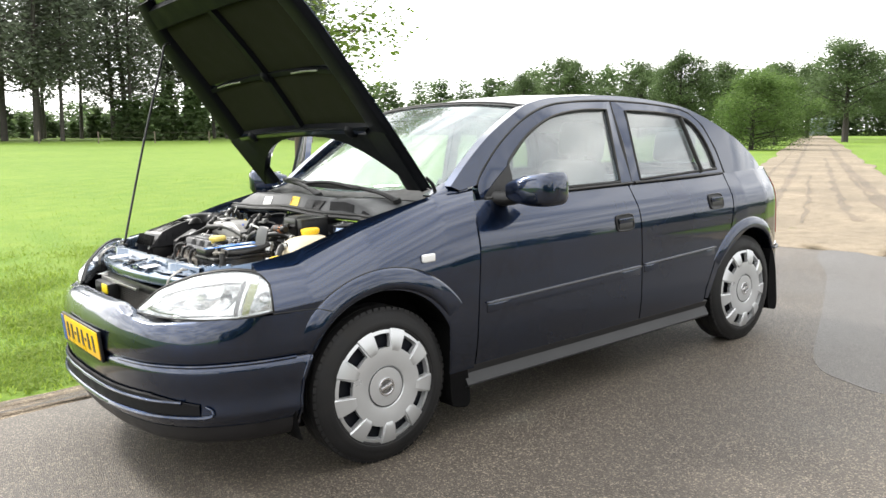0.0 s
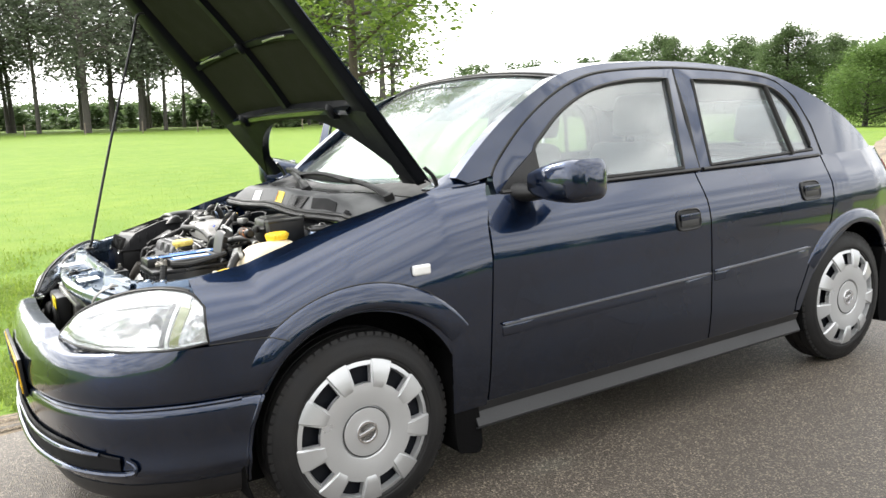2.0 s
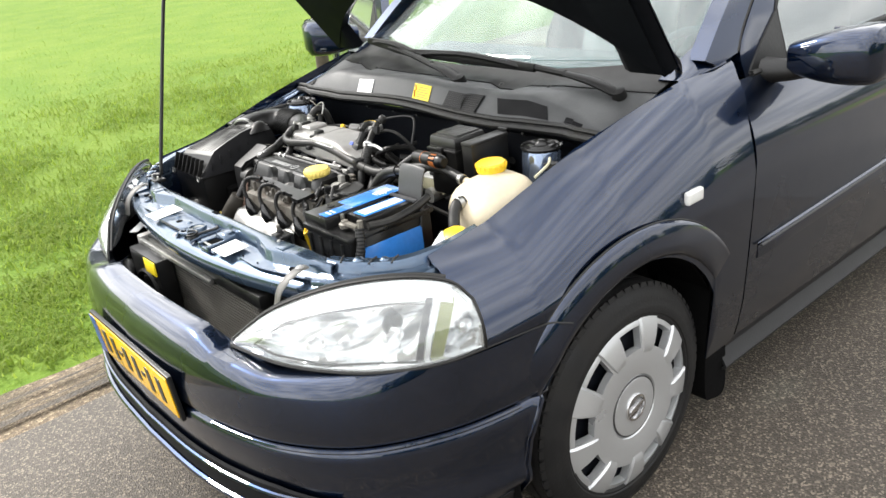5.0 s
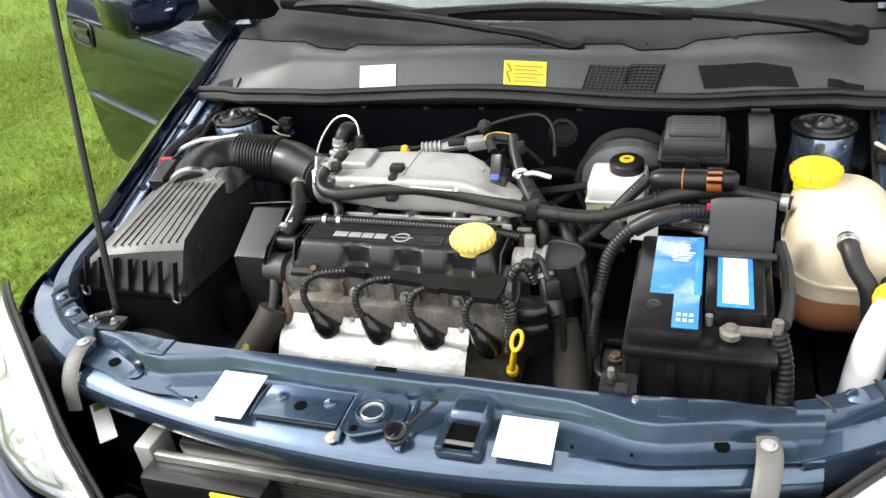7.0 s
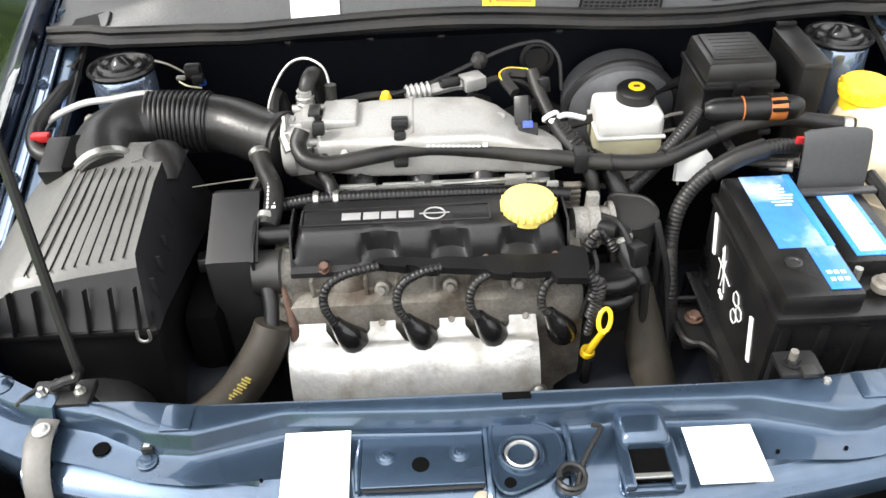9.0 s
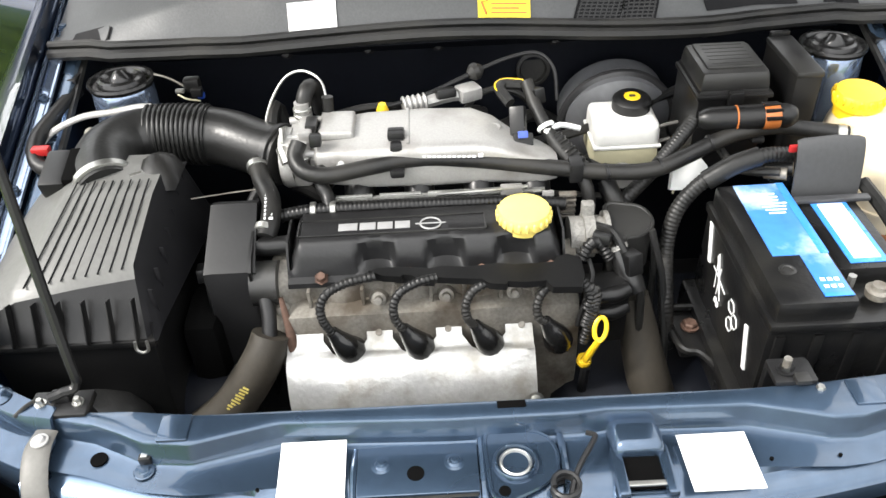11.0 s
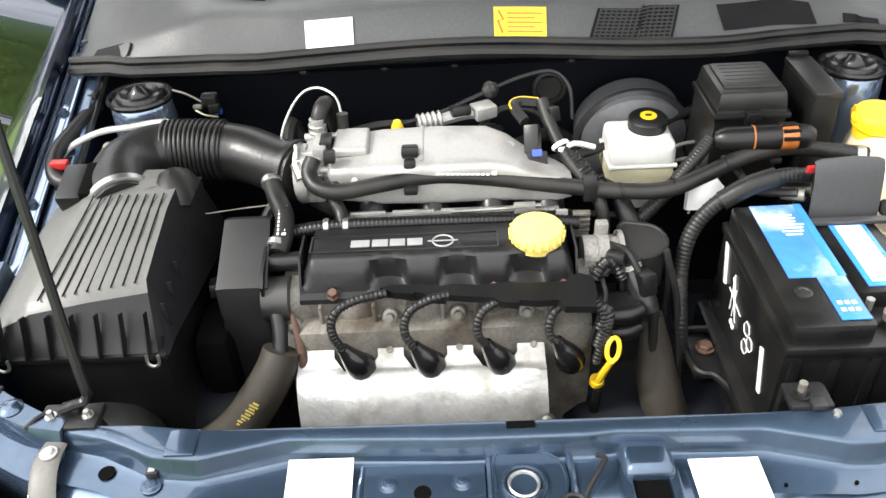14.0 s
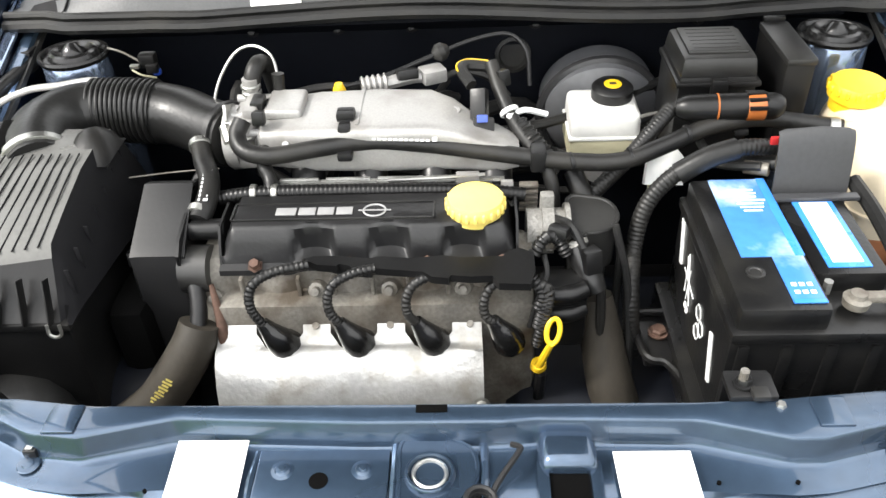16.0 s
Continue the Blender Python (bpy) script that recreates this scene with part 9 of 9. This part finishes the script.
part("vent_plug", lathe([(0.010, 0.0), (0.010, 0.002), (0.007, 0.0025), (0.006, 0.001), (0.0, 0.001)], (-0.4476, -0.3275, 0.867), (0, 0, 1), 18), PLASTIC_GREY, bat)
# marks on the side: white bars and line figures
for x, z, w, h in ((-0.300, 0.797, 0.008, 0.058), (-0.462, 0.758, 0.008, 0.060)):
    part("side_bar", box((w, 0.002, h), (x, -0.2940, z), 0, Matrix.Rotation(radians(18), 4, "Y")), STICKER_W, bat)
b = tube([(-0.342, -0.2938, 0.752), (-0.338, -0.2938, 0.806), (-0.362, -0.2938, 0.756)], 0.0008, 5, 1, smooth_path=False)
tube([(-0.352, -0.2938, 0.748), (-0.352, -0.2938, 0.792)], 0.0008, 5, 1, bm=b)
tube([(-0.366, -0.2938, 0.748), (-0.334, -0.2938, 0.800)], 0.0008, 5, 1, bm=b)
tube([(-0.328, -0.2938, 0.778), (-0.378, -0.2938, 0.770)], 0.0008, 5, 1, bm=b)
for cx, cz, r in ((-0.404, 0.772, 0.010), (-0.420, 0.760, 0.010), (-0.408, 0.746, 0.010), (-0.362, 0.738, 0.004), (-0.354, 0.740, 0.004)):
    part("side_ring", tube([Vector((cx + r * math.cos(a), -0.2938, cz + r * math.sin(a))) for a in (math.pi / 3 * k for k in range(7))], 0.0009, 5, 1, smooth_path=False), STICKER_W, bat)
part("side_figure", b, STICKER_W, bat)
part("side_label", box((0.17, 0.002, 0.075), (-0.385, -0.4765, 0.765), 0.0006), BLUE, bat, "blue label on the battery's side")
for k in range(4):
    part("case_rib", box((0.006, 0.012, 0.12), (-0.504, -0.310 - 0.045 * k, 0.757), 0.002), BATT, bat)
tm = part("terminal_clamp", lathe([(0.013, -0.004), (0.014, 0.005), (0.009, 0.007), (0.008, 0.012), (0.0, 0.012)], (-0.475, -0.425, 0.850), (0, 0, 1), 20), ALLOY_DIRTY, bat, "grey metal battery terminal")
part("clamp_arm", box((0.012, 0.050, 0.009), (-0.475, -0.450, 0.856), 0.003), ALLOY_DIRTY, tm)
part("clamp_screw", tube([(-0.462, -0.398, 0.852), (-0.462, -0.398, 0.867)], 0.005, 6, 1), ZINC, tm)
part("clamp_screw", tube([(-0.470, -0.480, 0.850), (-0.470, -0.480, 0.872)], 0.007, 6, 1), ALLOY_DIRTY, tm)
part("earth_cable", tube([(-0.475, -0.482, 0.855), (-0.485, -0.492, 0.815), (-0.505, -0.495, 0.76), (-0.52, -0.49, 0.68)], 0.011, 10, 5, 0.06, 0.008), HOSE, bat)
part("plus_cover", thicken(loft([[Vector((-0.270 - 0.030 * t, y, 0.905 + 0.034 * math.sin(math.pi * 0.5 * (1 - t)) - 0.075 * t * t - 0.006 * (abs(y + 0.436) / 0.044) ** 4)) for t in np.linspace(0, 1.12, 14)] for y in (-0.392, -0.400, -0.44, -0.472, -0.480)]), 0.004), FLEX, bat, "dark grey flexible terminal cover")
part("cover_foot", box((0.012, 0.098, 0.006), (-0.312, -0.436, 0.868), 0.002), TRIM_GREY, bat)
part("red_tag", box((0.006, 0.012, 0.010), (-0.265, -0.393, 0.918), 0.002), RED, bat)
part("battery_tray", box((0.25, 0.215, 0.05), (-0.385, -0.385, 0.675), 0.008), BATT, car, "black battery tray")
tf = part("tray_foot", box((0.085, 0.052, 0.012), (-0.357, -0.268, 0.682), 0.005), BATT, car)
part("foot_rim", tube([(-0.318, -0.292, 0.694), (-0.316, -0.248, 0.692), (-0.330, -0.241, 0.691), (-0.380, -0.242, 0.691), (-0.398, -0.250, 0.690), (-0.404, -0.268, 0.689), (-0.440, -0.284, 0.688), (-0.495, -0.288, 0.688)], 0.0055, 8, 5), BATT, tf)
part("foot_clip", box((0.012, 0.010, 0.012), (-0.372, -0.288, 0.694), 0.003), PLASTIC_GREY, tf)
bolt((-0.353, -0.267, 0.692), bat, RUST, 0.010, 0.013)
part("battery_loom", tube([(-0.250, -0.400, 0.900), (-0.258, -0.360, 0.905), (-0.264, -0.318, 0.896), (-0.267, -0.278, 0.872), (-0.275, -0.249, 0.834), (-0.295, -0.236, 0.785), (-0.342, -0.230, 0.735), (-0.36, -0.236, 0.66)], [0.010, 0.0105, 0.0105, 0.0105, 0.0105, 0.0105, 0.0105, 0.0105], 12, 6, 0.05, 0.006), HOSE, bat, "thick corrugated battery loom")
part("thin_cable", tube([(-0.315, -0.205, 0.835), (-0.335, -0.222, 0.77), (-0.36, -0.228, 0.70), (-0.38, -0.23, 0.64)], 0.005, 8, 4), RUBBER, bat)
part("plus_cable", tube([(-0.255, -0.405, 0.880), (-0.235, -0.365, 0.872), (-0.215, -0.33, 0.862)], 0.010, 10, 4), HOSE, bat)
part("cable_sleeve", tube([(-0.262, -0.395, 0.876), (-0.248, -0.37, 0.872)], 0.009, 10, 1), ALLOY_DIRTY, bat)
part("loom_sleeve", tube([(-0.259, -0.352, 0.9045), (-0.264, -0.318, 0.896), (-0.2665, -0.284, 0.875)], 0.0135, 14, 4), HOSE, bat)
part("cable_left", tube([(-0.280, -0.490, 0.870), (-0.33, -0.498, 0.860), (-0.40, -0.497, 0.852), (-0.455, -0.488, 0.856)], 0.009, 8, 5), RUBBER, bat)

# ---- expansion tank and washer filler ----
def tank_rows(z0, z1, n):
    rows = []
    for i in range(n + 1):
        z = z0 + (z1 - z0) * i / n
        q = (z - 0.79) / 0.105
        k = max(0.03, 1 - abs(q) ** 4.5) ** 0.32
        cx, cy, hx, hy = -0.166, -0.588, 0.104 * k, 0.080 * k
        rows.append([(cx + hx * math.copysign(abs(math.cos(a)) ** 0.62, math.cos(a)), cy + hy * math.copysign(abs(math.sin(a)) ** 0.62, math.sin(a)), z + 0.10 * hx * math.cos(a) * max(0, q + 0.3) + 0.12 * hy * math.sin(a) * max(0, q + 0.3)) for a in (2 * math.pi * j / 36 for j in range(36))])
    return rows
tk = part("expansion_tank", loft(tank_rows(0.768, 0.8945, 14), ring=True, caps=True), TANK, car, "yellowed coolant expansion tank with yellow cap", smooth=60)
part("tank_bottom", loft(tank_rows(0.686, 0.767, 8), ring=True, caps=True), TANK_RED, tk, "coolant-stained lower half")
part("tank_seam", loft([[Vector(p) + (Vector(p) - Vector((-0.166, -0.588, p[2]))).normalized() * o + Vector((0, 0, dz)) for p in tank_rows(0.800, 0.801, 1)[0]] for o, dz in ((-0.004, -0.003), (0.004, -0.002), (0.004, 0.002), (-0.004, 0.003))], ring=True), TANK, tk)
b = lathe([(0.030, -0.02), (0.031, -0.004), (0.0355, -0.002), (0.0365, 0.004), (0.036, 0.014), (0.033, 0.019), (0.0, 0.020)], (-0.122, -0.545, 0.902), (-0.05, 0, 1), 36)
tc = part("tank_cap", b, YELLOW, tk, "bright yellow screw cap")
for k in range(18):
    a = 2 * math.pi * k / 18
    part("cap_rib", box((0.004, 0.006, 0.011), (-0.122 + 0.0365 * math.cos(a), -0.545 + 0.0365 * math.sin(a), 0.913), 0.0015, Matrix.Rotation(a, 4, "Z"), seg=1), YELLOW, tc)
part("tank_spout", tube([(-0.175, -0.505, 0.882), (-0.178, -0.53, 0.880)], 0.010, 10, 1), TANK, tk)
part("tank_hose", tube([(-0.250, -0.580, 0.868), (-0.272, -0.582, 0.866), (-0.292, -0.592, 0.845), (-0.312, -0.612, 0.81), (-0.33, -0.62, 0.70)], 0.0135, 12, 5), HOSE, tk)
part("hose_clamp", lathe([(0.0145, -0.006), (0.0155, -0.005), (0.0155, 0.005), (0.0145, 0.006)], (-0.262, -0.581, 0.8675), (-1, 0, -0.1), 16), ZINC, tk)
wf = part("washer_filler", tube([(-0.345, -0.637, 0.822), (-0.370, -0.615, 0.78), (-0.400, -0.600, 0.73), (-0.42, -0.59, 0.65)], [0.027, 0.025, 0.024, 0.024], 16, 4), WHITE_PLASTIC, car, "white washer filler neck with yellow cap")
part("filler_cap", lathe([(0.030, -0.006), (0.032, 0.0), (0.031, 0.006), (0.026, 0.011), (0.016, 0.014), (0.0, 0.015)], (-0.338, -0.640, 0.826), (-0.25, 0.05, 1), 30), YELLOW, wf, "yellow washer cap")
part("wing_plug", box((0.03, 0.03, 0.02), (-0.03, -0.655, 0.90), 0.005), PLASTIC, car)
part("wing_wire", tube([(-0.02, -0.64, 0.915), (-0.05, -0.66, 0.91), (-0.10, -0.665, 0.895)], 0.0035, 6, 4), RES_LOW, car)
# dark pipes that fill the depth between the engine and the firewall
rng_p = random.Random(8)
for k in range(14):
    y0, y1 = rng_p.uniform(-0.45, 0.40), rng_p.uniform(-0.45, 0.40)
    pts = [(rng_p.uniform(-0.03, 0.12), y0 + (y1 - y0) * t + rng_p.uniform(-0.03, 0.03), rng_p.uniform(0.66, 0.84)) for t in (0, 0.33, 0.66, 1)]
    part("bulkhead_hose", tube(pts, rng_p.choice((0.006, 0.008, 0.012)), 8, 4), HOSE, car)

# small fittings round the engine: rail segments, clips, connectors, wires and ties
for y0, y1 in ((0.215, 0.165), (0.155, 0.098), (0.088, 0.030), (0.020, -0.040)):
    part("rail_sleeve", tube([(-0.2285, y0, 0.8535), (-0.2285, y1, 0.8535)], 0.0026, 8, 1), ZINC, engine)
for y in (0.205, 0.150, 0.092, 0.035, -0.015):
    part("plenum_bolt", lathe([(0.0, 0.005), (0.0045, 0.005), (0.005, 0.0), (0.007, 0.0), (0.007, -0.004)], (-0.206, y, 0.893), (-1, 0, 0.6), 8), ZINC, plen)
for pts, r, m_ in (([(-0.345, -0.118, 0.815), (-0.365, -0.120, 0.80), (-0.385, -0.108, 0.775), (-0.39, -0.10, 0.74)], 0.0035, RUBBER),
                   ([(-0.30, -0.135, 0.835), (-0.325, -0.150, 0.842), (-0.345, -0.165, 0.82), (-0.36, -0.185, 0.78), (-0.37, -0.19, 0.70)], 0.006, HOSE),
                   ([(-0.28, -0.20, 0.83), (-0.30, -0.215, 0.80), (-0.32, -0.215, 0.74), (-0.34, -0.21, 0.66)], 0.005, RUBBER),
                   ([(-0.185, -0.14, 0.86), (-0.17, -0.17, 0.83), (-0.16, -0.19, 0.77), (-0.16, -0.20, 0.70)], 0.009, HOSE),
                   ([(-0.15, -0.33, 0.875), (-0.19, -0.335, 0.865), (-0.235, -0.345, 0.868), (-0.262, -0.385, 0.880)], 0.006, RUBBER),
                   ([(-0.13, 0.30, 0.85), (-0.16, 0.33, 0.84), (-0.20, 0.36, 0.80), (-0.22, 0.38, 0.74)], 0.007, HOSE),
                   ([(-0.09, 0.24, 0.90), (-0.07, 0.18, 0.905), (-0.06, 0.13, 0.90), (-0.03, 0.10, 0.88)], 0.006, RUBBER),
                   ([(-0.05, 0.02, 0.90), (-0.03, -0.02, 0.905), (-0.02, -0.06, 0.89), (0.0, -0.09, 0.85)], 0.005, RUBBER)):
    part("engine_wire", tube(pts, r, 8, 5), m_, engine)
for at, size, turn in (((-0.352, -0.172, 0.812), (0.026, 0.022, 0.030), 20), ((-0.335, -0.135, 0.842), (0.018, 0.024, 0.014), -25), ((-0.115, -0.075, 0.935), (0.020, 0.018, 0.022), 30), ((-0.06, 0.055, 0.918), (0.022, 0.03, 0.014), 15), ((-0.192, 0.238, 0.925), (0.016, 0.016, 0.018), 0), ((-0.30, 0.395, 0.79), (0.03, 0.025, 0.02), 10)):
    part("wire_connector", box(size, at, 0.003, Matrix.Rotation(radians(turn), 4, "Z") @ Matrix.Rotation(radians(15), 4, "Y")), PLASTIC, engine)
for y, z in ((-0.16, 0.868), (-0.235, 0.870), (-0.31, 0.886)):
    part("hose_tie", lathe([(0.0118, -0.0025), (0.0128, -0.002), (0.0128, 0.002), (0.0118, 0.0025)], (-0.222 if y > -0.2 else (-0.218 if y > -0.3 else -0.191), y, z), (0.15, -1, 0.1), 14), TRIM, wh)
for x, y in ((0.130, 0.32), (0.132, 0.18), (0.132, 0.06), (0.132, -0.14), (0.130, -0.40)):
    part("firewall_stud", lathe([(0.0, 0.008), (0.006, 0.008), (0.007, 0.0), (0.012, -0.002)], (x + 0.012, y, 0.905), (-1, 0, 0.2), 10), TRIM, car)
for y in (-0.42, -0.26, -0.05, 0.12, 0.36, 0.50):
    w = cowl_lip(y).lerp(WS_BASE(y / 0.715), 0.52)
    part("cowl_screw", lathe([(0.0, 0.003), (0.004, 0.003), (0.005, 0.0), (0.008, -0.001)], w + Vector((0, 0, 0.026)), (-0.2, 0, 1), 10), TRIM, cowl)


# ---- what can be lifted out of the bay is a thing of its own ----
for ob, cat in ((engine, "engine"), (afb, "air filter"), (bat, "battery"), (tk, "coolant tank"), (wf, "filler neck"), (res, "reservoir"), (fz, "fuse box"), (rl, "relay box"),
                (cn, "connector"), (booster, "brake booster"), (rad, "radiator"), (fan, "fan"), (horn, "horn")):
    ob.parent = None
    ob.matrix_world = TILT
    tagged(ob, ob["label"], cat)


def depth(ob):
    return 0 if ob.parent is None else 1 + depth(ob.parent)


# pieces of sub-parts hang from the part itself
for ob in sorted((q for q in scene.objects if q.type == "MESH"), key=lambda q: q.name):
    while depth(ob) > 2:
        ob.parent = ob.parent.parent
